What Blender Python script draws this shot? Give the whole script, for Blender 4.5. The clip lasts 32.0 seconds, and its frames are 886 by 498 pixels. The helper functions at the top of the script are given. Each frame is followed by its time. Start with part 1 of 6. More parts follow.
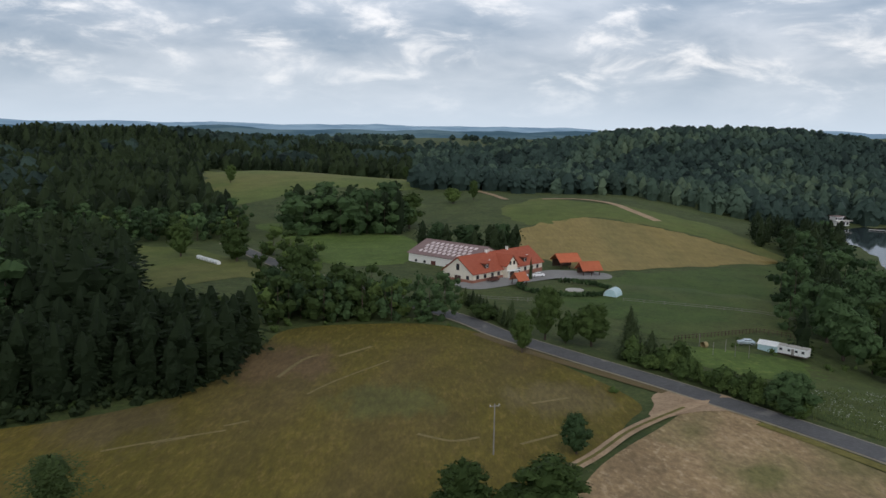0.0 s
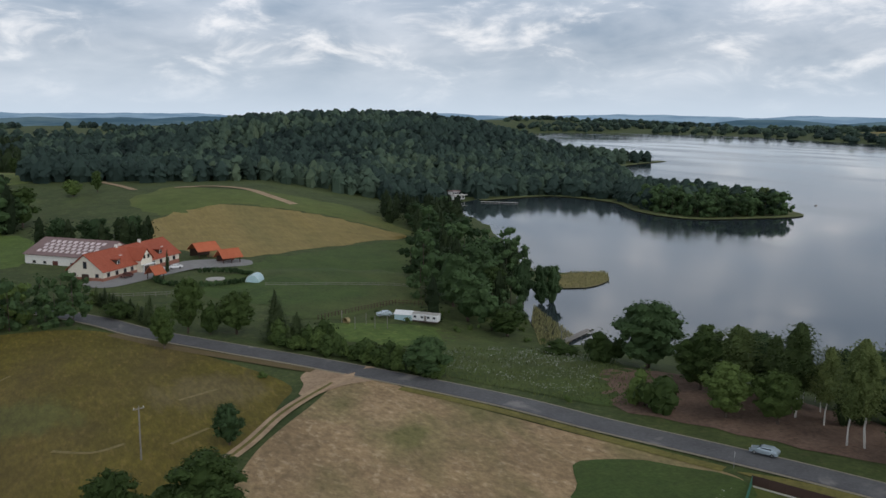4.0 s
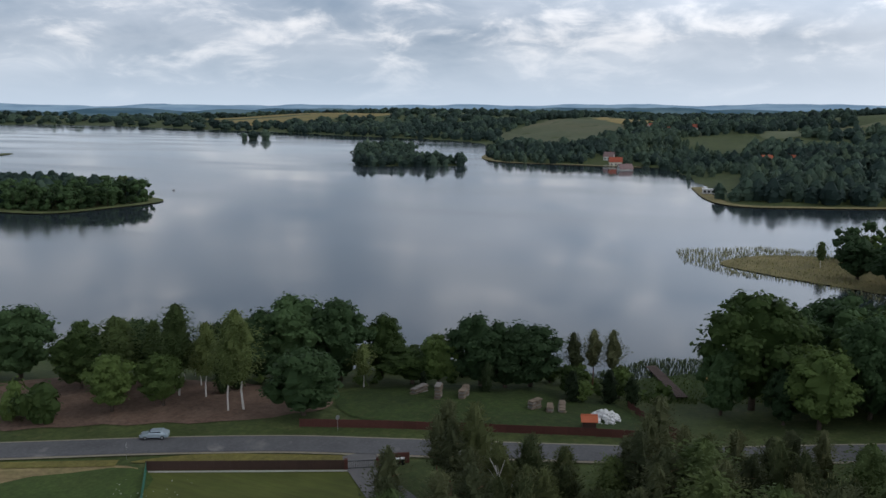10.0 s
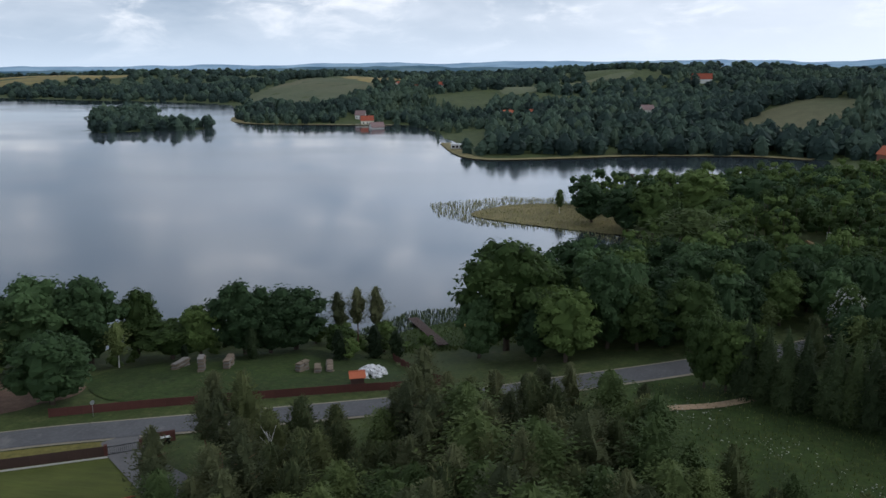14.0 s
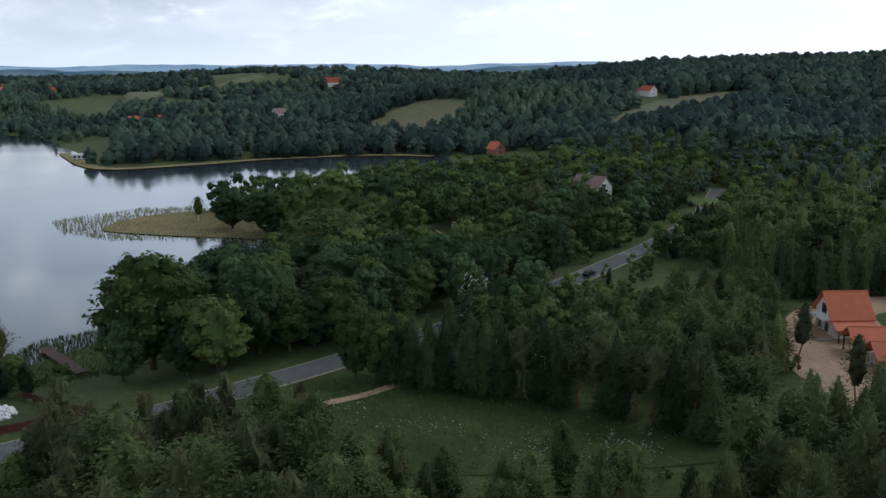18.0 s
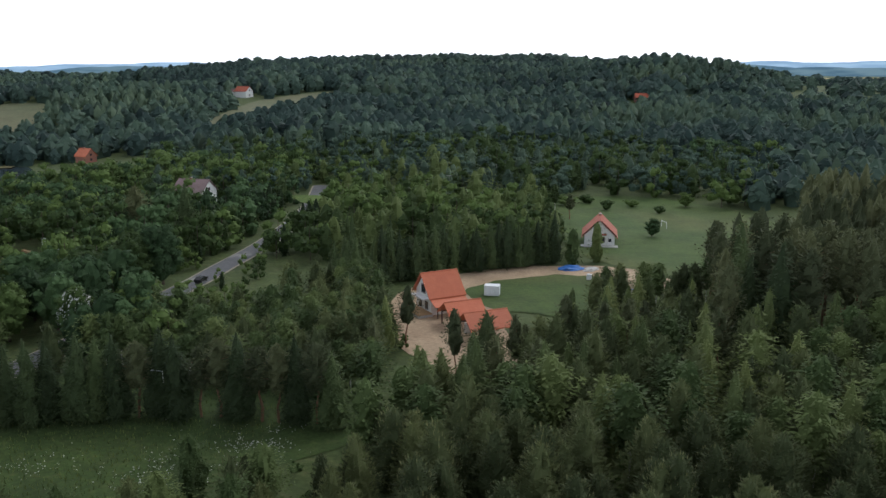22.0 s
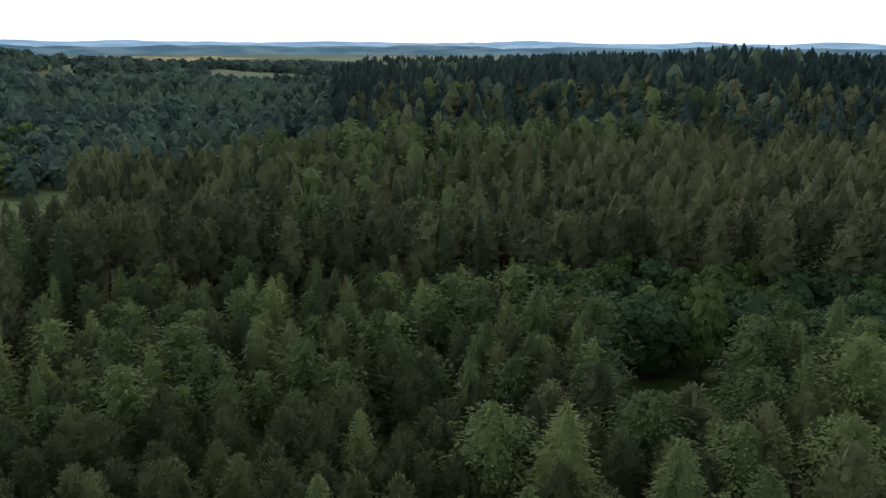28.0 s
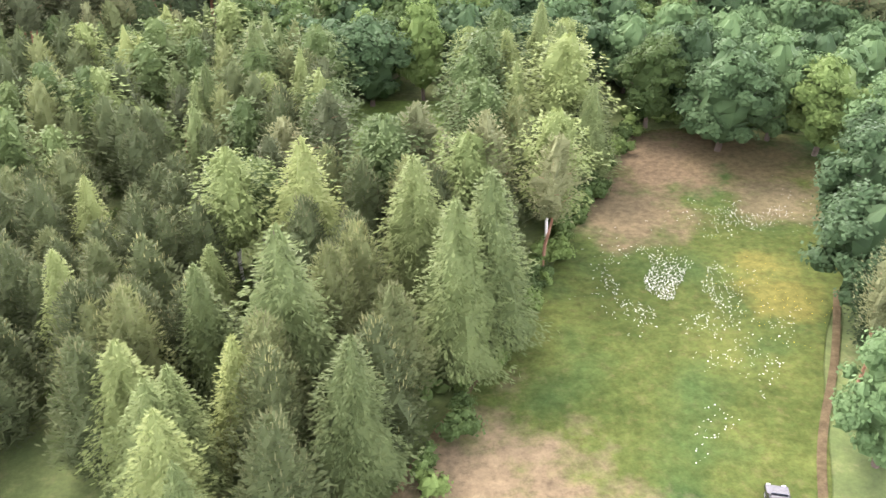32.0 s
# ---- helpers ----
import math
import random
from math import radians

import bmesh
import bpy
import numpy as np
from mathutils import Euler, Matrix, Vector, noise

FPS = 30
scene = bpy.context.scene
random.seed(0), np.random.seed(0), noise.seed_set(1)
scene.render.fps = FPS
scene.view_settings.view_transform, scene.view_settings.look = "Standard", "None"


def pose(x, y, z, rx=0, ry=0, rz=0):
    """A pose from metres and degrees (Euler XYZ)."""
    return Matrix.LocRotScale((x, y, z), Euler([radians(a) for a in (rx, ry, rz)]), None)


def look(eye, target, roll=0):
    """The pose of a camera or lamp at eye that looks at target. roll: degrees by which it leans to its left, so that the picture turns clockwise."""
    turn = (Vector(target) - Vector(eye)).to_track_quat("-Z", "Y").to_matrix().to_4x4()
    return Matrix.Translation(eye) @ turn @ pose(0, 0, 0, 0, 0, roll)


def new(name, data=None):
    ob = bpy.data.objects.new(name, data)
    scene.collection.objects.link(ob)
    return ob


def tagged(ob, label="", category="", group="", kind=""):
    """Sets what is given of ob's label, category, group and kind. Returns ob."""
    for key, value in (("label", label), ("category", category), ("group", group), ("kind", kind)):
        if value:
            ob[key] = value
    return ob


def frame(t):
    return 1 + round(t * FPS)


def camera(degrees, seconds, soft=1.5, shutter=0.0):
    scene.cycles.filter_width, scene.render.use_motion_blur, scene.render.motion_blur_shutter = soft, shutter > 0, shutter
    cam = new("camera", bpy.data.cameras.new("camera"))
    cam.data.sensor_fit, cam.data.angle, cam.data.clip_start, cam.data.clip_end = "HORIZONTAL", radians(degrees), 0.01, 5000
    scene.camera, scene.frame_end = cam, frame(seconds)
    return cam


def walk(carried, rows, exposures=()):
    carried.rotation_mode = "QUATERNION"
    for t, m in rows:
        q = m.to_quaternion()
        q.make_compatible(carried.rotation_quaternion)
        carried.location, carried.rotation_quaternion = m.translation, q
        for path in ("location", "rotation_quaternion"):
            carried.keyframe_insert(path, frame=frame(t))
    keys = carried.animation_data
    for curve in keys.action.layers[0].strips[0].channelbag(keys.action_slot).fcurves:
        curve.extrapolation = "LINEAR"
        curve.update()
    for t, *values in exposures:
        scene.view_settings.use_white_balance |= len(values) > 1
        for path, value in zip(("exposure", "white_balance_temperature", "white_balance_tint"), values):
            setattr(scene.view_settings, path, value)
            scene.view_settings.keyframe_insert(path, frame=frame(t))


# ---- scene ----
# The camera hangs at one spot above the wood's edge and turns.
cam = camera(54.36, 32.0)
EYE = 60.0
# seconds, yaw, pitch, roll
TURNS = [
    (0.0, -0.00, -8.18, -0.94),
    (0.5, -2.15, -8.33, -0.74),
    (1.0, -4.93, -8.44, -0.68),
    (1.5, -8.18, -8.54, -0.66),
    (2.0, -11.37, -8.64, -0.64),
    (2.5, -14.50, -8.70, -0.52),
    (4.5, -27.23, -8.99, -0.30),
    (5.0, -30.77, -9.04, -0.29),
    (5.5, -34.37, -9.11, -0.23),
    (6.0, -37.98, -9.16, -0.20),
    (6.5, -41.64, -9.22, -0.12),
    (7.0, -45.37, -9.28, -0.13),
    (7.5, -49.03, -9.31, -0.15),
    (8.0, -52.06, -9.34, -0.08),
    (8.5, -55.03, -9.37, -0.04),
    (9.0, -58.13, -9.44, 0.04),
    (9.5, -61.33, -9.52, -0.01),
    (10.0, -64.70, -9.58, -0.03),
    (10.5, -68.19, -10.36, -0.07),
    (11.0, -71.12, -12.08, -0.02),
    (11.5, -71.76, -12.12, 0.25),
    (12.0, -72.37, -12.14, 0.46),
    (12.5, -73.26, -12.18, 0.57),
    (13.0, -74.81, -12.21, 0.68),
    (13.5, -77.78, -12.25, 0.57),
    (14.0, -80.88, -12.27, 0.54),
    (14.5, -83.90, -12.27, 0.48),
    (16.5, -95.77, -12.25, 0.43),
    (17.0, -98.75, -12.24, 0.37),
    (17.5, -101.69, -12.23, 0.36),
    (18.0, -104.71, -12.21, 0.34),
    (18.5, -107.69, -12.21, 0.28),
    (19.0, -110.96, -12.19, 0.23),
    (19.5, -114.22, -12.19, 0.20),
    (20.0, -117.21, -12.22, 0.24),
    (20.5, -120.33, -12.22, 0.23),
    (21.0, -123.55, -12.23, 0.23),
    (21.5, -127.12, -12.25, 0.19),
    (22.0, -130.72, -12.25, 0.12),
    (22.5, -134.43, -12.24, 0.13),
    (23.0, -138.36, -12.22, 0.03),
    (23.5, -142.25, -12.18, 0.01),
    (24.0, -146.11, -12.14, -0.09),
    (24.5, -149.97, -12.07, -0.18),
    (26.5, -164.44, -11.92, -0.28),
    (27.0, -168.17, -11.92, -0.23),
    (27.5, -172.64, -12.26, -0.11),
    (28.0, -177.22, -13.55, -0.20),
    (28.5, -182.39, -15.83, -0.26),
    (29.0, -187.42, -18.16, -0.39),
    (29.5, -192.24, -20.33, -0.44),
    (30.0, -196.85, -22.69, -0.50),
    (30.5, -197.78, -25.04, -0.28),
    (31.0, -197.41, -26.37, 0.04),
    (31.5, -196.79, -28.75, 0.28),
    (32.0, -196.16, -31.14, 0.52),
]
EXPOSURES = [(0.0, -0.2, 6250, 10), (6.0, -0.3, 6150, 10), (10.0, -0.33, 6050, 10), (11.0, -0.32, 6050, 10), (12.0, -0.08, 5950, 10), (14.0, -0.1, 5900, 10), (19.0, 0.04, 5850, 10), (22.0, 0.6, 6050, 10), (24.0, 0.65, 6050, 10), (28.0, 0.45, 6050, 8), (28.3, 0.5, 6200, 10), (29.0, 1.85, 5950, 19), (30.0, 3.35, 6150, 20), (31.0, 3.5, 6200, 18), (32.0, 3.55, 6650, 22)]
walk(cam, [(t, pose(0, 0, EYE, 90 + pitch, 0, yaw) @ pose(0, 0, 0, 0, 0, -roll)) for t, yaw, pitch, roll in TURNS], EXPOSURES)


# ---- node helpers ----
def nodes_of(tree):
    """Returns a maker of nodes: N(type, inputs..., **settings)."""
    def make(kind, at=None, **settings):
        n = tree.nodes.new("ShaderNode" + kind)
        for k, v in settings.items():
            setattr_plain(n, k, v)
        for k, v in (at or {}).items():
            if isinstance(v, bpy.types.NodeSocket):
                tree.links.new(v, n.inputs[k])
            else:
                n.inputs[k].default_value = v
        return n
    return make


def setattr_plain(n, k, v):
    if k == "operation":
        n.operation = v
    elif k == "blend_type":
        n.blend_type = v
    elif k == "data_type":
        n.data_type = v
    elif k == "sky_type":
        n.sky_type = v
    elif k == "attribute_name":
        n.attribute_name = v
    elif k == "noise_dimensions":
        n.noise_dimensions = v
    elif k == "interpolation_type":
        n.interpolation_type = v


def mixc(N, f, a, b, blend="MIX"):
    n = N("Mix", data_type="RGBA", blend_type=blend)
    for i, v in ((0, f), (6, a), (7, b)):
        if isinstance(v, bpy.types.NodeSocket):
            n.id_data.links.new(v, n.inputs[i])
        elif i:
            n.inputs[i].default_value = (*v, 1) if len(v) == 3 else v
        else:
            n.inputs[i].default_value = v
    return n.outputs[2]


def span(N, v, a, b, c=0.0, d=1.0):
    return N("MapRange", {0: v, 1: a, 2: b, 3: c, 4: d}).outputs[0]


def maths(N, op, a, b=0.0):
    return N("Math", {0: a, 1: b}, operation=op).outputs[0]


# ---- sky: broken overcast, brightest towards the hidden sun in the south ----
SUN_AZ, SUN_UP = 168.0, 52.0
world = bpy.data.worlds.new("sky")
scene.world = world
world.use_nodes = True
wt = world.node_tree
wt.nodes.clear()
N = nodes_of(wt)
sky = N("TexSky", sky_type="NISHITA")
sky.sun_disc = False
sky.sun_elevation, sky.sun_rotation = radians(SUN_UP), radians(SUN_AZ)
way = N("TexCoord").outputs["Generated"]
sep = N("SeparateXYZ", {0: way})
up = maths(N, "MAXIMUM", sep.outputs[2], 0.0)
cloud_at = N("Mapping", {0: way, 3: (4.2, 4.2, 11.5)}).outputs[0]
big = N("TexNoise", {"Vector": cloud_at, "Scale": 1.5, "Detail": 3.0, "Roughness": 0.5, "Distortion": 0.3}).outputs[0]
puff = N("TexNoise", {"Vector": cloud_at, "Scale": 2.6, "Detail": 8.0, "Roughness": 0.58, "Distortion": 0.35}).outputs[0]
grey = span(N, maths(N, "ADD", maths(N, "MULTIPLY", big, 0.6), maths(N, "MULTIPLY", puff, 0.4)), 0.36, 0.64)
clear = mixc(N, 1.0, sky.outputs[0], (0.10, 0.105, 0.115), "MULTIPLY")
cloud = mixc(N, grey, (0.40, 0.48, 0.58), (0.84, 0.87, 0.92))
bright = N("MapRange", {0: puff, 1: 0.5, 2: 0.74}, interpolation_type="SMOOTHSTEP").outputs[0]
cloud = mixc(N, bright, cloud, (1.25, 1.2, 1.16))
overcast = mixc(N, 0.88, clear, cloud)
overhead = maths(N, "MULTIPLY", span(N, up, 0.1, 0.25, 1.0, 1.25), span(N, up, 0.35, 0.75, 1.0, 0.2))
overcast = mixc(N, 1.0, overcast, overhead, "MULTIPLY")
low = span(N, up, 0.0, 0.07)
haze = mixc(N, low, (0.73, 0.82, 0.91), overcast)
toward = maths(N, "ADD", maths(N, "MULTIPLY", sep.outputs[0], math.sin(radians(SUN_AZ))), maths(N, "MULTIPLY", sep.outputs[1], math.cos(radians(SUN_AZ))))
glow = N("MapRange", {0: toward, 1: -0.3, 2: 1.25}, interpolation_type="SMOOTHSTEP").outputs[0]
lit = mixc(N, glow, haze, (1.2, 1.2, 1.21))
near_sun = N("MapRange", {0: toward, 1: -0.35, 2: 0.35}, interpolation_type="SMOOTHSTEP").outputs[0]
bank = maths(N, "MULTIPLY", span(N, up, 0.07, 0.16), span(N, up, 0.22, 0.4, 1.0, 0.0))
lit = mixc(N, 1.0, lit, maths(N, "ADD", 1.0, maths(N, "MULTIPLY", maths(N, "MULTIPLY", bank, near_sun), 0.75)), "MULTIPLY")
bg = N("Background", {0: lit, 1: 1.0})
wt.links.new(bg.outputs[0], N("OutputWorld").inputs[0])

lamp = new("sun", bpy.data.lights.new("sun", "SUN"))
lamp.data.energy, lamp.data.angle, lamp.data.color = 0.5, radians(14), (1.0, 0.96, 0.9)
lamp.matrix_world = look((0, 0, 0), (-math.sin(radians(SUN_AZ)) * math.cos(radians(SUN_UP)), -math.cos(radians(SUN_AZ)) * math.cos(radians(SUN_UP)), -math.sin(radians(SUN_UP))))


# ---- materials ----
def material(name, colours, scale=1.0, rough=0.85, bump=0.0, metal=0.0, fine=8.0, stretch=(1, 1, 1), patch=None, spec=0.3, turn=0.0, blots=(), speck=0.0):
    """Two noises, a broad and a fine one, run through the colours; patch: (colour, scale, low, high) of a third, larger stain."""
    m = bpy.data.materials.new(name)
    m.use_nodes = True
    t = m.node_tree
    t.nodes.clear()
    N = nodes_of(t)
    at = N("TexCoord").outputs["Object"]
    at = N("Mapping", {0: at, 2: (0, 0, radians(turn)), 3: stretch}).outputs[0]
    broad = N("TexNoise", {"Vector": at, "Scale": scale, "Detail": 5.0, "Roughness": 0.6}).outputs[0]
    grain = N("TexNoise", {"Vector": at, "Scale": scale * fine, "Detail": 4.0, "Roughness": 0.7}).outputs[0]
    mixed = maths(N, "ADD", maths(N, "MULTIPLY", broad, 0.6), maths(N, "MULTIPLY", grain, 0.4))
    f = span(N, mixed, 0.33, 0.67)
    c = mixc(N, f, colours[0], colours[1])
    if len(colours) > 2:
        c = mixc(N, span(N, grain, 0.55, 0.75), c, colours[2])
    if patch:
        col, s, a, b = patch
        c = mixc(N, span(N, N("TexNoise", {"Vector": at, "Scale": s, "Detail": 4.0, "Distortion": 0.4}).outputs[0], a, b), c, col)
    for bx, by, r, col in blots:
        far_off = N("VectorMath", {0: N("TexCoord").outputs["Object"], 1: (bx, by, 5.6)}, operation="DISTANCE").outputs["Value"]
        rag = maths(N, "ADD", far_off, maths(N, "MULTIPLY", maths(N, "SUBTRACT", N("TexNoise", {"Vector": at, "Scale": 0.22, "Detail": 5.0, "Roughness": 0.65}).outputs[0], 0.5), r * 2.2))
        c = mixc(N, span(N, rag, r * 0.55, r * 1.1, 0.85, 0.0), c, mixc(N, grain, col, tuple(v * 1.25 for v in col)))
    if speck:
        dots = N("TexNoise", {"Vector": at, "Scale": 1.1, "Detail": 5.0, "Roughness": 0.75}).outputs[0]
        c = mixc(N, 1.0, c, span(N, dots, 0.3, 0.7, 1 - speck, 1 + speck), "MULTIPLY")
        tufts = N("TexNoise", {"Vector": N("TexCoord").outputs["Object"], "Scale": 0.12, "Detail": 4.0, "Roughness": 0.6}).outputs[0]
        c = mixc(N, 1.0, c, span(N, tufts, 0.3, 0.7, 1 - speck * 0.6, 1 + speck * 0.6), "MULTIPLY")
    c = mixc(N, 1.0, c, N("MapRange", {0: N("ObjectInfo").outputs["Random"], 3: 0.92, 4: 1.08}).outputs[0], "MULTIPLY")
    p = N("BsdfPrincipled", {"Base Color": c, "Roughness": rough, "Metallic": metal, "Specular IOR Level": spec})
    if bump:
        t.links.new(N("Bump", {"Strength": bump, "Distance": 0.3, "Height": grain}).outputs[0], p.inputs["Normal"])
    t.links.new(p.outputs[0], N("OutputMaterial").inputs[0])
    return m


def leaf_material(name, dark, light, young, through_light=0.25):
    """Foliage: every leaf and every tree of its own shade."""
    m = bpy.data.materials.new(name)
    m.use_nodes = True
    t = m.node_tree
    t.nodes.clear()
    N = nodes_of(t)
    leaf = N("NewGeometry").outputs["Random Per Island"]
    tree = maths(N, "FRACT", maths(N, "ADD", N("Attribute", attribute_name="tint").outputs["Fac"], N("ObjectInfo").outputs["Random"]))
    c = mixc(N, span(N, leaf, 0.0, 1.0, 0.3, 0.7), dark, light)
    c = mixc(N, span(N, tree, 0.35, 1.0, 0.0, 0.75), c, young)
    c = mixc(N, 1.0, c, span(N, tree, 0.0, 1.0, 0.68, 1.18), "MULTIPLY")
    d = N("BsdfPrincipled", {"Base Color": c, "Roughness": 0.75, "Specular IOR Level": 0.15})
    tr = N("BsdfTranslucent", {0: c})
    s = N("MixShader", {0: through_light, 1: d.outputs[0], 2: tr.outputs[0]})
    t.links.new(s.outputs[0], N("OutputMaterial").inputs[0])
    return m


M_GROUND = material("rough_grass", [(0.04, 0.06, 0.016), (0.075, 0.096, 0.028), (0.095, 0.10, 0.04)], 0.05, 0.95, 0.5, speck=0.3)
M_MEADOW = material("meadow_grass", [(0.069, 0.114, 0.020), (0.106, 0.156, 0.032), (0.138, 0.168, 0.041)], 0.06, 0.95, 0.4, speck=0.3)
M_DARKGRASS = material("lush_grass", [(0.027, 0.050, 0.010), (0.046, 0.070, 0.016), (0.062, 0.074, 0.022)], 0.08, 0.95, 0.4, speck=0.4)
M_GREENPASTURE = material("green_pasture", [(0.042, 0.075, 0.015), (0.068, 0.100, 0.023)], 0.04, 0.95, 0.4, patch=((0.085, 0.095, 0.03), 0.015, 0.5, 0.7), speck=0.3)
M_LAWN = material("mown_lawn", [(0.080, 0.098, 0.020), (0.108, 0.117, 0.028)], 0.12, 0.95, 0.2, stretch=(0.800, 0.117, 0.800), turn=30, speck=0.2)
M_HAY = material("mown_hayfield", [(0.088, 0.078, 0.010), (0.165, 0.125, 0.020), (0.20, 0.145, 0.040)], 0.03, 0.95, 0.6, fine=26, stretch=(1, 0.3, 1), turn=-35, patch=((0.125, 0.09, 0.04), 0.02, 0.5, 0.72), blots=[(-38, 190, 16, (0.13, 0.085, 0.04)), (-10, 165, 12, (0.10, 0.10, 0.028)), (24, 168, 12, (0.14, 0.11, 0.045)), (-60, 150, 14, (0.11, 0.085, 0.035))], speck=0.3)
M_STUBBLE = material("dry_stubble", [(0.24, 0.165, 0.085), (0.42, 0.30, 0.17), (0.50, 0.38, 0.24)], 0.06, 0.95, 0.6, fine=12, stretch=(0.9, 0.5, 0.8), turn=35, patch=((0.16, 0.145, 0.055), 0.06, 0.47, 0.66), speck=0.35)
M_CORN = material("ripening_crop", [(0.23, 0.178, 0.055), (0.31, 0.235, 0.085)], 0.02, 0.95, 0.3, stretch=(0.920, 0.105, 0.840), turn=60, patch=((0.147, 0.140, 0.050), 0.008, 0.5, 0.65), speck=0.2)
M_PASTURE = material("pasture", [(0.081, 0.112, 0.022), (0.119, 0.147, 0.035)], 0.02, 0.95, 0.3, patch=((0.162, 0.152, 0.048), 0.01, 0.5, 0.7), speck=0.25)
# Grass of the far slopes, greyed by haze put into its base colour.
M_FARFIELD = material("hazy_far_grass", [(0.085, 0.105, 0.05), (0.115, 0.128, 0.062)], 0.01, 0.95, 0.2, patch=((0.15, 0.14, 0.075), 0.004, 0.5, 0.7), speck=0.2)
M_SAND = material("sandy_soil", [(0.32, 0.22, 0.14), (0.46, 0.34, 0.22), (0.26, 0.18, 0.10)], 0.15, 0.95, 0.5, speck=0.25)
M_BROWN = material("leaf_litter", [(0.136, 0.086, 0.060), (0.208, 0.140, 0.104), (0.080, 0.062, 0.040)], 0.2, 0.95, 0.5, speck=0.35)
M_ASPHALT = material("asphalt", [(0.10, 0.10, 0.105), (0.145, 0.145, 0.15), (0.17, 0.17, 0.17)], 0.25, 0.85, 0.1, patch=((0.23, 0.22, 0.21), 0.12, 0.62, 0.7), speck=0.12)
M_VERGE = material("road_verge", [(0.26, 0.23, 0.17), (0.36, 0.32, 0.24), (0.10, 0.11, 0.05)], 0.4, 0.95, 0.3)
M_PAVING = material("grey_paving", [(0.22, 0.215, 0.21), (0.30, 0.295, 0.29)], 0.4, 0.85, 0.1)
M_DRIVE = material("dark_paving", [(0.11, 0.108, 0.108), (0.155, 0.15, 0.148)], 0.4, 0.85, 0.1)
M_REEDBED = material("reed_mat", [(0.17, 0.15, 0.065), (0.27, 0.22, 0.10), (0.13, 0.15, 0.05)], 0.1, 0.95, 0.6, speck=0.3)
M_GREENREED = material("green_reed_mat", [(0.085, 0.105, 0.035), (0.135, 0.15, 0.055), (0.16, 0.15, 0.07)], 0.1, 0.95, 0.6, speck=0.3)
M_BARK = material("bark", [(0.06, 0.045, 0.035), (0.12, 0.09, 0.07)], 2.0, 0.95, 0.4)
M_PINEBARK = material("pine_bark", [(0.16, 0.085, 0.05), (0.24, 0.13, 0.08)], 1.5, 0.95, 0.4)
M_BIRCHBARK = material("birch_bark", [(0.55, 0.53, 0.49), (0.68, 0.66, 0.62), (0.12, 0.11, 0.10)], 1.2, 0.8, 0.1, stretch=(1, 1, 2.5))
L_BROAD = leaf_material("broad_leaves", (0.043, 0.076, 0.022), (0.077, 0.118, 0.033), (0.112, 0.158, 0.043))
L_DARK = leaf_material("dark_leaves", (0.030, 0.060, 0.025), (0.060, 0.102, 0.040), (0.072, 0.118, 0.045))
L_BIRCH = leaf_material("birch_leaves", (0.056, 0.09, 0.03), (0.096, 0.135, 0.044), (0.128, 0.152, 0.05))
# The shade of the dark woods is put into this leaf colour.
L_SHADED = leaf_material("shaded_leaves", (0.015, 0.027, 0.011), (0.025, 0.041, 0.016), (0.034, 0.05, 0.019))
L_SPRUCE = leaf_material("spruce_needles", (0.038, 0.058, 0.026), (0.068, 0.096, 0.038), (0.088, 0.118, 0.042))
L_PINE = leaf_material("pine_needles", (0.062, 0.077, 0.036), (0.102, 0.118, 0.054), (0.132, 0.136, 0.062))
L_LARCH = leaf_material("light_needles", (0.084, 0.114, 0.043), (0.136, 0.174, 0.062), (0.175, 0.198, 0.066))
L_SHOOT = leaf_material("pale_shoots", (0.12, 0.13, 0.06), (0.17, 0.178, 0.085), (0.19, 0.186, 0.08))
# Blue air haze is mixed into the next three leaf colours.
L_HAZE = leaf_material("hazed_leaves", (0.044, 0.075, 0.058), (0.068, 0.107, 0.08), (0.088, 0.128, 0.084))
L_HAZELIGHT = leaf_material("hazed_birch_leaves", (0.068, 0.104, 0.072), (0.094, 0.136, 0.088), (0.114, 0.152, 0.09))
L_HAZEDARK = leaf_material("hazed_dark_leaves", (0.026, 0.047, 0.042), (0.040, 0.067, 0.056), (0.05, 0.079, 0.062))
L_YOUNG = leaf_material("young_pine_needles", (0.056, 0.074, 0.030), (0.096, 0.118, 0.047), (0.128, 0.142, 0.054))
L_REED = leaf_material("reed_blades", (0.2, 0.21, 0.09), (0.32, 0.3, 0.14), (0.38, 0.34, 0.16))
L_UMBEL = leaf_material("white_umbels", (0.420, 0.420, 0.385), (0.525, 0.525, 0.490), (0.490, 0.504, 0.434))
L_YELLOW = leaf_material("yellow_flowers", (0.5, 0.38, 0.03), (0.65, 0.5, 0.05), (0.55, 0.45, 0.05))

M_DRYGRASS = material("dry_grass", [(0.120, 0.092, 0.040), (0.168, 0.124, 0.064), (0.096, 0.088, 0.028)], 0.25, 0.95, 0.5)
M_CLEARING = material("clearing_grass", [(0.036, 0.054, 0.014), (0.059, 0.068, 0.018), (0.066, 0.065, 0.025)], 0.12, 0.95, 0.6, patch=((0.028, 0.052, 0.016), 0.07, 0.48, 0.66),
                      blots=[(-14, -46, 15, (0.102, 0.075, 0.048)), (-3, -36, 12, (0.112, 0.083, 0.053)), (-62, -100, 12, (0.086, 0.061, 0.039)), (-74, -96, 10, (0.075, 0.059, 0.031)), (-50, -88, 9, (0.086, 0.065, 0.039)), (-57, -64, 5, (0.078, 0.074, 0.02)), (-60, -71, 4, (0.078, 0.074, 0.02)), (-70, -84, 7, (0.082, 0.067, 0.039))], speck=0.35, spec=0.05)
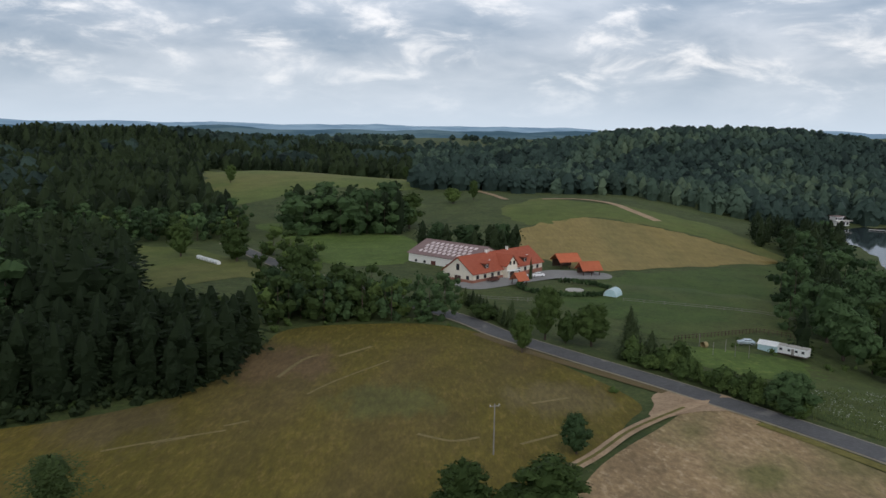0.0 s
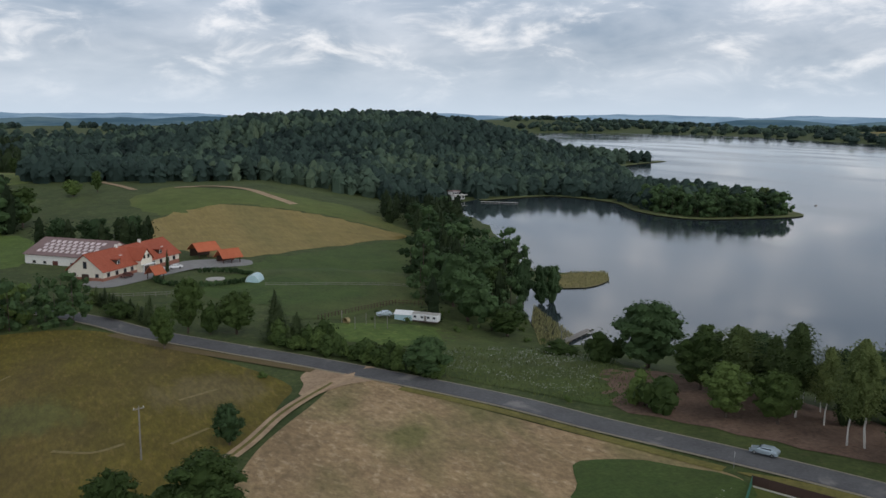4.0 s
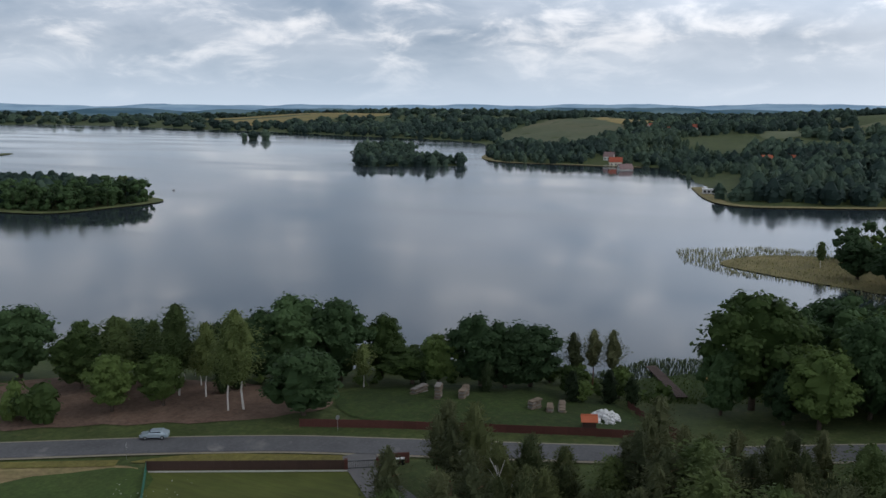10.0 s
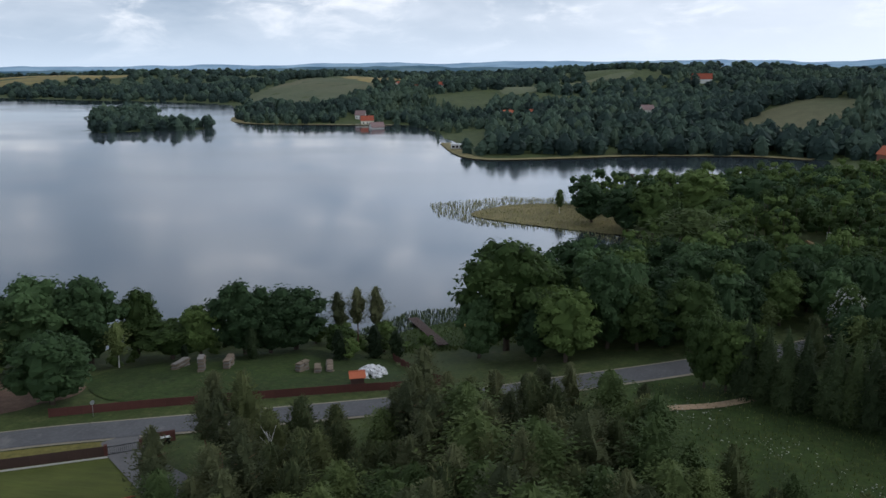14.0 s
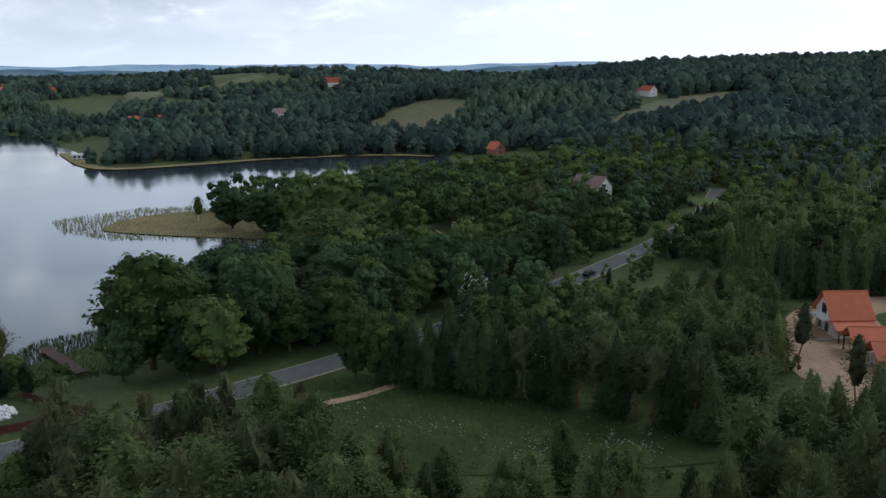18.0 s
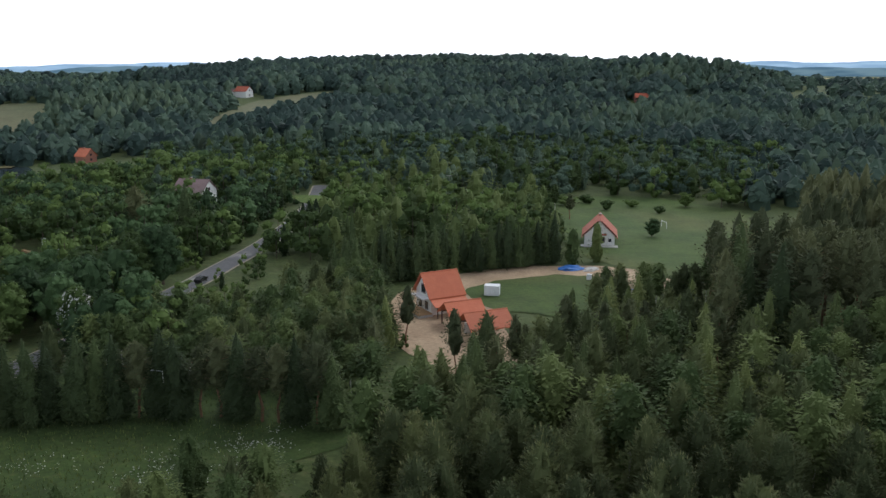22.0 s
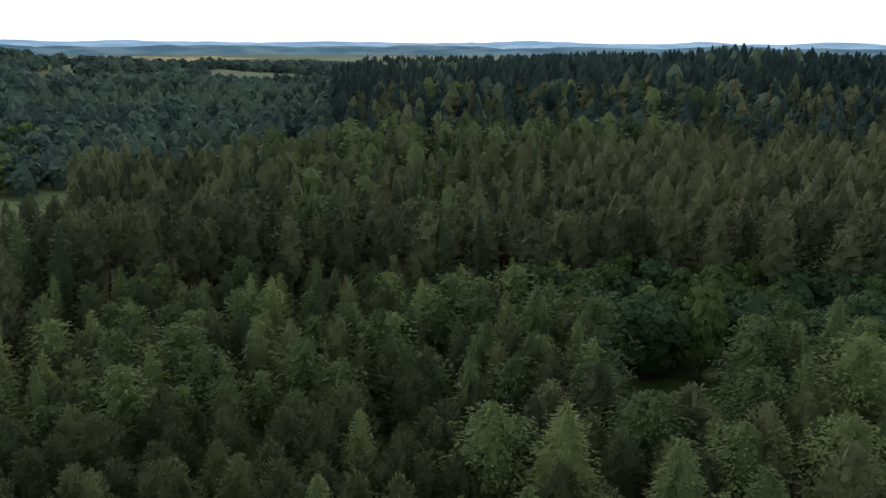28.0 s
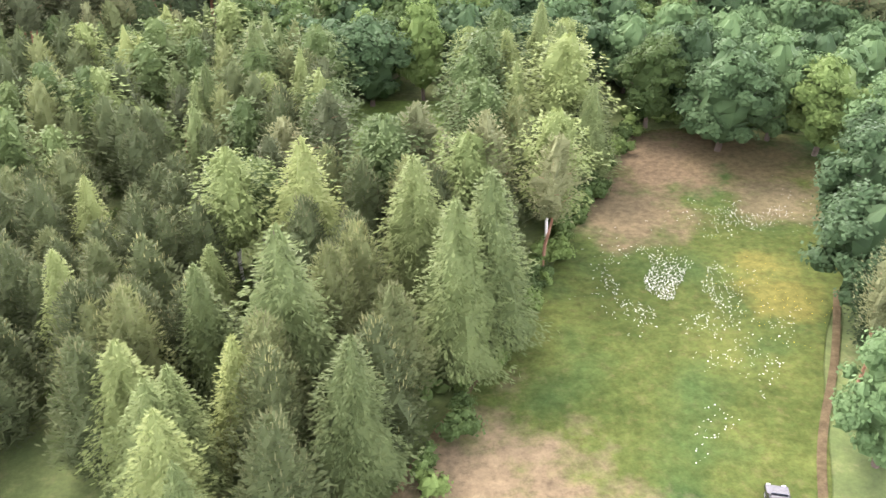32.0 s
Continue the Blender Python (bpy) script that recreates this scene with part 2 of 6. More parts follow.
M_CLEARTRACK = material("worn_clearing_soil", [(0.065, 0.05, 0.026), (0.098, 0.074, 0.042), (0.05, 0.05, 0.02)], 0.5, 0.95, 0.5, speck=0.35, spec=0.05)
M_STREAK = material("dry_streaks", [(0.13, 0.11, 0.04), (0.27, 0.21, 0.10), (0.15, 0.125, 0.045)], 0.9, 0.95, 0.3)
M_YELLOWVERGE = material("verge_grass", [(0.13, 0.12, 0.03), (0.20, 0.17, 0.05), (0.08, 0.10, 0.025)], 0.4, 0.95, 0.4, speck=0.3)


# Backdrop material that glows evenly, with air haze in its two blues.
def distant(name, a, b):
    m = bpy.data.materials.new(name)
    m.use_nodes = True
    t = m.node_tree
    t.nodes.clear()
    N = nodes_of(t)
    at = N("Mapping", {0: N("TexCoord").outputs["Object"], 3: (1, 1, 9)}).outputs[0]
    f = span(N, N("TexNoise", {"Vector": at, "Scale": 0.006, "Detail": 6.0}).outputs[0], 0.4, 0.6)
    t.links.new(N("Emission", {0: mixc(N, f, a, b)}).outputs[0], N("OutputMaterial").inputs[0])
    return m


M_DISTANT = distant("glowing_hazed_wood", (0.06, 0.11, 0.15), (0.11, 0.17, 0.20))
M_DISTANT_PALE = distant("glowing_pale_haze", (0.19, 0.29, 0.40), (0.26, 0.37, 0.48))


def plain(name, c, rough=0.6, metal=0.0, spec=0.4):
    k = 0.82
    return material(name, [tuple(v * k for v in c), c, tuple(min(v * 1.08, 1) for v in c)], 1.3, rough, 0.05, metal, spec=spec)


M_WHITEWALL = plain("white_render", (0.86, 0.84, 0.79), 0.9)
M_CREAM = plain("cream_render", (0.80, 0.74, 0.62), 0.9)
M_BRICKBAND = plain("brick_red_plinth", (0.30, 0.13, 0.09), 0.9)
M_REDROOF = material("red_roof_tiles", [(0.27, 0.065, 0.035), (0.38, 0.10, 0.055), (0.42, 0.13, 0.075)], 0.9, 0.75, 0.3)
M_ORANGEROOF = material("orange_metal_roof", [(0.42, 0.11, 0.05), (0.52, 0.15, 0.07), (0.5, 0.16, 0.09)], 0.6, 0.55, 0.1)
M_GREYROOF = material("grey_barn_roof", [(0.20, 0.135, 0.13), (0.27, 0.19, 0.18)], 0.4, 0.8, 0.1)
M_PALE = plain("pale_panel", (0.74, 0.64, 0.64), 0.5)
M_DARKWOOD = plain("dark_stained_wood", (0.07, 0.04, 0.03), 0.8)
M_REDWOOD = plain("red_brown_boards", (0.11, 0.04, 0.03), 0.85)
M_WOOD = plain("fresh_timber", (0.42, 0.26, 0.13), 0.8)
M_GREYWOOD = plain("grey_weathered_wood", (0.26, 0.24, 0.22), 0.9)
M_PALLET = plain("old_pallet_wood", (0.24, 0.19, 0.14), 0.9)
M_YELLOWWOOD = plain("yellow_timber", (0.52, 0.30, 0.08), 0.8)
M_GLASS = plain("dark_window_glass", (0.03, 0.035, 0.045), 0.08, 0.0, 0.8)
M_WHITE = plain("white_paint", (0.8, 0.8, 0.8), 0.5)
M_WHITEFILM = plain("white_wrap", (0.78, 0.8, 0.8), 0.35)
M_CONCRETE = plain("pale_concrete", (0.48, 0.46, 0.43), 0.9)
M_BLUE = plain("blue_tarpaulin", (0.03, 0.16, 0.5), 0.5)
M_PANEL = plain("solar_glass", (0.02, 0.045, 0.12), 0.12, 0.0, 0.8)
M_METAL = plain("galvanised_steel", (0.4, 0.41, 0.42), 0.45, 0.8)
M_BLACK = plain("black_paint", (0.012, 0.012, 0.014), 0.25, 0.0, 0.7)
M_SILVER = plain("silver_blue_paint", (0.42, 0.5, 0.55), 0.25, 0.3, 0.7)
M_TYRE = plain("tyre_rubber", (0.02, 0.02, 0.02), 0.85)
M_TENT = plain("pale_blue_film", (0.45, 0.62, 0.66), 0.4)
M_GREENWIRE = plain("green_mesh_wire", (0.03, 0.14, 0.09), 0.6)
M_HAYBALE = plain("dry_hay", (0.34, 0.27, 0.14), 0.95)


def water_material():
    m = bpy.data.materials.new("lake_water")
    m.use_nodes = True
    t = m.node_tree
    t.nodes.clear()
    N = nodes_of(t)
    at = N("TexCoord").outputs["Object"]
    w = N("TexNoise", {"Vector": N("Mapping", {0: at, 3: (1, 0.55, 1)}).outputs[0], "Scale": 0.9, "Detail": 4.0}).outputs[0]
    calm = N("TexNoise", {"Vector": N("Mapping", {0: at, 3: (1, 0.3, 1)}).outputs[0], "Scale": 0.012, "Detail": 3.0}).outputs[0]
    b = N("Bump", {"Strength": span(N, calm, 0.4, 0.65, 0.01, 0.05), "Distance": 0.25, "Height": w})
    p = N("BsdfPrincipled", {"Base Color": (0.035, 0.047, 0.055, 1), "Roughness": span(N, calm, 0.4, 0.65, 0.05, 0.15), "IOR": 1.33, "Specular IOR Level": 0.5, "Normal": b.outputs[0]})
    t.links.new(p.outputs[0], N("OutputMaterial").inputs[0])
    return m


M_WATER = water_material()

# ---- the lie of the land ----
def polar(az, d):
    return d * math.sin(radians(az)), d * math.cos(radians(az))


def smooth(pts, closed=True, per=6):
    """A Catmull-Rom curve through the points."""
    p = [Vector(q) for q in pts]
    n, out = len(p), []
    for i in range(n if closed else n - 1):
        a, b, c, d = (p[(i + k) % n] if closed else p[min(max(i + k, 0), n - 1)] for k in (-1, 0, 1, 2))
        for j in range(per):
            t = j / per
            out.append(tuple(0.5 * (2 * b + (c - a) * t + (2 * a - 5 * b + 4 * c - d) * t * t + (3 * b - a - 3 * c + d) * t ** 3)))
    return np.array(out if closed else out + [tuple(p[-1])])


def inside(poly, xy):
    """Which of the points xy (n x 2) lie in the polygon."""
    x, y = xy[:, 0], xy[:, 1]
    r = np.zeros(len(xy), bool)
    a = poly[-1]
    for b in poly:
        if a[1] != b[1]:
            r ^= ((a[1] > y) != (b[1] > y)) & (x < (b[0] - a[0]) * (y - a[1]) / (b[1] - a[1]) + a[0])
        a = b
    return r


def away(line, xy, closed=False):
    """Distance of the points xy from a polyline."""
    d = np.full(len(xy), 1e9)
    seq = list(zip(line[:-1], line[1:])) + ([(line[-1], line[0])] if closed else [])
    for a, b in seq:
        ab = b - a
        t = np.clip(((xy - a) @ ab) / max(ab @ ab, 1e-9), 0, 1)
        d = np.minimum(d, np.hypot(*(xy - a - t[:, None] * ab).T))
    return d


LAKE_NEAR = [(184, 19), (175, 33), (183, 55), (172, 91), (160, 107), (154, 144), (143, 164), (131, 184), (117, 192), (122, 210), (141, 253), (174, 262), (184, 272), (170, 292), (188, 348), (217, 430), (231, 512)]
LAKE_NORTH = [(268, 541), (330, 551), (351, 495), (333, 438), (337, 400), (399, 390), (410, 406), (433, 579), (574, 831), (711, 917), (616, 988), (747, 1166), (1214, 2178)]
LAKE_FAR = [(1483, 2453), (1764, 2063), (1595, 1399), (1393, 864), (1244, 541), (959, 395), (831, 324), (827, 174), (639, 96), (531, 66), (538, 15), (556, -33), (560, -101), (543, -140)]
LAKE_EAST = [(481, -125), (436, -79), (391, -22), (365, 12), (325, 13), (313, 2), (292, -22), (259, -19), (236, -2), (211, 10)]
LAKE = smooth(LAKE_NEAR + LAKE_NORTH + LAKE_FAR + LAKE_EAST, True, 4)
ISLETS = [smooth([polar(57.6, 868), polar(59.6, 836), polar(63.0, 832), polar(66.1, 838), polar(66.0, 880), polar(62.5, 935), polar(60.0, 900)], True, 4),
          smooth([polar(58.2, 1085), polar(61.0, 1050), polar(62.6, 1075), polar(62.5, 1160), polar(60, 1190)], True, 4),
          smooth([polar(55.4, 1010), polar(58.4, 995), polar(60.5, 1000), polar(58.4, 1022)], True, 4),
          smooth([polar(50.7, 1490), polar(53.6, 1490), polar(53.5, 1530), polar(51.5, 1540)], True, 4)]
# centre, height, spread of each rise
RISES = [(790, -245, 24, 110, 110), (800, -500, 18, 140, 140), (1560, -70, 26, 170, 170), (1640, 470, 26, 260, 200), (560, -780, 22, 110, 130), (2200, 1350, 18, 300, 400),
         (0, 310, 3, 90, 90), (100, 520, 11, 170, 130), (-130, 650, 16, 150, 120), (-430, 1150, 32, 290, 260), (410, 1100, 41, 220, 280), (220, 1080, 19, 140, 240), (-420, 520, 14, 160, 200),
         (1000, -960, 52, 460, 420), (1160, -560, 24, 260, 210), (520, -420, 10, 200, 200), (2300, -250, 34, 700, 500), (-130, -640, 28, 260, 230), (330, -900, 16, 260, 260), (1300, 150, 16, 350, 200),
         (-900, -300, 40, 450, 500), (-800, 500, 30, 300, 400), (0, 2600, 8, 900, 500), (-600, -1800, 18, 700, 500), (1700, 3100, 32, 900, 500), (2900, 1300, 22, 700, 700)]


def heights(xy):
    """Height of the ground at each of the points."""
    x, y = xy[:, 0], xy[:, 1]
    h = np.full(len(xy), 5.0)
    for cx, cy, a, sx, sy in RISES:
        h += a * np.exp(-((x - cx) / sx) ** 2 - ((y - cy) / sy) ** 2)
    far = np.clip((np.hypot(x, y) - 250) / 500, 0, 1)
    h += far * (3.0 * np.sin(x * 0.011 + 1.3) * np.sin(y * 0.013) + 1.5 * np.sin(x * 0.031) * np.sin(y * 0.027 + 2))
    sd = away(LAKE, xy, True)
    sd[inside(LAKE, xy)] *= -1
    for isle in ISLETS:
        d = away(isle, xy, True)
        d[~inside(isle, xy)] *= -1
        sd = np.maximum(sd, d)
    k = np.clip(sd / np.where(np.hypot(x, y) < 300, 42.0, 130.0), 0, 1)
    k = k * k * (3 - 2 * k) * 0.7 + k * 0.3
    return np.where(sd < 0, np.maximum(sd * 0.12, -3.0), h * k), sd


def ground_z(x, y):
    return float(heights(np.array([[x, y]]))[0][0])


def part(name, bm, mat, parent=None, label=""):
    """Links a bmesh as one mesh object, under a thing or a part."""
    me = bpy.data.meshes.new(name)
    bm.to_mesh(me)
    bm.free()
    if mat:
        me.materials.append(mat)
    ob = new(name, me)
    if parent:
        ob.parent = parent
    if label:
        tagged(ob, label)
    return ob


def from_arrays(name, v, f, mat, smooth_shade=False):
    """A mesh from an n x 3 array of points and an m x k array of faces."""
    me = bpy.data.meshes.new(name)
    v, f = np.asarray(v, np.float32), np.asarray(f, np.int32)
    k = f.shape[1]
    me.vertices.add(len(v))
    me.vertices.foreach_set("co", v.ravel())
    me.loops.add(f.size)
    me.loops.foreach_set("vertex_index", f.ravel())
    me.polygons.add(len(f))
    me.polygons.foreach_set("loop_start", np.arange(len(f), dtype=np.int32) * k)
    me.polygons.foreach_set("use_smooth", np.full(len(f), smooth_shade))
    me.update(calc_edges=True)
    me.materials.append(mat)
    return me


def build_ground():
    az = np.radians(np.arange(0, 360, 0.9))
    r = 6.0 * 1.04 ** np.arange(172)
    r = np.append(r[r < 4850], 4880.0)
    xy = np.stack([np.outer(r, np.sin(az)).ravel(), np.outer(r, np.cos(az)).ravel()], -1)
    z, _ = heights(xy)
    n, m = len(r), len(az)
    i, j = np.meshgrid(np.arange(n - 1), np.arange(m), indexing="ij")
    a, b = (i * m + j).ravel(), (i * m + (j + 1) % m).ravel()
    f = np.stack([a, a + m, b + m, b], -1)
    v = np.column_stack([xy, z])
    c = len(v)
    v = np.vstack([v, [[0, 0, ground_z(0, 0)]]])
    me = from_arrays("ground", v, f, M_GROUND, True)
    ob = new("ground", me)
    bm = bmesh.new()
    bm.from_mesh(me)
    bm.verts.ensure_lookup_table()
    for k in range(m):
        bm.faces.new((bm.verts[c], bm.verts[k], bm.verts[(k + 1) % m]))
    bm.normal_update()
    bm.to_mesh(me)
    bm.free()
    return tagged(ob, "rolling grassland with hills round a lake", "ground", kind="structure")


build_ground()
bm = bmesh.new()
bmesh.ops.create_circle(bm, cap_ends=True, segments=96, radius=4870)
lake = part("water", bm, M_WATER)
tagged(lake, "calm grey lake water mirroring the clouds", "lake", kind="structure")

from mathutils.geometry import delaunay_2d_cdt


def sheet(name, outline, mat, label, category, step=4.0, lift=0.12, per=5, kind="structure", wobble=0.0):
    """A patch of land cover that follows the ground, with a real outline."""
    o = smooth(outline, True, per) if per else np.array(outline, float)
    if wobble:
        o = o + np.array([noise.noise_vector(Vector((p[0] * 0.15, p[1] * 0.15, 3)))[:2] for p in o]) * wobble
    lo, hi = o.min(0), o.max(0)
    gx, gy = np.meshgrid(np.arange(lo[0], hi[0], step), np.arange(lo[1], hi[1], step))
    g = np.stack([gx.ravel(), gy.ravel()], -1)
    g = g[inside(o, g)]
    if len(g):
        g = g[away(o, g, True) > step * 0.4]
    pts = [Vector(p) for p in o] + [Vector(p) for p in g]
    n = len(o)
    v, _, f, *_ = delaunay_2d_cdt(pts, [(i, (i + 1) % n) for i in range(n)], [], 1, 1e-4)
    xy = np.array([tuple(p) for p in v])
    z, _ = heights(xy)
    me = bpy.data.meshes.new(name)
    me.from_pydata([(a, b, max(c, 0.05) + lift) for (a, b), c in zip(xy, z)], [], [list(t) for t in f])
    for p in me.polygons:
        p.use_smooth = True
    me.materials.append(mat)
    bm = bmesh.new()
    bm.from_mesh(me)
    bmesh.ops.recalc_face_normals(bm, faces=bm.faces)
    if bm.faces and sum(q.normal.z for q in bm.faces) < 0:
        bmesh.ops.reverse_faces(bm, faces=bm.faces)
    bm.to_mesh(me)
    bm.free()
    return tagged(new(name, me), label, category, kind=kind)


def ribbon(name, line, width, mat, label, category, lift, per=8, sides=(1, 1)):
    """A strip of road along a line."""
    l = smooth(line, False, per)
    d = np.gradient(l, axis=0)
    d /= np.hypot(*d.T)[:, None]
    nrm = np.stack([d[:, 1], -d[:, 0]], -1)
    cols = [l + nrm * (width * s) for s in (-0.5 * sides[0], 0.0, 0.5 * sides[1])]
    v, k = [], len(l)
    for c, s in zip(cols, (0, 0.05, 0)):
        z, _ = heights(l)
        v.append(np.column_stack([c, np.maximum(z, 0.2) + lift + s]))
    v = np.vstack(v)
    f = [(a * k + i, (a + 1) * k + i, (a + 1) * k + i + 1, a * k + i + 1) for a in range(2) for i in range(k - 1)]
    me = from_arrays(name, v, np.array(f)[:, ::-1], mat, True)
    return tagged(new(name, me), label, category, kind="structure")


# ---- roads ----
ROAD = [(-95, 376), (-79, 348), (-59, 313), (-28, 272), (4, 236), (16, 218), (32, 199), (52, 175), (74, 144), (86, 122), (99, 100), (109, 81), (115.5, 64.5), (126, 36.5), (134, 17), (144, -2), (153, -19), (169, -46), (199, -87), (212, -103), (237, -133), (277, -172), (320, -205)]
ROADLINE = smooth(ROAD, False, 8)
ribbon("road_shoulder", ROAD, 7.5, M_VERGE, "sandy gravel shoulder along the asphalt road", "road shoulder", 0.22)
ribbon("road", ROAD, 6.4, M_ASPHALT, "worn grey asphalt country road with patches", "road", 0.30)

# ---- fields and clearings ----
FIELDS = {}


def field(name, outline, mat, label, category="field", **kw):
    ob = sheet(name, outline, mat, label, category, **kw)
    FIELDS.setdefault(name, []).append(smooth(outline, True, 3))
    return ob


field("hayfield", [(-150, 118), (-78, 145), (-51, 168), (-44, 201), (-40, 220), (-20, 227), (2, 226), (19, 207), (39, 170), (35, 155), (21, 130), (1, 106), (-59, 80)], M_HAY, "mown olive hayfield with dry streaks", step=5)
field("stubble_field", [(24, 130), (40, 152), (54, 166), (66, 145), (80, 119), (92, 97), (86, 92), (72, 90), (50, 84), (20, 108)], M_STUBBLE, "dry tan mown field with tyre marks", step=4)
ribbon("dirt_track", [(59, 172), (48, 164), (35, 151), (25, 137), (11, 121)], 2.6, M_SAND, "sandy dirt track leaving the road", "dirt track", 0.28)
field("grass_plot", [(76, 111), (92, 95), (82, 85), (66, 76), (60, 90), (66, 101)], M_GREENPASTURE, "lush green grass plot", step=4, lift=0.2, wobble=2.0)
field("lawn", [(92, 93), (105.5, 66), (102, 62), (92, 50), (70, 62), (78, 82)], M_LAWN, "striped mown lawn inside a fence", "lawn", step=3, per=0)
field("driveway", [(105.3, 66), (109, 69), (113.5, 66), (110, 62.5), (107.5, 61.5), (96, 44), (88, 36), (84, 42), (96, 56)], M_DRIVE, "grey paved driveway to a gate", "driveway", step=3, per=0, lift=0.24)
field("sandy_bank", [(97, 140), (104, 150), (114, 152), (125, 142), (136, 116), (138, 92), (126, 84), (113, 96), (100, 118), (93, 132)], M_BROWN, "bare brown soil under birches", "bare ground", step=4, wobble=2)
field("waterside_lawn", [(125, 77), (139, 88), (148, 80), (160, 60), (162, 40), (146, 30), (139, 30), (130, 56)], M_DARKGRASS, "green lawn between road fence and lake", "lawn", step=4)
field("flower_meadow", [(72, 164), (84, 190), (90, 202), (110, 172), (115, 152), (103, 146), (95, 130), (84, 143)], M_GREENPASTURE, "lush meadow with white cow parsley", "meadow", step=4)
field("paddock", [(56, 200), (60, 212), (78, 206), (89, 202), (88, 190), (74, 184)], M_MEADOW, "grass paddock with posts", "paddock", step=4)
field("pasture", [(38, 262), (64, 314), (88, 331), (118, 350), (146, 366), (141, 342), (106, 268), (94, 232), (59, 217), (50, 236), (38, 252)], M_GREENPASTURE, "green pasture beside the farm", "pasture", step=8, wobble=6)
field("crop_field", [(30, 354), (40, 418), (70, 446), (94, 438), (117, 427), (137, 402), (148, 374), (119, 356), (88, 337), (58, 319), (46, 330)], M_CORN, "ripening pale crop field", step=9, wobble=6)
field("upper_field", [(33, 477), (59, 519), (90, 499), (122, 484), (151, 454), (153, 417), (155, 376), (150, 378), (139, 404), (119, 430), (95, 441), (75, 448), (54, 430), (40, 433)], M_PASTURE, "green field on the rise", step=10, wobble=6)
field("left_field", [(-139, 358), (-117, 364), (-91, 345), (-60, 297), (-74, 288), (-97, 266), (-113, 290)], M_PASTURE, "green hill pasture", "pasture", step=9, wobble=6)
field("far_pasture", [(-217, 800), (-131, 705), (-30, 695), (-20, 560), (-85, 560), (-130, 500), (-170, 600)], M_PASTURE, "distant green pasture", "pasture", step=14, wobble=6)
field("far_meadow", [(-96, 434), (-77, 440), (-41, 426), (-17, 395), (-8, 352), (-16, 318), (-42, 318), (-61, 378)], M_MEADOW, "green meadow before the wood", "meadow", step=12, wobble=6)
field("farm_yard", [(4, 279), (12, 272), (31, 288), (46, 300), (60, 306), (60, 316), (40, 314), (28, 300), (14, 290)], M_PAVING, "grey paved farm yard", "yard", step=4, lift=0.2)
field("roadside_meadow", [(118, -6), (146, -7), (159, -37), (140, -58), (113, -73), (98, -71), (104, -28)], M_DARKGRASS, "lush roadside meadow with white flowers", "meadow", step=4)
field("house_yard", [(104, -96), (120, -98), (138, -104), (156, -118), (164, -146), (158, -168), (136, -186), (116, -176), (126, -160), (136, -150), (134, -134), (122, -122), (104, -112)], M_SAND, "bare sandy yard round a house", "yard", step=3, wobble=2.5)
field("house_lawn", [(150, -186), (176, -200), (205, -225), (228, -252), (212, -285), (170, -285), (130, -262), (112, -220), (116, -190)], M_GREENPASTURE, "mown lawn behind the white house", "lawn", step=6)
field("clearing", [(0, -34), (-8, -47), (-18, -58), (-29, -70), (-45, -89), (-63, -110), (-90, -97), (-80, -78), (-58, -58), (-42, -36), (-24, -16)], M_CLEARING, "forest clearing with yellow-green grass", "clearing", step=3)

field("yard_grass", [(151, -137), (153, -147), (150, -159), (144, -168), (137, -170), (121, -155), (119, -140), (130, -133), (137, -130), (145, -134)], M_GREENPASTURE, "patchy grass behind the new house", "grass", step=4, lift=0.2, wobble=2.5)
ribbon("clearing_track", [(0, -34), (-9, -48), (-19, -59.5), (-29, -70.5)], 0.9, M_CLEARTRACK, "worn sandy track at the wood's edge", "dirt track", 0.18)
ribbon("clearing_wheel_track", [(-40, -34), (-47, -44), (-56, -54), (-64, -64)], 0.8, M_CLEARTRACK, "worn wheel track at the clearing's side", "dirt track", 0.18)
ribbon("meadow_path", [(128, -7), (133, -14), (136, -23), (142, -33)], 2.0, M_SAND, "sandy path in the meadow", "path", 0.28)
field("reed_spit", [(148, 258), (160, 268), (176, 274), (187, 272), (180, 258), (165, 250)], M_REEDBED, "reedy spit of land", "reeds", step=4, lift=0.25)
field("reed_point", [polar(82.8, 338), polar(84.5, 357), polar(87, 366), polar(90, 360), polar(93, 330), polar(93, 303), polar(90, 308), polar(86, 320)], M_REEDBED, "reed bed off the wooded point", "reeds", step=5, lift=0.25)
field("near_reeds", [(178, 20), (172, 34), (180, 40), (188, 34), (194, 24), (186, 14)], M_DARKGRASS, "green reeds at the lake's edge", "reeds", step=3, lift=0.2)
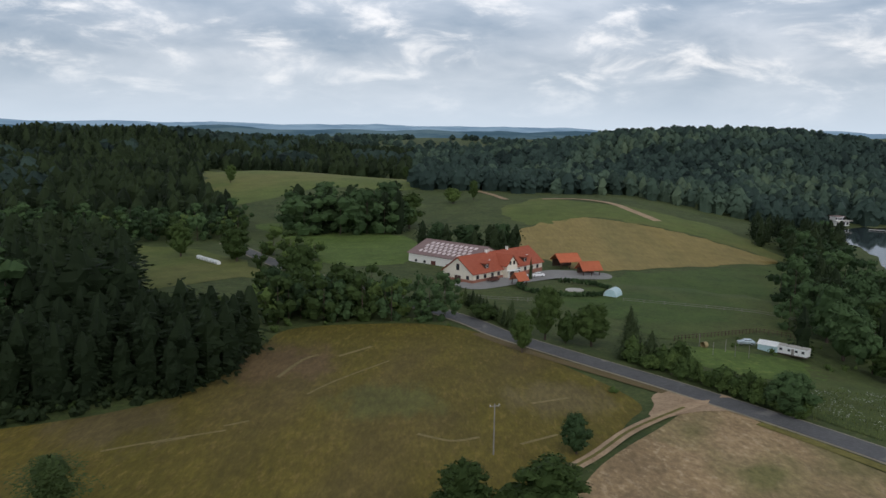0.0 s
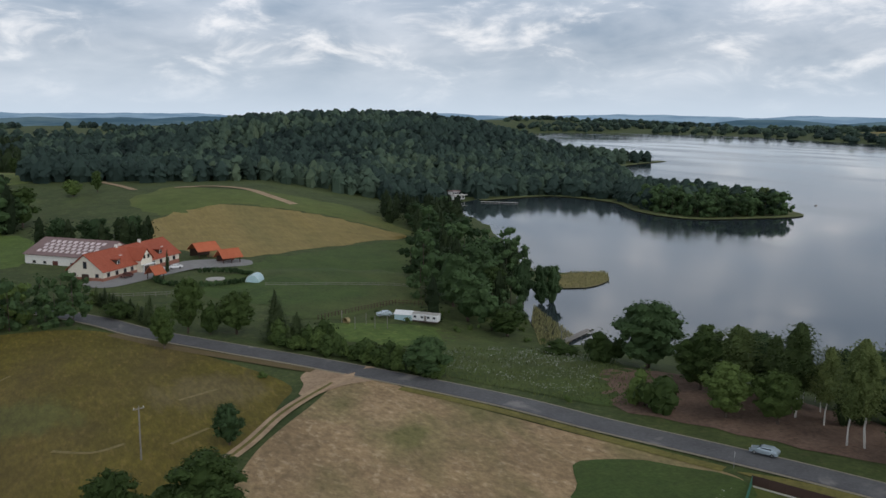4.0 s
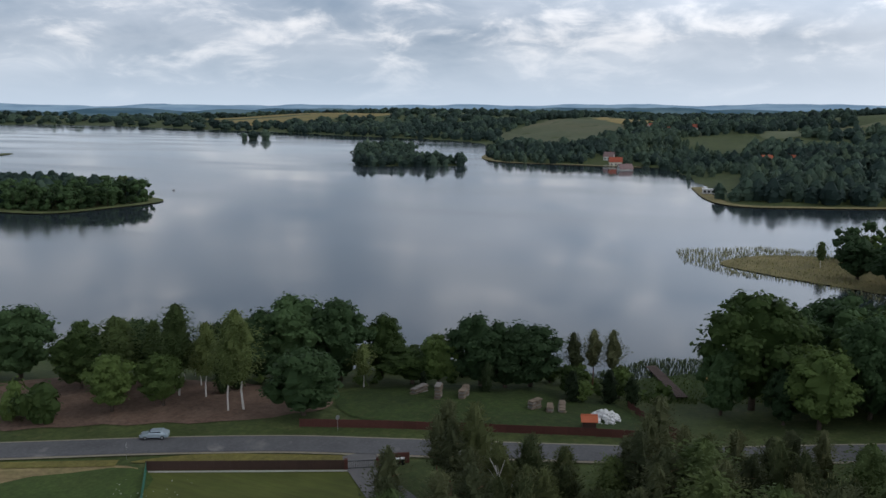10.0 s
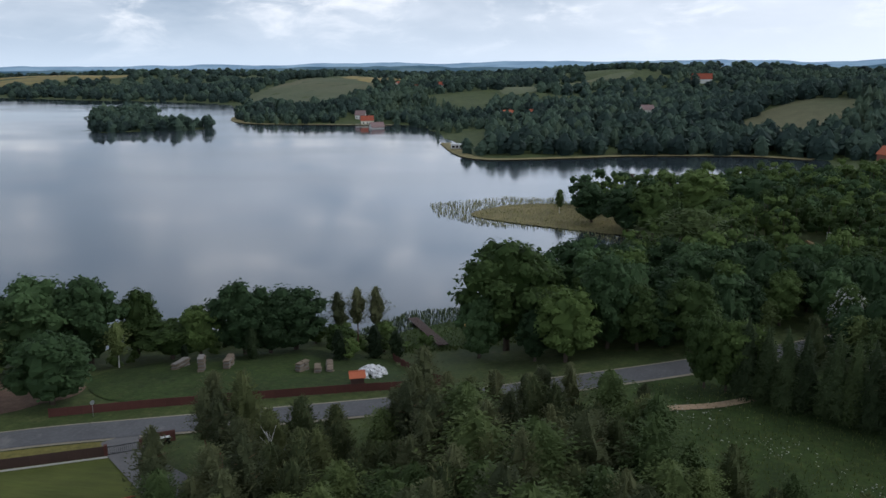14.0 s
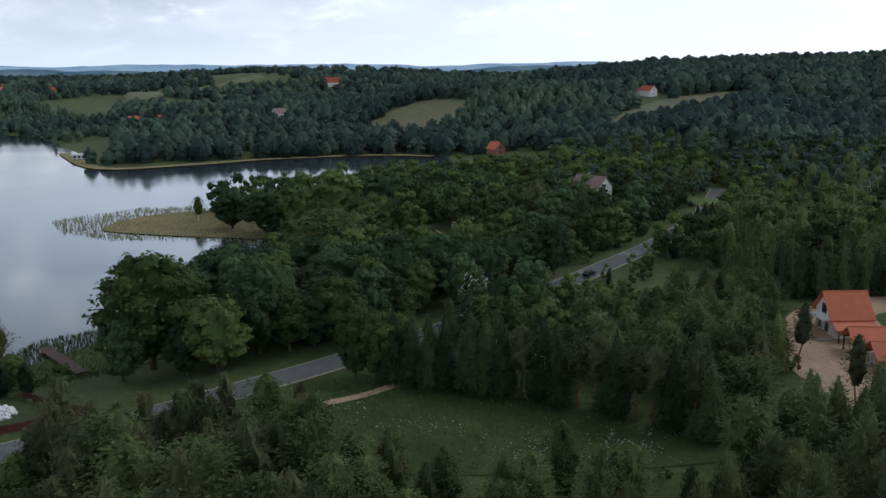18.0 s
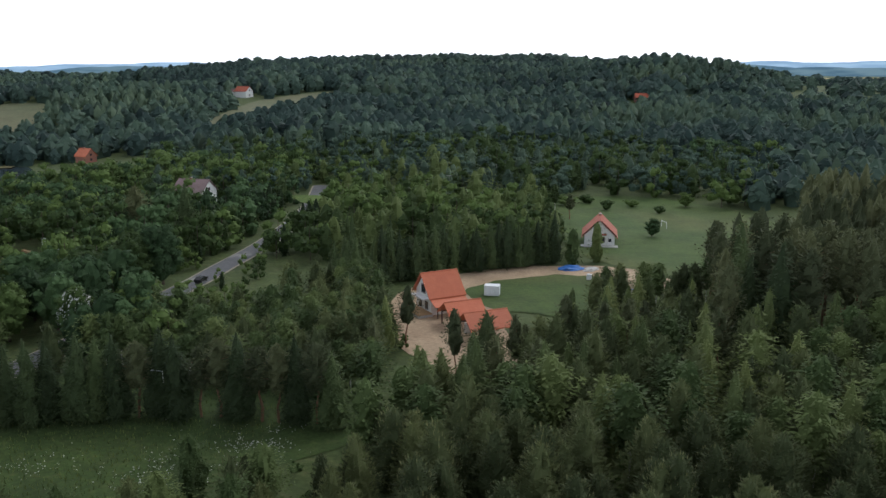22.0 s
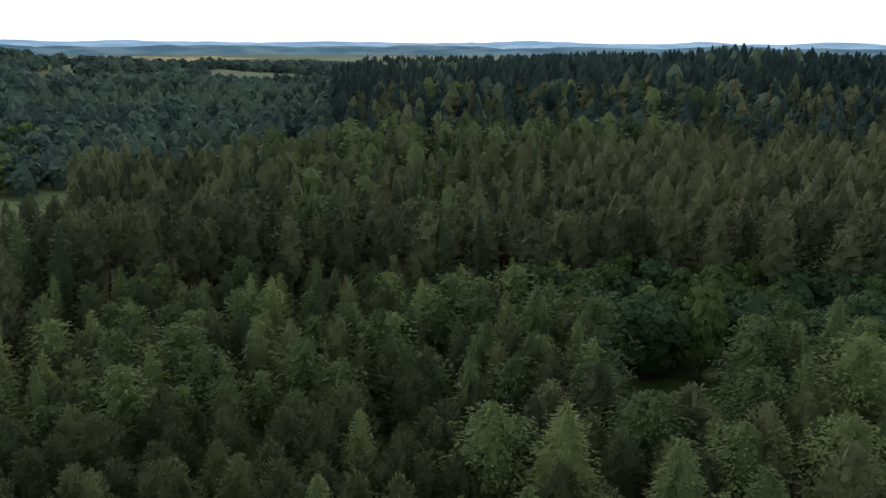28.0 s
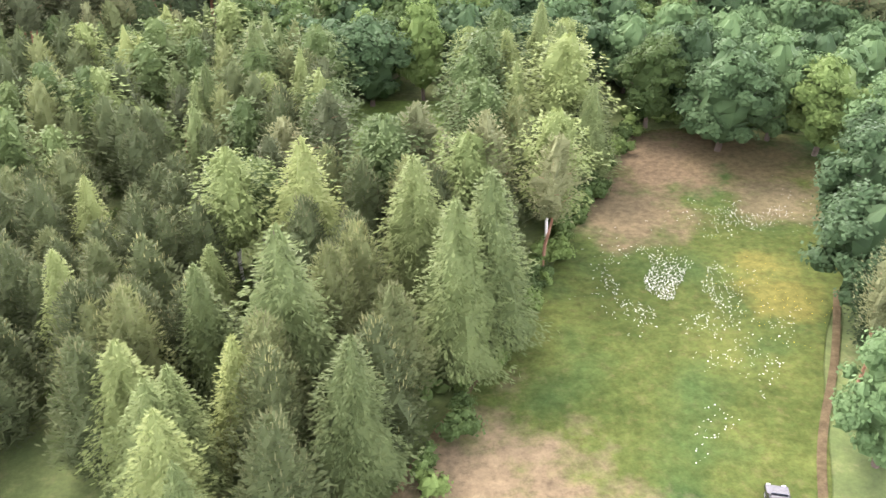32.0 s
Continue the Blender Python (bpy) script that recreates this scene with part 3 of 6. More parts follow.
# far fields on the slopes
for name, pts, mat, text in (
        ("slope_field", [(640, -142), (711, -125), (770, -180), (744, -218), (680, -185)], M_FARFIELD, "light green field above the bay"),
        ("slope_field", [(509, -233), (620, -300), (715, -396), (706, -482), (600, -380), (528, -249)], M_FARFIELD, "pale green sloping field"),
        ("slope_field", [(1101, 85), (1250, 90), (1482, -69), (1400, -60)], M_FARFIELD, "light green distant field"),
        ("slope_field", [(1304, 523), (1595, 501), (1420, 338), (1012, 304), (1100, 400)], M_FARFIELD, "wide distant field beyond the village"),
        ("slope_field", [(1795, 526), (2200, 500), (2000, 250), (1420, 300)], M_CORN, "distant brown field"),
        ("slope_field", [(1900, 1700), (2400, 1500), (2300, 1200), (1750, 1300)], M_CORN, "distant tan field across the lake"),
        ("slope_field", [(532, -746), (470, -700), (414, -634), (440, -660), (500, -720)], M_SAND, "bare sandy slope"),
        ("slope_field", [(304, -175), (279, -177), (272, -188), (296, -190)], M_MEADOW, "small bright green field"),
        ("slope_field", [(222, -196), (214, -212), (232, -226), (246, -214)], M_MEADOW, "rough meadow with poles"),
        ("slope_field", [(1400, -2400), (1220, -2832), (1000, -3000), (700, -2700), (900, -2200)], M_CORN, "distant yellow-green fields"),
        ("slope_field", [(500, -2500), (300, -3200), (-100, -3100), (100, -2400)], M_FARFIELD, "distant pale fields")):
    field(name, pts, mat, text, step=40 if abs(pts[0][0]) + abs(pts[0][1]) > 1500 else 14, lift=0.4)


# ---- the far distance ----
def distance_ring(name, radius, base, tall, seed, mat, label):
    """A glowing backdrop line of hills at the edge of sight, its haze painted blue."""
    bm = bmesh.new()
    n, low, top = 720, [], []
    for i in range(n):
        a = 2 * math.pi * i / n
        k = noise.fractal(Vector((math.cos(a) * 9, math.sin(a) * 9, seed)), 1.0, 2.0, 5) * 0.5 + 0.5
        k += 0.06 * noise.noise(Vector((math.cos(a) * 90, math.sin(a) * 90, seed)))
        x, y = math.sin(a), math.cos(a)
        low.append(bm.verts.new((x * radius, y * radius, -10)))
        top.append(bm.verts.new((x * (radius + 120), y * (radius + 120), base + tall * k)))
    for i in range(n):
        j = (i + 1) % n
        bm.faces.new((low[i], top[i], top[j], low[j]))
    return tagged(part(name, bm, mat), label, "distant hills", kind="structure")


distance_ring("backdrop_hills", 3500, 20, 34, 2.0, M_DISTANT, "glowing backdrop of wooded hills painted in blue haze")
distance_ring("backdrop_far_hills", 4600, 36, 34, 9.0, M_DISTANT_PALE, "glowing backdrop of hills painted in pale blue haze")

field("small_glade", [(-18, -136), (-40, -130), (-35, -116), (-27, -104), (-20, -122)], M_MEADOW, "small grassy glade before a round tree", "glade", step=4)

# ---- dry streaks left by the mower, and bare crests ----
for line, w in (([(-49, 140), (-44, 143)], 0.5), ([(-39, 149), (-35, 152)], 0.5), ([(-27, 168), (-22, 178), (-12, 193)], 0.4), ([(-4, 147), (2, 144), (7, 146)], 0.6), ([(-35, 179), (-32, 192), (-29, 197)], 0.6),
                ([(-24, 196), (-17, 205)], 0.7), ([(-56, 136), (-50, 140), (-38, 147)], 0.5), ([(14, 143), (21, 148)], 0.5), ([(18, 165), (26, 169)], 0.6)):
    ribbon("mown_streak", line, w * 1.5, M_STREAK, "pale dry streak in the mown hayfield", "dry grass", 0.16)
ribbon("sandy_crest", [(17, 575), (30, 541), (37, 513)], 4, M_SAND, "bare sandy bank on the field's crest", "bare ground", 0.3)
ribbon("sandy_crest", [(59, 516), (80, 517), (97, 499), (105, 475), (113, 452)], 5, M_SAND, "bare sandy bank on the field's crest", "bare ground", 0.3)
sheet("sandy_junction", [(40, 159), (42, 167), (46, 174), (51, 177), (56, 172.5), (61, 165), (55, 163), (48, 160)], M_SAND, "worn sandy junction beside the asphalt", "bare ground", step=3, lift=0.2, wobble=1.5)
ribbon("shore_reeds", [(640, 100), (540, 66), (543, 15), (560, -33), (563, -101), (545, -138)], 9, M_REEDBED, "pale reeds along the far shore", "reeds", 0.3)
ribbon("shore_reeds", [(1000, 400), (900, 372), (838, 326), (828, 250), (822, 180)], 10, M_REEDBED, "pale reeds along the far shore", "reeds", 0.3)
ribbon("shore_reeds", [(268, 540), (330, 549), (349, 495), (331, 438), (335, 399), (368, 388), (401, 386), (415, 406), (424, 450)], 9, M_GREENREED, "green reeds fringing the wooded headland", "reeds", 0.3)
ribbon("shore_reeds", [(574, 829), (640, 872), (714, 913), (690, 930)], 12, M_GREENREED, "green reeds on a low spit", "reeds", 0.3)
sheet("yellow_verge", [(94, 97), (101, 88.5), (109, 70.5), (107.6, 68), (100.6, 81.5), (94, 95)], M_YELLOWVERGE, "yellowing unmown verge before the board fence", "verge", step=2, lift=0.18, wobble=0.5)
ribbon("dry_verge", [(9, 219), (22, 202), (38, 184), (47, 174)], 3.2, M_DRYGRASS, "dry tan grass between field and road", "verge", 0.2)
ribbon("dry_verge", [(60, 156), (72, 137), (84, 114), (92, 99)], 2.4, M_YELLOWVERGE, "yellow grass between stubble and road", "verge", 0.2)
ribbon("track_grass", [(48, 164), (35, 151), (25, 137), (11, 121)], 0.7, M_YELLOWVERGE, "strip of grass between the ruts of the track", "grass strip", 0.36)

# ---- trees ----
rng = np.random.default_rng(7)


def leaves(c, n, size, spread=0.5, aspect=1.4):
    """Quads round the points c, facing roughly along n."""
    k = len(c)
    n = n + rng.normal(0, spread, (k, 3)) + np.array([0, 0, 0.45])
    n /= np.linalg.norm(n, axis=1)[:, None] + 1e-9
    u = np.cross(n, rng.normal(0, 1, (k, 3)))
    u /= np.linalg.norm(u, axis=1)[:, None] + 1e-9
    w = np.cross(n, u)
    s = (np.broadcast_to(size, k) * rng.uniform(0.6, 1.3, k))[:, None] * 0.5
    u, w = u * s * aspect, w * s
    return np.stack([c - u - w * 0.5, c + u * 0.2 - w, c + u + w * 0.4, c - u * 0.3 + w], 1)


def sprays(c, u, length, width, tumble=0.35):
    """Kite-shaped twigs of needles or leaves that start at c and point along u."""
    k = len(c)
    u = u / (np.linalg.norm(u, axis=1)[:, None] + 1e-9)
    n = np.array([0, 0, 1.0]) + rng.normal(0, tumble, (k, 3))
    w = np.cross(u, n)
    w /= np.linalg.norm(w, axis=1)[:, None] + 1e-9
    vary = rng.uniform(0.7, 1.25, k)
    L = (np.broadcast_to(length, k) * vary)[:, None]
    W = (np.broadcast_to(width, k) * vary)[:, None] * 0.5
    mid = c + u * L * 0.45
    return np.stack([c, mid - w * W, c + u * L, mid + w * W], 1)


def ball(k):
    d = rng.normal(0, 1, (k, 3))
    return d / np.linalg.norm(d, axis=1)[:, None]


def lump(c, rx, rz, lon=6, bands=2):
    """The dense heart of a clump of foliage, as uneven facets."""
    th = np.linspace(0.18, 2.5, bands + 1)
    ph = np.arange(lon) * 2 * np.pi / lon + rng.uniform(0, 6.28)
    jit = rng.uniform(0.82, 1.12, (bands + 1, lon))
    g = np.stack([np.sin(th)[:, None] * np.cos(ph) * jit * rx, np.sin(th)[:, None] * np.sin(ph) * jit * rx, np.cos(th)[:, None] * jit * rz], -1) + np.asarray(c)
    h = np.roll(g, -1, 1)
    return np.stack([g[1:], h[1:], h[:-1], g[:-1]], 2).reshape(-1, 4, 3)


def spire(profile, lon=8):
    """The dense heart of a spire-like crown. profile: rows of height and radius, from the foot up."""
    z, r = np.array(profile).T
    ph = np.arange(lon) * 2 * np.pi / lon + rng.uniform(0, 6.28)
    jit = rng.uniform(0.72, 1.15, (len(z), lon))
    g = np.stack([r[:, None] * np.cos(ph) * jit, r[:, None] * np.sin(ph) * jit, z[:, None] + rng.normal(0, 0.15, (len(z), lon))], -1)
    h = np.roll(g, -1, 1)
    return np.stack([g[:-1], h[:-1], h[1:], g[1:]], 2).reshape(-1, 4, 3)


ROUND = lambda t: np.sqrt(np.maximum(1 - (2 * t - 1) ** 2, 0.01))


def crown_broad(h, r, n, size, base=0.22, lumps=26, lon=6):
    """A round crown of many leafy clumps over a denser heart."""
    d = ball(lumps)
    inner = rng.uniform(0.55, 0.8, lumps)
    c = np.column_stack([d[:, 0] * r * inner, d[:, 1] * r * inner, h * (0.5 + base / 2) + d[:, 2] * h * (0.5 - base / 2) * 0.8])
    rad = r * rng.uniform(0.22, 0.4, lumps) * (30 / max(lumps, 8)) ** 0.3
    i = rng.choice(lumps, n, p=rad ** 2 / (rad ** 2).sum())
    d = ball(n)
    d[:, 2] = np.abs(d[:, 2]) * 0.75 + d[:, 2] * 0.25
    out = [lump(q, 0.7 * e, 0.64 * e, lon) for q, e in zip(c, rad)]
    if lon > 5:
        out.append(crown_volume(h * 0.9, r, 0, 1, ROUND, 0, 0, base + 0.05, 0.52, 12, 14))
    out.append(leaves(c[i] + d * rad[i][:, None] * rng.uniform(0.6, 1.14, n)[:, None], d, size, 0.42))
    return np.vstack(out)


def crown_volume(h, r, n, size, shape, tiers, hang, base=0.04, core=0.8, rings=9, lon=9, slim=0.4, rough=1.0):
    """A dense crown round one stem. shape: radius for a height from 0 to 1; tiers of boughs step it, lobes make it uneven."""
    ph = rng.uniform(0, 6.28, 6)

    def reach(t, a):
        lobe = rough * (0.13 * np.sin(3 * a + ph[0] + 5 * t) + 0.11 * np.sin(5 * a + ph[1] - 9 * t) + 0.10 * np.sin(2 * a + ph[2] + 14 * t) + 0.10 * np.sin(8 * a + ph[3] + 23 * t))
        step = 0.16 * (0.5 - np.mod(t * tiers + 0.6 * np.sin(2 * a + ph[4]) + 0.4 * np.sin(5 * a + ph[5]), 1.0)) if tiers else 0.0
        return r * shape(t) * (0.94 + lobe + step)

    tt = np.linspace(0, 0.985, rings)
    aa = np.arange(lon) * 2 * np.pi / lon + rng.uniform(0, 6.28)
    T, A = np.meshgrid(tt, aa, indexing="ij")
    R = reach(T, A) * core * rng.uniform(0.86, 1.1, T.shape)
    g = np.stack([R * np.cos(A), R * np.sin(A), h * (base + (1 - base) * T) + rng.normal(0, 0.012 * h, T.shape)], -1)
    k = np.roll(g, -1, 1)
    out = [np.stack([g[:-1], k[:-1], k[1:], g[1:]], 2).reshape(-1, 4, 3)]
    if n:
        grid = np.linspace(0, 1, 200)
        w = np.cumsum(np.maximum(shape(grid), 0.05) + 0.04)
        t = np.interp(rng.uniform(0, w[-1], n), w, grid)
        a = rng.uniform(0, 6.28, n)
        q = reach(t, a) * rng.uniform(core - 0.1, 1.04, n)
        p = np.column_stack([q * np.cos(a), q * np.sin(a), h * (base + (0.985 - base) * t)])
        b = a + rng.normal(0, 0.55, n)
        u = np.column_stack([np.cos(b), np.sin(b), hang + 0.5 * t + rng.normal(0, 0.25, n)])
        out.append(sprays(p, u, size, size * slim, 0.45))
    if n and tiers > 5:
        m = 6
        top = np.column_stack([rng.normal(0, 0.015 * r, (m, 2)), h * np.linspace(0.94, 0.985, m)])
        out.append(sprays(top, np.column_stack([rng.normal(0, 0.35, (m, 2)), np.ones(m)]), size, size * 0.3))
    return np.vstack(out)


SHAPES = {
    "spruce": lambda t: np.maximum(1 - t, 0.01) ** 0.85 * np.minimum(1, 0.8 + 2 * t),
    "larch": lambda t: np.maximum(1 - t, 0.01) ** 0.72 * np.minimum(1, 0.7 + 1.5 * t),
    "youngpine": lambda t: np.maximum(1 - t, 0.01) ** 0.55 * np.minimum(1, 0.62 + 1.5 * t),
    "pine": lambda t: np.maximum(1 - t, 0.01) ** 0.5 * np.minimum(1, 0.4 + 1.8 * t),
    "birch": lambda t: np.sqrt(np.maximum(1 - (1.9 * t - 0.9) ** 2, 0.002)) * (1.06 - 0.22 * t),
}
SHAPES["alder"] = SHAPES["birch"]


def quad_mesh(name, q, mat, tint=None):
    k = len(q)
    me = from_arrays(name, q.reshape(-1, 3), np.arange(k * 4).reshape(k, 4), mat)
    if tint is not None:
        at = me.attributes.new("tint", "FLOAT", "POINT")
        at.data.foreach_set("value", np.repeat(tint, 4).astype(np.float32))
    return me


def tube(bm, a, b, ra, rb, sides=6):
    """A tapered limb from a to b."""
    a, b = Vector(a), Vector(b)
    q = (b - a).to_track_quat("Z", "Y")
    rings = []
    for p, r in ((a, ra), (b, rb)):
        rings.append([bm.verts.new(p + q @ Vector((math.cos(k * 2 * math.pi / sides) * r, math.sin(k * 2 * math.pi / sides) * r, 0))) for k in range(sides)])
    for k in range(sides):
        bm.faces.new((rings[0][k], rings[0][(k + 1) % sides], rings[1][(k + 1) % sides], rings[1][k]))
    bm.faces.new(rings[1])


def trunk_mesh(name, h, r, mat, limbs=0, spread=0.0, start=0.3, lean=0.02):
    bm = bmesh.new()
    p, n = Vector((0, 0, -0.4)), 5
    for i in range(n):
        q = Vector((lean * h * math.sin(i * 1.7), lean * h * math.cos(i * 2.3) * 0.6, h * (i + 1) / n))
        tube(bm, p, q, r * (1 - i / n) + 0.02, r * (1 - (i + 1) / n) + 0.02, 7)
        p = q
    for i in range(limbs):
        z = h * (start + (0.85 - start) * i / max(limbs, 1))
        a = i * 2.4
        L = spread * (1.1 - 0.5 * i / limbs)
        mid = (math.cos(a) * L * 0.5, math.sin(a) * L * 0.5, z + L * 0.35)
        tube(bm, (0, 0, z), mid, r * 0.35, r * 0.2, 5)
        tube(bm, mid, (math.cos(a + 0.3) * L, math.sin(a + 0.3) * L, z + L * 0.65), r * 0.2, 0.02, 4)
    me = bpy.data.meshes.new(name)
    bm.to_mesh(me)
    bm.free()
    me.materials.append(mat)
    return me


# Each kind at about its true size: crowns of five grades of detail.
# alder stands in for shaded trees, the darkness put in its leaves.
KIND = {
    "broad": (13.0, 5.0, L_BROAD, M_BARK), "dark": (13.0, 5.2, L_DARK, M_BARK), "birch": (15.0, 3.7, L_BIRCH, M_BIRCHBARK), "spruce": (14.0, 3.2, L_SPRUCE, M_BARK), "alder": (16.0, 3.0, L_SHADED, M_BARK),
    "pine": (20.0, 3.6, L_PINE, M_PINEBARK), "youngpine": (11.0, 3.0, L_YOUNG, M_PINEBARK), "larch": (19.0, 4.3, L_LARCH, M_BARK), "bush": (3.4, 2.4, L_BROAD, M_BARK),
}
GRADES = ("close", "fine", "mid", "wood", "far")
# leaves and leaf size of each grade
COUNT = {"broad": (6200, 3200, 1000, 150, 0), "dark": (6200, 3200, 1000, 150, 0), "birch": (3200, 2300, 760, 150, 10), "alder": (2200, 1200, 480, 150, 10), "pine": (2600, 1500, 680, 70, 12), "bush": (700, 360, 130, 24, 6),
         "youngpine": (2900, 1500, 620, 90, 10), "spruce": (2600, 1400, 620, 90, 10), "larch": (4000, 2400, 800, 90, 10)}
SIZE = {"broad": (0.28, 0.36, 0.52, 0.78, 1.3), "dark": (0.28, 0.36, 0.52, 0.78, 1.3), "birch": (0.36, 0.42, 0.66, 1.3, 2.0), "alder": (0.4, 0.52, 0.75, 1.3, 2.0), "pine": (0.4, 0.48, 0.62, 1.0, 1.6), "bush": (0.24, 0.3, 0.42, 0.55, 0.8),
        "youngpine": (0.4, 0.5, 0.7, 1.2, 1.8), "spruce": (0.45, 0.58, 0.8, 1.4, 2.0), "larch": (0.44, 0.5, 0.8, 1.5, 2.2)}
# steps of boughs and the droop of their twigs
BOUGHS = {"spruce": (11, -0.45), "larch": (9, -0.5), "youngpine": (7, 0.35), "birch": (4, -0.5), "alder": (4, -0.4)}
LUMPS = {"broad": (60, 50, 30, 13, 5), "dark": (60, 50, 30, 13, 5), "bush": (9, 8, 6, 3, 3)}


def crown(kind, grade):
    h, r = KIND[kind][:2]
    g = GRADES.index(grade)
    lon = (8, 7, 6, 5, 5)[g]
    n, size = COUNT[kind][g], SIZE[kind][g]
    if kind in BOUGHS:
        tiers, hang = BOUGHS[kind]
        return crown_volume(h, r, n, size, SHAPES[kind], tiers, hang, 0.3 if kind == "birch" and g < 3 else 0.05, 0.64 if g == 3 else 0.8 if g > 3 else 0.46 if kind == "birch" else 0.68, (22, 18, 13, 9, 6)[g], (16, 14, 11, 8, 6)[g], 0.5 if kind in ("birch", "alder") else 0.34, 1.65 if kind in ("birch", "alder") else 1.1)
    if kind in ("broad", "dark") and grade == "far":
        d = ball(36)
        d[:, 2] = np.abs(d[:, 2]) * 0.8 + d[:, 2] * 0.2
        c = np.array([0, 0, h * 0.52]) + d * np.array([r, r, h * 0.46]) * rng.uniform(0.78, 1.0, (36, 1))
        return np.vstack([crown_volume(h, r, 0, 1, ROUND, 0, 0, 0.04, 0.78, 5, 6), leaves(c, d, 2.2, 0.35)])
    if kind in ("broad", "dark"):
        return crown_broad(h, r, n, size, 0.04 if kind == "dark" else 0.08, LUMPS[kind][g], lon)
    if kind == "bush":
        return crown_broad(h, r, n, size, 0.02, LUMPS[kind][g], lon)
    return crown_volume(h, r * 1.05, n, size, SHAPES["pine"], 4, 0.3, 0.4, (0.5, 0.5, 0.55, 0.72, 0.74)[g], (20, 16, 12, 8, 6)[g], (14, 12, 10, 8, 6)[g], 0.45, 2.1)


TRUNK = {"alder": (0.78, 0.18, 6, 1.4, 0.35), "broad": (0.85, 0.32, 9, 3.2, 0.2), "dark": (0.85, 0.34, 9, 3.4, 0.2), "birch": (0.9, 0.15, 0, 0, 0), "spruce": (0.98, 0.2, 0, 0, 0), "pine": (0.96, 0.22, 8, 2.2, 0.5),
         "youngpine": (0.92, 0.12, 0, 0, 0), "larch": (0.98, 0.17, 0, 0, 0), "bush": (0.6, 0.08, 4, 1.2, 0.1)}
LABEL = {"alder": ("tall tree with shade-darkened leaves", "alder"), "broad": ("round green broadleaf tree", "broadleaf tree"), "dark": ("dense dark green broadleaf tree", "broadleaf tree"), "birch": ("slim birch with white bark and light leaves", "birch"),
         "spruce": ("dark green conical spruce", "spruce"), "pine": ("tall pine with bare reddish trunk", "pine"), "youngpine": ("bushy young pine with pale shoots", "pine"),
         "larch": ("light green drooping young conifer", "larch"), "bush": ("round green bush", "bush")}
VARIANTS = 3
STOCK, SHOOTS = {}, {}


def shoots(h, r, n):
    """Pale upright candles at the ends of a young pine's boughs."""
    t, a = rng.beta(1.6, 1.1, n), rng.uniform(0, 6.28, n)
    q = r * (1 - t) ** 0.45 * rng.uniform(0.6, 1.0, n)
    b = np.column_stack([np.cos(a) * q, np.sin(a) * q, h * (0.12 + 0.86 * t) + 0.35 * q])
    w = np.column_stack([np.cos(a + 1.2), np.sin(a + 1.2), 0 * a]) * 0.045
    top = b + np.column_stack([0.1 * np.cos(a), 0.1 * np.sin(a), rng.uniform(0.3, 0.6, n)])
    return quad_mesh("shoots", np.stack([b - w, b + w, top + w * 0.4, top - w * 0.4], 1), L_SHOOT)

for kind in KIND:
    h, r, leaf, bark = KIND[kind]
    frac, tr, limbs, sp, st = TRUNK[kind]
    for grade in ("close", "fine", "mid"):
        SHOOTS[kind, grade] = shoots(h, r, 170 if grade == "close" else 90) if kind == "youngpine" and grade != "mid" else None
        STOCK[kind, grade] = [(quad_mesh(kind + "_crown", crown(kind, grade), leaf), trunk_mesh(kind + "_trunk", h * frac, tr, bark, limbs, sp, st)) for _ in range(VARIANTS)]


def plant(kind, grade, x, y, height, width=None, place="", z=None):
    """One tree: an Empty at its foot with trunk and crown."""
    h, r = KIND[kind][:2]
    s = height / h
    w = s if width is None else width / (2 * r)
    c, t = STOCK[kind, grade][rng.integers(0, len(STOCK[kind, grade]))]
    name = {"broad": "broadleaf_tree", "dark": "broadleaf_tree", "youngpine": "young_pine", "bush": "bush"}.get(kind, kind)
    ob = new(name)
    ob.empty_display_size = 0.5
    ob.matrix_basis = Matrix.LocRotScale((x, y, ground_z(x, y) if z is None else z), Euler((rng.normal(0, 0.025), rng.normal(0, 0.025), rng.uniform(0, 6.28))), (w, w, s))
    for n, me in (("trunk", t), ("crown", c), ("young_growth", SHOOTS[kind, grade])):
        if me is None:
            continue
        o = new(n, me)
        o.parent = ob
        if n == "young_growth":
            tagged(o, "pale upright shoots", kind="stuff")
    label, cat = LABEL[kind]
    return tagged(ob, label + (" " + place if place else ""), cat, place and "trees " + place or "woodland trees")


def scatter(az0, az1, d0, d1, gap):
    """Uneven points in a sector, one to about gap x gap metres."""
    n = int(d1 * 2 / gap) + 2
    g = (np.stack(np.meshgrid(np.arange(n), np.arange(n)), -1).reshape(-1, 2) - n / 2) * gap
    g = g + rng.uniform(-0.45, 0.45, g.shape) * gap
    a, d = np.degrees(np.arctan2(g[:, 0], g[:, 1])), np.hypot(*g.T)
    a = (a - az0) % 360 + az0
    return g[(a <= az1) & (d >= d0) & (d < d1)]


# spots cleared of trees to fit the camera's view of the sandy yard, the glade, the timber yard, a roadside house
PLANTED = [(*polar(128.7, 134), 7), (*polar(128.9, 148), 8), (*polar(193.2, 104), 7), (*polar(193.2, 114), 8), (*polar(193.2, 126), 8), (*polar(193.6, 134), 7), (252, -62, 16), (238, -59, 9), (302, -146, 11), (288, -139, 8)]


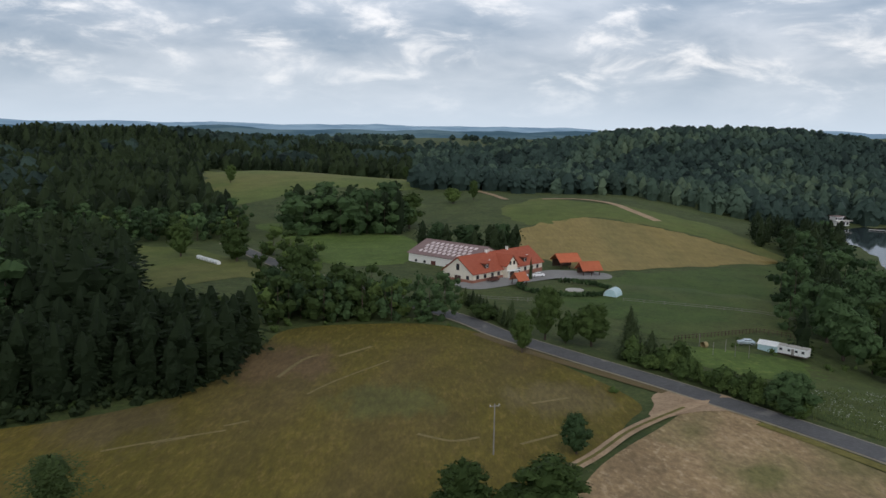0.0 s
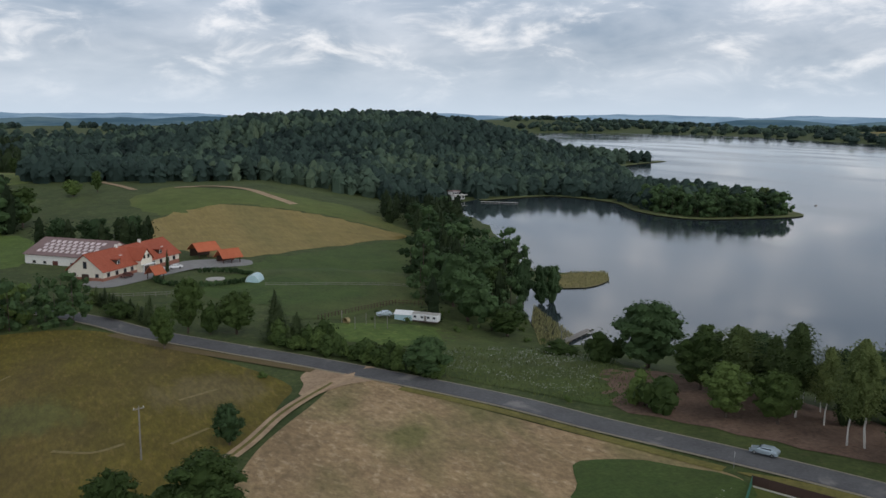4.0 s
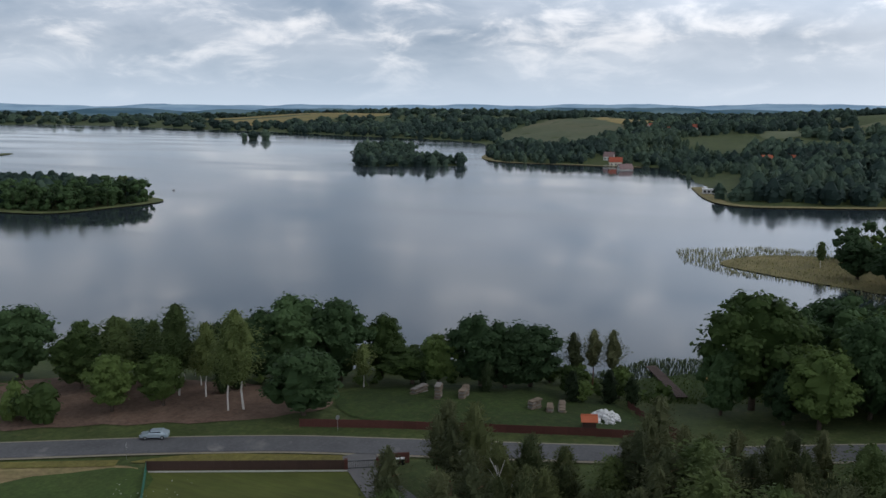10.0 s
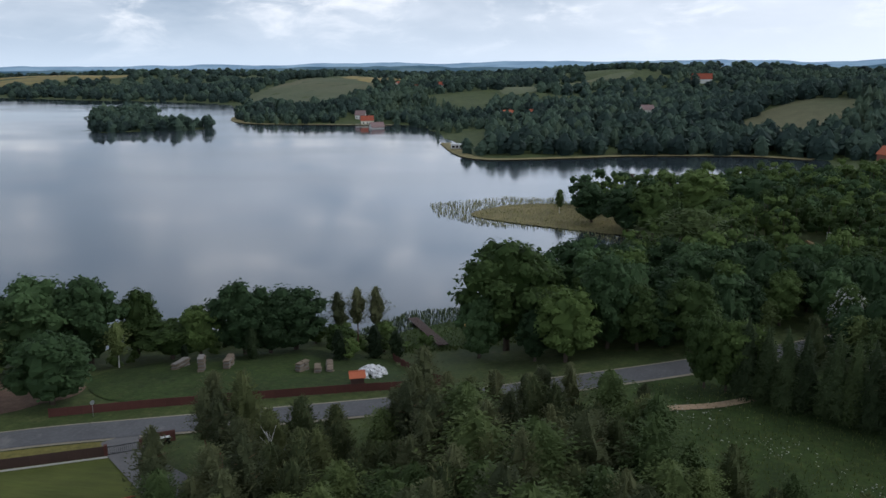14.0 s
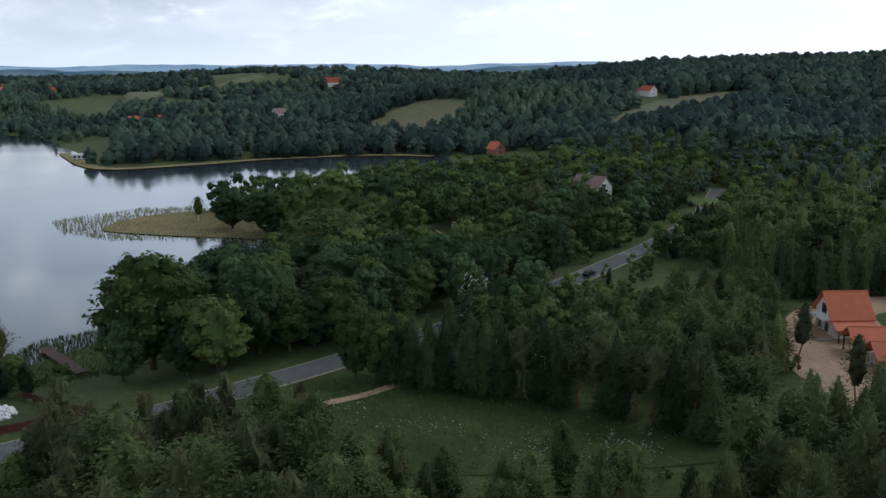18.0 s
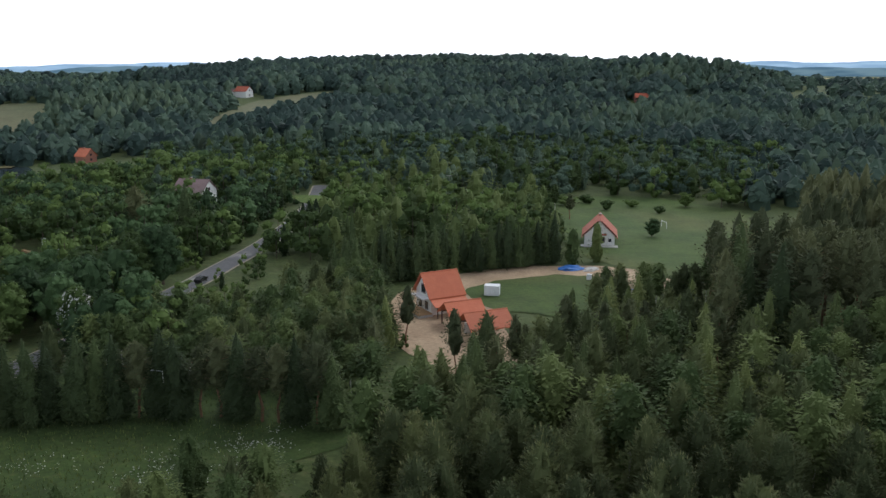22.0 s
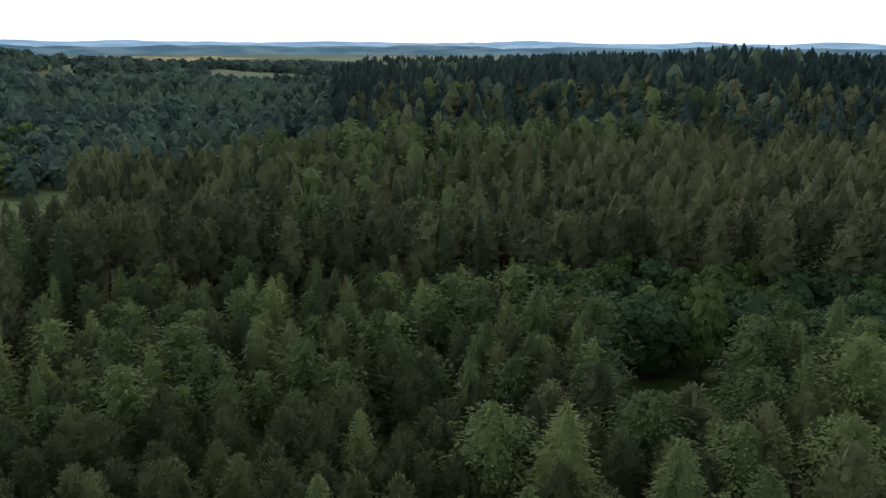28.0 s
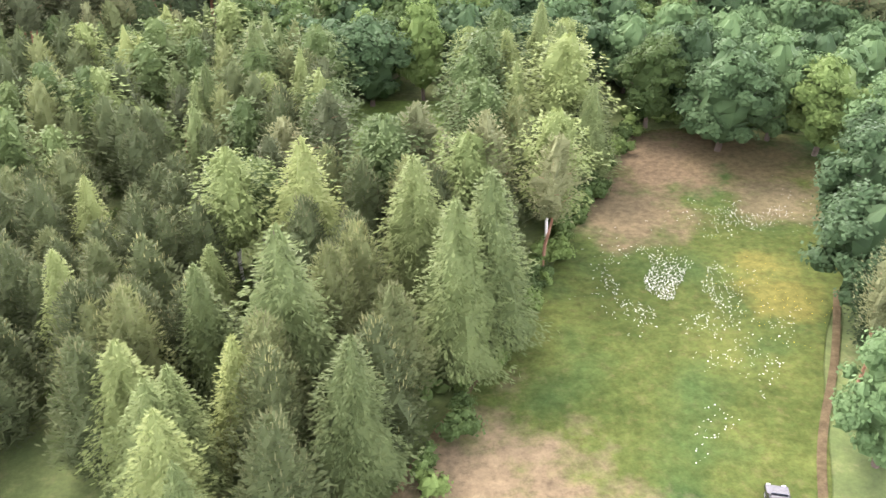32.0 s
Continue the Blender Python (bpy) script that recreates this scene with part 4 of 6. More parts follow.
def allowed(p, fields=True, road=6.5, lake_gap=2.5, beyond=False):
    z, sd = heights(p)
    if beyond:
        # only on the far side of the road
        along = np.array([(199, -87), (237, -133), (277, -172), (320, -205)], float)
        sd = np.where(np.hypot(*p.T) > np.interp(np.arctan2(p[:, 0], p[:, 1]), np.arctan2(along[:, 0], along[:, 1]), np.hypot(*along.T)), sd, -1)
    ok = (sd > lake_gap) & (away(ROADLINE, p) > road)
    for x, y, r in PLANTED:
        ok &= np.hypot(p[:, 0] - x, p[:, 1] - y) > r
    if fields:
        for group in FIELDS.values():
            for poly in group:
                ok &= ~inside(poly, p)
    return ok, z


FAR = {k: [crown(k, "far") for _ in range(3)] for k in KIND}
MIDQ = {k: [crown(k, "wood") for _ in range(3)] for k in KIND}


def wood(label, spots, grade="far", mats=None, trunks=False):
    """A wood that nobody could count: one mesh a kind of leaf. spots: kind, x, y, z, height, width."""
    by = {}
    for kind, x, y, z, h, w in spots:
        by.setdefault(kind, []).append((x, y, z, h, w))
    for kind, rows in by.items():
        rows = np.array(rows)
        H, R = KIND[kind][:2]
        stock = FAR[kind] if grade == "far" else MIDQ[kind]
        qs, ts = [], []
        which = rng.integers(0, len(stock), len(rows))
        for v, base in enumerate(stock):
            sel = rows[which == v]
            if not len(sel):
                continue
            a = rng.uniform(0, 6.28, len(sel))
            ca, sa = np.cos(a)[:, None, None], np.sin(a)[:, None, None]
            sw, sh = (sel[:, 4] / (2 * R))[:, None, None], (sel[:, 3] / H)[:, None, None]
            b = base[None]
            x = (b[..., 0] * ca - b[..., 1] * sa) * sw + sel[:, 0][:, None, None]
            y = (b[..., 0] * sa + b[..., 1] * ca) * sw + sel[:, 1][:, None, None]
            zz = (b[..., 2] - (0.3 if grade == "far" else 0.1) * H) * sh * (1.3 if grade == "far" else 1.08) + sel[:, 2][:, None, None]
            qs.append(np.stack([x, y, zz], -1).reshape(-1, 4, 3))
            patchy = np.array([noise.noise(Vector((x * 0.008, y * 0.008, 3.3))) for x, y in sel[:, :2]])
            ts.append(np.repeat(np.clip(0.42 + 0.55 * patchy + rng.uniform(-0.22, 0.22, len(sel)), 0, 0.99), len(base)))
        q, t = np.vstack(qs), np.concatenate(ts)
        far_leaf = (mats or {}).get(kind, KIND[kind][2])
        ob = new({"birch": "birch_wood", "pine": "pine_wood", "spruce": "spruce_wood", "youngpine": "young_pine_wood", "larch": "larch_wood"}.get(kind, "broadleaf_wood"), quad_mesh(kind + "_wood", q, far_leaf, t))
        tagged(ob, label + ", " + LABEL[kind][1] + " crowns", "wood", kind="stuff")
        if trunks:
            n = len(rows)
            a = np.arange(4) * np.pi / 2
            r = (0.09 if kind == "birch" else 0.16) * rows[:, 3] / 14
            ring = np.stack([np.cos(a), np.sin(a)], -1)
            bot = np.concatenate([rows[:, None, :2] + ring[None] * r[:, None, None], np.broadcast_to(rows[:, None, 2:3], (n, 4, 1)) - 0.3], -1)
            top = np.concatenate([rows[:, None, :2] + ring[None] * r[:, None, None] * 0.5, np.broadcast_to((rows[:, 2] + rows[:, 3] * 0.75)[:, None, None], (n, 4, 1))], -1)
            v = np.concatenate([bot, top], 1).reshape(-1, 3)
            f = np.concatenate([np.arange(n)[:, None] * 8 + np.array([[k, (k + 1) % 4, 4 + (k + 1) % 4, 4 + k]]) for k in range(4)])
            tagged(new("tree_trunks", from_arrays("trunks", v, f, KIND[kind][3])), "bare " + LABEL[kind][1] + " trunks in the wood", "trunks", kind="stuff")


def spots(az0, az1, d0, d1, gap, mix, h, wide=None, gaps=None, **kw):
    """Trees of a wood in a sector; gaps: the level of a broad noise below which the land stays open."""
    wide = wide or (1.2 if d0 > 300 else 1.0)
    p = scatter(az0, az1, d0, d1, gap)
    if gaps is not None:
        p = p[np.array([noise.noise(Vector((x * 0.0042, y * 0.0042, 9.4))) > gaps for x, y in p])]
    ok, z = allowed(p, **kw)
    p, z = p[ok], z[ok]
    kinds, wts = zip(*mix.items())
    cum = np.cumsum(np.array(wts) / sum(wts))
    stand = np.array([noise.noise(Vector((x * 0.009, y * 0.009, 1.7))) for x, y in p]) if len(p) else np.zeros(0)
    k = np.searchsorted(cum, np.clip(0.5 + 0.75 * stand + rng.uniform(-0.3, 0.3, len(p)), 0, 0.999))
    lift = np.array([noise.noise(Vector((x * 0.012, y * 0.012, 6.1))) for x, y in p]) if len(p) else np.zeros(0)
    hh = rng.uniform(*h, len(p)) * (1 + 0.22 * lift)
    out = []
    for i in range(len(p)):
        H, R = KIND[kinds[k[i]]][:2]
        out.append((kinds[k[i]], p[i, 0], p[i, 1], z[i], hh[i], wide * hh[i] * 2 * R / H * rng.uniform(0.85, 1.2)))
    return out


# far houses: bearing, distance, length, roof, wall
HOMES = ((75.2, 905, 10, M_GREYROOF, M_WHITEWALL, "tall white house by the far shore"), (75.6, 860, 12, M_REDROOF, M_CREAM, "red-roofed house by the far shore"), (76.3, 800, 12, M_GREYROOF, M_WHITEWALL, "low white house at the far shore"), (79.0, 1240, 16, M_REDROOF, M_CREAM, "cream village house with red roof"), (78.1, 1380, 16, M_REDROOF, M_CREAM, "cream village house with red roof"),
                             (80.3, 1255, 16, M_REDROOF, M_WHITEWALL, "white village house with red roof"), (84.9, 860, 15, M_ORANGEROOF, M_CREAM, "orange-roofed house among trees"), (86.3, 850, 12, M_ORANGEROOF, M_CREAM, "orange-roofed house among trees"), (93.9, 830, 12, M_GREYROOF, M_WHITEWALL, "pale house among trees"), (99.8, 900, 14, M_REDROOF, M_WHITEWALL, "white house with red roof among trees"), (143.2, 800, 12, M_REDROOF, M_BRICKBAND, "red barn at the edge of the wood"))
# no trees along the camera's line of sight to each house
for az, d in [row[:2] for row in HOMES] + [(108.9, 557), (118.5, 842), (118.0, 848), (98.0, 1434), (24.7, 603)]:
    PLANTED += [(*polar(az, d), 15), (*polar(az, d - 24), 13), (*polar(az, d - 44), 11)]

# ---- single trees that stand out: kind, bearing, distance, height, width ----
SHORE_WEST = [("dark", 37.7, 194, 15.5, 15.8), ("bush", 34.8, 196, 6.0, 9.3), ("broad", 41.5, 196, 11.4, 8.0), ("broad", 41.1, 176, 12.0, 10.8), ("birch", 43.4, 174, 14.7, 8.3), ("bush", 38.9, 159, 7.7, 8.7), ("broad", 42.8, 160, 10.4, 9.3), ("broad", 46.0, 160, 10.0, 8.8),
              ("dark", 44.6, 185, 12.8, 8.8), ("birch", 47.0, 166, 18.5, 7.0), ("dark", 49.5, 184, 12.3, 7.5), ("birch", 50.1, 154, 17.7, 5.5), ("birch", 51.1, 154, 19.0, 6.6), ("birch", 48.7, 164, 15, 5.0), ("birch", 45.6, 174, 14, 5.5)]
SHORE_EAST = [("dark", 54.5, 179, 18.6, 17.1), ("dark", 52.3, 179, 15.5, 13.4), ("dark", 57.6, 178, 18.1, 14.5), ("broad", 60.5, 180, 13.8, 9.8), ("dark", 55.1, 149, 11.9, 13.5), ("broad", 62.6, 171, 8.0, 12.8), ("broad", 64.4, 169, 10.9, 9.2), ("dark", 67.3, 169, 15.0, 13.2),
              ("dark", 70.7, 171, 13.1, 14.5), ("dark", 69.0, 168, 11.6, 11.5), ("pine", 73.8, 175, 11.8, 5.9), ("pine", 74.9, 176, 12.7, 5.5), ("pine", 76.2, 176, 13.1, 6.0), ("broad", 85.2, 171, 23.8, 19.8), ("bush", 31.9, 205, 3.2, 8.3), ("bush", 37.1, 163, 6.0, 6.1)]
LAKESIDE = [("broad", 89.3, 157, 14.8, 13.8), ("dark", 87.2, 159, 10.5, 8.8), ("dark", 92.1, 166, 20.0, 13.7), ("broad", 94.1, 164, 13.4, 11.3), ("broad", 97.6, 165, 14.6, 12.5), ("dark", 97.3, 188, 14.7, 14.1), ("broad", 103.2, 193, 11.4, 7.9), ("dark", 100.7, 177, 12.3, 9.7),
            ("broad", 107.7, 217, 13.1, 13.9), ("broad", 110.2, 219, 14.3, 14.1), ("dark", 112.2, 222, 16.0, 12.0), ("broad", 100.9, 145, 12.9, 10.1), ("birch", 97.2, 250, 18.1, 18.5), ("pine", 111.0, 283, 17.1, 11.3), ("spruce", 113.9, 273, 18.4, 11.0), ("dark", 83.3, 165, 13.5, 10.2)]
POINT = [("dark", 90.8, 323, 16.6, 17.2), ("dark", 93.0, 309, 17.8, 20.6), ("broad", 94.8, 301, 18.5, 18.1), ("broad", 97.7, 324, 20.0, 23.7),
         ("broad", 99.1, 300, 13.9, 18.0), ("broad", 103.4, 306, 10.2, 12.3), ("birch", 88.7, 342, 10.6, 5.0), ("dark", 101.0, 326, 18.2, 21.7)]
ROADSIDE = [("broad", 5.5, 203, 10.7, 6.6), ("broad", 7.0, 216, 14.6, 8.7), ("broad", 10.1, 213, 11.5, 10.0), ("spruce", 12.8, 205, 12.6, 8.5), ("spruce", 14.0, 202, 7.8, 6.8), ("bush", 15.6, 198, 6.3, 8.0), ("bush", 18.4, 188, 4.9, 7.0), ("bush", 19.9, 184, 4.8, 6.2), ("dark", 22.9, 175, 8.8, 11.2),
            ("bush", 3.0, 236, 4.8, 9.5), ("spruce", 4.7, 233, 6.4, 3.4), ("bush", 8.4, 214, 8.0, 7.2), ("bush", 11.7, 177, 1.2, 2.4), ("dark", 9.4, 141, 7.4, 5.8), ("birch", 334.7, 123, 10.0, 7.6), ("broad", 1.7, 113, 9.4, 9.4), ("broad", 7.7, 115, 9.5, 11.9), ("bush", 5.2, 117, 5.0, 8.0)]
FARMSIDE = [("dark", 359.8, 349, 12.8, 11.6), ("dark", 1.7, 347, 13.2, 13.8), ("dark", 3.9, 350, 13.7, 10.4), ("broad", 357.7, 422, 18.6, 16.7), ("broad", 350.3, 272, 15.3, 14.5), ("broad", 346.4, 334, 13.0, 13.3),
            ("broad", 342.9, 353, 14.6, 11.7), ("broad", 346.1, 611, 12.8, 8.8), ("broad", 357.5, 704, 12.4, 7.4), ("broad", 0.6, 501, 9.2, 11.5), ("broad", 2.0, 514, 11.8, 7.4), ("spruce", 5.9, 293, 7.8, 1.9)]
SOUTHEDGE = [("broad", 194.9, 138, 16.6, 10.0), ("dark", 191.3, 136, 16.0, 14.2), ("broad", 210.4, 129, 15.1, 11.8), ("dark", 215.4, 123, 17.6, 15.8),
             ("broad", 221.5, 126, 15.6, 13.4), ("dark", 218.4, 129, 17, 13), ("dark", 212.9, 133, 17, 12)]
SPIT = [("dark", 29.3, 268, 16, 9), ("dark", 30.6, 272, 14, 7), ("dark", 31.3, 274, 15, 7), ("broad", 27.2, 262, 13, 11), ("dark", 25.6, 236, 15, 15), ("broad", 28.3, 226, 8, 12), ("dark", 24.6, 252, 17, 14), ("dark", 26.3, 278, 18, 14)]
for rows, place, grade in ((SHORE_WEST, "on the lake bank", "fine"), (SHORE_EAST, "on the lake bank", "fine"), (LAKESIDE, "between road and lake", "fine"), (POINT, "on the reedy point", "mid"), (ROADSIDE, "beside the road", "fine"), (FARMSIDE, "near the farm", "mid"), (SOUTHEDGE, "at the clearing's edge", "close"), (SPIT, "on the wooded spit", "mid")):
    for kind, az, d, h, w in rows:
        x, y = polar(az, d)
        h, w = (h * 1.04, w * 1.1) if place == "on the lake bank" else (h, w)
        h, w = (h * 0.95, w * 1.35) if kind == "birch" else (h, w)
        PLANTED.append((x, y, w * 0.42))
        plant(kind, grade, x, y, h, w, place)
# an uneven hedgerow along the road
for i in range(30):
    x, y = polar(12.4 + i * 0.38 + rng.uniform(-0.1, 0.1), 203 - i * 1.0 + rng.uniform(-1.5, 1.5))
    plant("bush" if i % 3 else "spruce", "fine", x, y, rng.uniform(3.0, 5.6), rng.uniform(4.0, 6.0), "in a hedgerow beside the road")
# loose trees and bushes on the meadow behind the white house
for kind, az, d, h, w in (("broad", 136.6, 300, 9, 8), ("birch", 138.2, 318, 10, 6), ("dark", 144.6, 276, 6.5, 5.5), ("bush", 141.6, 322, 3.5, 6), ("bush", 143.2, 330, 3, 6), ("birch", 137.4, 284, 8, 5), ("bush", 145.0, 318, 2.6, 5), ("pine", 139.2, 302, 9, 6), ("bush", 138.9, 330, 4, 8), ("broad", 146.6, 334, 6, 7), ("bush", 140.2, 336, 3.5, 7)):
    plant(kind, "mid", *polar(az, d), h, w, "behind the white house")
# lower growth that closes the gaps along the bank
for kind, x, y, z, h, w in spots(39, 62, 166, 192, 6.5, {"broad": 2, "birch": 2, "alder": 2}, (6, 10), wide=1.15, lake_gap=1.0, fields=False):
    if away(np.array([(113, 96), (104, 118), (97, 140)], float), np.array([[x, y]]))[0] > 16:
        plant(kind, "mid", x, y, h, w, "on the lake bank")
for kind, x, y, z, h, w in spots(62, 78, 162, 182, 6.0, {"broad": 3, "alder": 1}, (4, 7), wide=1.3, lake_gap=0.5, fields=False):
    plant(kind, "mid", x, y, h, w, "on the lake bank")
# a hedge of spruces behind the house, and a row beside the meadow
for i in range(25):
    x, y = polar(123.5 + i * 0.61 + rng.uniform(-0.12, 0.12), 206 + i * 1.17 + rng.uniform(-1.5, 1.5))
    PLANTED.append((x, y, 2))
    plant("spruce", "mid", x, y, rng.uniform(10.5, 15), rng.uniform(5.6, 7.2), "in a hedge")
for i in range(20):
    x, y = polar(98.6 + i * 1.29 + rng.uniform(-0.15, 0.15), 145 - 1.05 * i + rng.uniform(-1, 1))
    PLANTED.append((x, y, 2))
    kind = "broad" if i < 2 else "pine" if i in (9, 12, 13, 15, 16, 18) else "spruce"
    plant(kind, "fine", x, y, rng.uniform(12, 14.8), rng.uniform(6.8, 8.6), "in a row beside the meadow")
for i in range(16):
    x, y = polar(1.6 + i * 0.24, 252 - i * 2.0 + rng.uniform(-1, 1))
    plant("spruce", "mid", x, y, rng.uniform(3.5, 6.0), 3.4, "in a low row below the farm")

# Trees of the far woods take the leaf colours with haze painted in.
FARMATS = {"broad": L_HAZE, "birch": L_HAZELIGHT, "dark": L_HAZEDARK, "spruce": L_HAZEDARK, "pine": L_HAZEDARK, "bush": L_HAZE}
far = []
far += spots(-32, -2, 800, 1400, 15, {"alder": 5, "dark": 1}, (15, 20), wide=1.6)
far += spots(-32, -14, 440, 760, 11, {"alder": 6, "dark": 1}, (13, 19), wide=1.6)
far += spots(-2, 30, 560, 900, 10, {"dark": 5, "broad": 3, "birch": 1}, (12, 17))
far += spots(-2, 30, 900, 1350, 14, {"dark": 5, "broad": 3, "birch": 1}, (14, 19))
far += spots(-32, 36, 1400, 3000, 48, {"dark": 3, "broad": 1}, (15, 20), wide=1.5, gaps=-0.1)
far += spots(30, 50, 560, 850, 10.5, {"dark": 4, "broad": 3, "birch": 1}, (12, 17))
far += spots(30, 50, 850, 1300, 15, {"dark": 4, "broad": 3}, (13, 18))
far += spots(58.8, 66, 835, 1180, 10, {"dark": 3, "broad": 2, "bush": 2}, (8, 13), lake_gap=1)
far += spots(66, 84, 560, 1150, 12, {"dark": 3, "broad": 3, "birch": 2}, (8, 12), gaps=-0.3, lake_gap=1.5)
far += spots(84, 112, 560, 1000, 11, {"dark": 3, "broad": 3, "birch": 2}, (10, 16))
far += spots(42, 120, 1000, 2000, 23, {"dark": 3, "broad": 3, "birch": 1}, (11, 17), wide=1.4, lake_gap=14, gaps=-0.3)
far += spots(28, 120, 2000, 3600, 52, {"broad": 3, "dark": 3}, (14, 20), wide=2.0, lake_gap=14, gaps=-0.22)
far += spots(112, 152, 500, 800, 10.5, {"dark": 4, "broad": 3, "birch": 3}, (11, 16), gaps=-0.45)
far += spots(112, 152, 800, 1250, 14, {"dark": 4, "broad": 2, "birch": 1}, (13, 17), wide=1.3)
far += spots(118, 170, 1250, 1800, 25, {"dark": 3, "broad": 2}, (14, 18), wide=1.7)
far += spots(150, 170, 335, 800, 11.5, {"dark": 3, "broad": 3, "birch": 3}, (9, 14))
far += spots(150, 172, 800, 1900, 30, {"dark": 3, "broad": 3}, (11, 16), wide=1.5, gaps=-0.15)
far += spots(170, 228, 480, 760, 12, {"pine": 5, "birch": 1}, (18, 24))
far += spots(172, 228, 760, 2200, 42, {"pine": 3, "dark": 1}, (16, 22))
# Unseen trees behind the camera, added only to close in the light.
far += spots(228, 328, 60, 700, 40, {"pine": 3, "birch": 1}, (14, 20))
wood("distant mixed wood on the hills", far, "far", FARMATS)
mid = []
mid += spots(112, 152, 330, 500, 13, {"dark": 2, "spruce": 1, "broad": 3, "birch": 4}, (10, 15), wide=1.1, gaps=-0.5)
mid += spots(170, 228, 330, 480, 13.5, {"pine": 6, "spruce": 1, "birch": 1}, (18, 23), wide=1.2)
hazy = spots(112, 152, 340, 500, 13, {"dark": 2, "spruce": 1, "broad": 3, "birch": 4}, (10, 15), wide=1.1, gaps=-0.5)
hazy += spots(170, 228, 340, 480, 13.5, {"pine": 6, "spruce": 1, "birch": 1}, (18, 23), wide=1.2)
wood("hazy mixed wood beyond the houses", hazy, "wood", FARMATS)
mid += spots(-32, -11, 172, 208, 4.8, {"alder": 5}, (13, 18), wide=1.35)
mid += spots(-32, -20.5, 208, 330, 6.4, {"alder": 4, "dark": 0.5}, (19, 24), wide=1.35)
mid += spots(-30, -13, 395, 450, 10, {"dark": 3, "broad": 2}, (11, 16), fields=False)
mid += spots(-12, -2.6, 230, 265, 5.4, {"broad": 3, "dark": 2, "alder": 2}, (9, 13), fields=False)
mid += spots(-2.6, 1.1, 230, 258, 5.0, {"dark": 3, "alder": 1}, (7.5, 10.5), fields=False, road=5)
mid += spots(-9.8, -2.5, 405, 440, 6.5, {"alder": 3, "dark": 1}, (18, 24), fields=False)
mid += spots(-1.4, 5, 336, 352, 6.5, {"alder": 3, "dark": 1}, (11, 14), fields=False)
mid += spots(-22, -8, 318, 350, 9, {"broad": 3, "bush": 0.01}, (8, 13))
mid += spots(36, 47, 500, 580, 8, {"dark": 3, "birch": 1}, (13, 17))
mid += spots(21.6, 29.0, 228, 360, 9.5, {"dark": 3, "alder": 2}, (12, 17), lake_gap=4)
mid += spots(19.8, 25, 360, 500, 10, {"dark": 3, "alder": 2}, (11, 15), lake_gap=4)
mid += spots(86, 111, 218, 430, 7.5, {"broad": 4, "dark": 2}, (10, 15), lake_gap=4)
mid += spots(109, 112.8, 160, 214, 5.5, {"broad": 3, "alder": 2}, (8, 11), road=7)
mid += spots(118.8, 122.5, 240, 330, 6.5, {"broad": 3, "alder": 2}, (9, 13), road=7)
mid += spots(112.8, 118.8, 190, 260, 6.5, {"broad": 3, "alder": 1, "birch": 2}, (4, 6.8), road=6.5)
mid += spots(111, 122.4, 226, 430, 7.5, {"broad": 4, "dark": 2}, (10, 15), lake_gap=4, beyond=True)
mid += spots(122.5, 150, 232, 330, 7.5, {"spruce": 2, "birch": 3, "broad": 2}, (10, 14))
mid += spots(148.5, 164, 205, 300, 6.6, {"pine": 6, "birch": 1}, (16, 21))
mid += spots(164, 226, 205, 330, 6.4, {"pine": 6, "spruce": 1.2, "birch": 1}, (18, 23))
wood("wood of mixed trees", mid, "wood", None, True)

# ---- undergrowth that fills the gaps between trunks ----
low = []
low += spots(126, 206, 60, 170, 6.5, {"bush": 1}, (1.6, 3.2))
low += spots(61.5, 126, 50, 118, 7.5, {"bush": 1}, (1.5, 3.0))
low += spots(98, 126, 122, 150, 3.2, {"bush": 1}, (2, 3.6))
low += spots(50, 80, 172, 192, 4.0, {"bush": 1}, (2.4, 4.6), lake_gap=0.5, fields=False)
low += spots(-32, 2, 166, 262, 7, {"bush": 1}, (1.5, 3.5))
low += spots(18, 60, 160, 260, 8.0, {"bush": 1}, (1.2, 2.6), lake_gap=2)
wood("low undergrowth", low, "wood", {"bush": L_BROAD})
# Bushes below the dark wood, with its shade painted into their leaves.
wood("low undergrowth with shade-darkened leaves", spots(-32, -10, 165, 212, 3.6, {"bush": 1}, (2.5, 5.5)), "wood", {"bush": L_SHADED})

# ---- woodland trees near the camera, each one a thing ----
near = []
near += [(s, "mid") for s in spots(99, 119, 140, 180, 4.3, {"birch": 4, "youngpine": 3}, (7.5, 10.5), road=8, wide=1.25)]
near += [(s, "mid") for s in spots(119, 128, 132, 200, 4.6, {"birch": 4, "youngpine": 3}, (8.5, 11.5), wide=1.25)]
near += [(s, "mid") for s in spots(86, 111, 165, 218, 7.2, {"dark": 3, "broad": 3, "birch": 1}, (10, 15), lake_gap=4)]
near += [(s, "fine") for s in spots(60.5, 68.3, 72, 119, 4.8, {"birch": 6, "youngpine": 1, "pine": 1.2}, (12, 16.5), wide=1.3)]
near += [(s, "fine") for s in spots(68.3, 77, 66, 113, 4.8, {"birch": 5, "youngpine": 2}, (9.5, 13), wide=1.3)]
near += [(s, "fine") for s in spots(77, 97, 72, 119, 5.2, {"birch": 5, "youngpine": 1, "pine": 1.6}, (12.5, 17), wide=1.3)]
near += [(s, "fine") for s in spots(97, 125, 48, 98, 5.6, {"youngpine": 4, "birch": 3}, (9, 13))]
near += [(s, "mid") for s in spots(125, 188, 108, 165, 5.8, {"birch": 3, "youngpine": 1.6, "larch": 1.6, "pine": 2}, (10.5, 14.5), wide=1.2)]
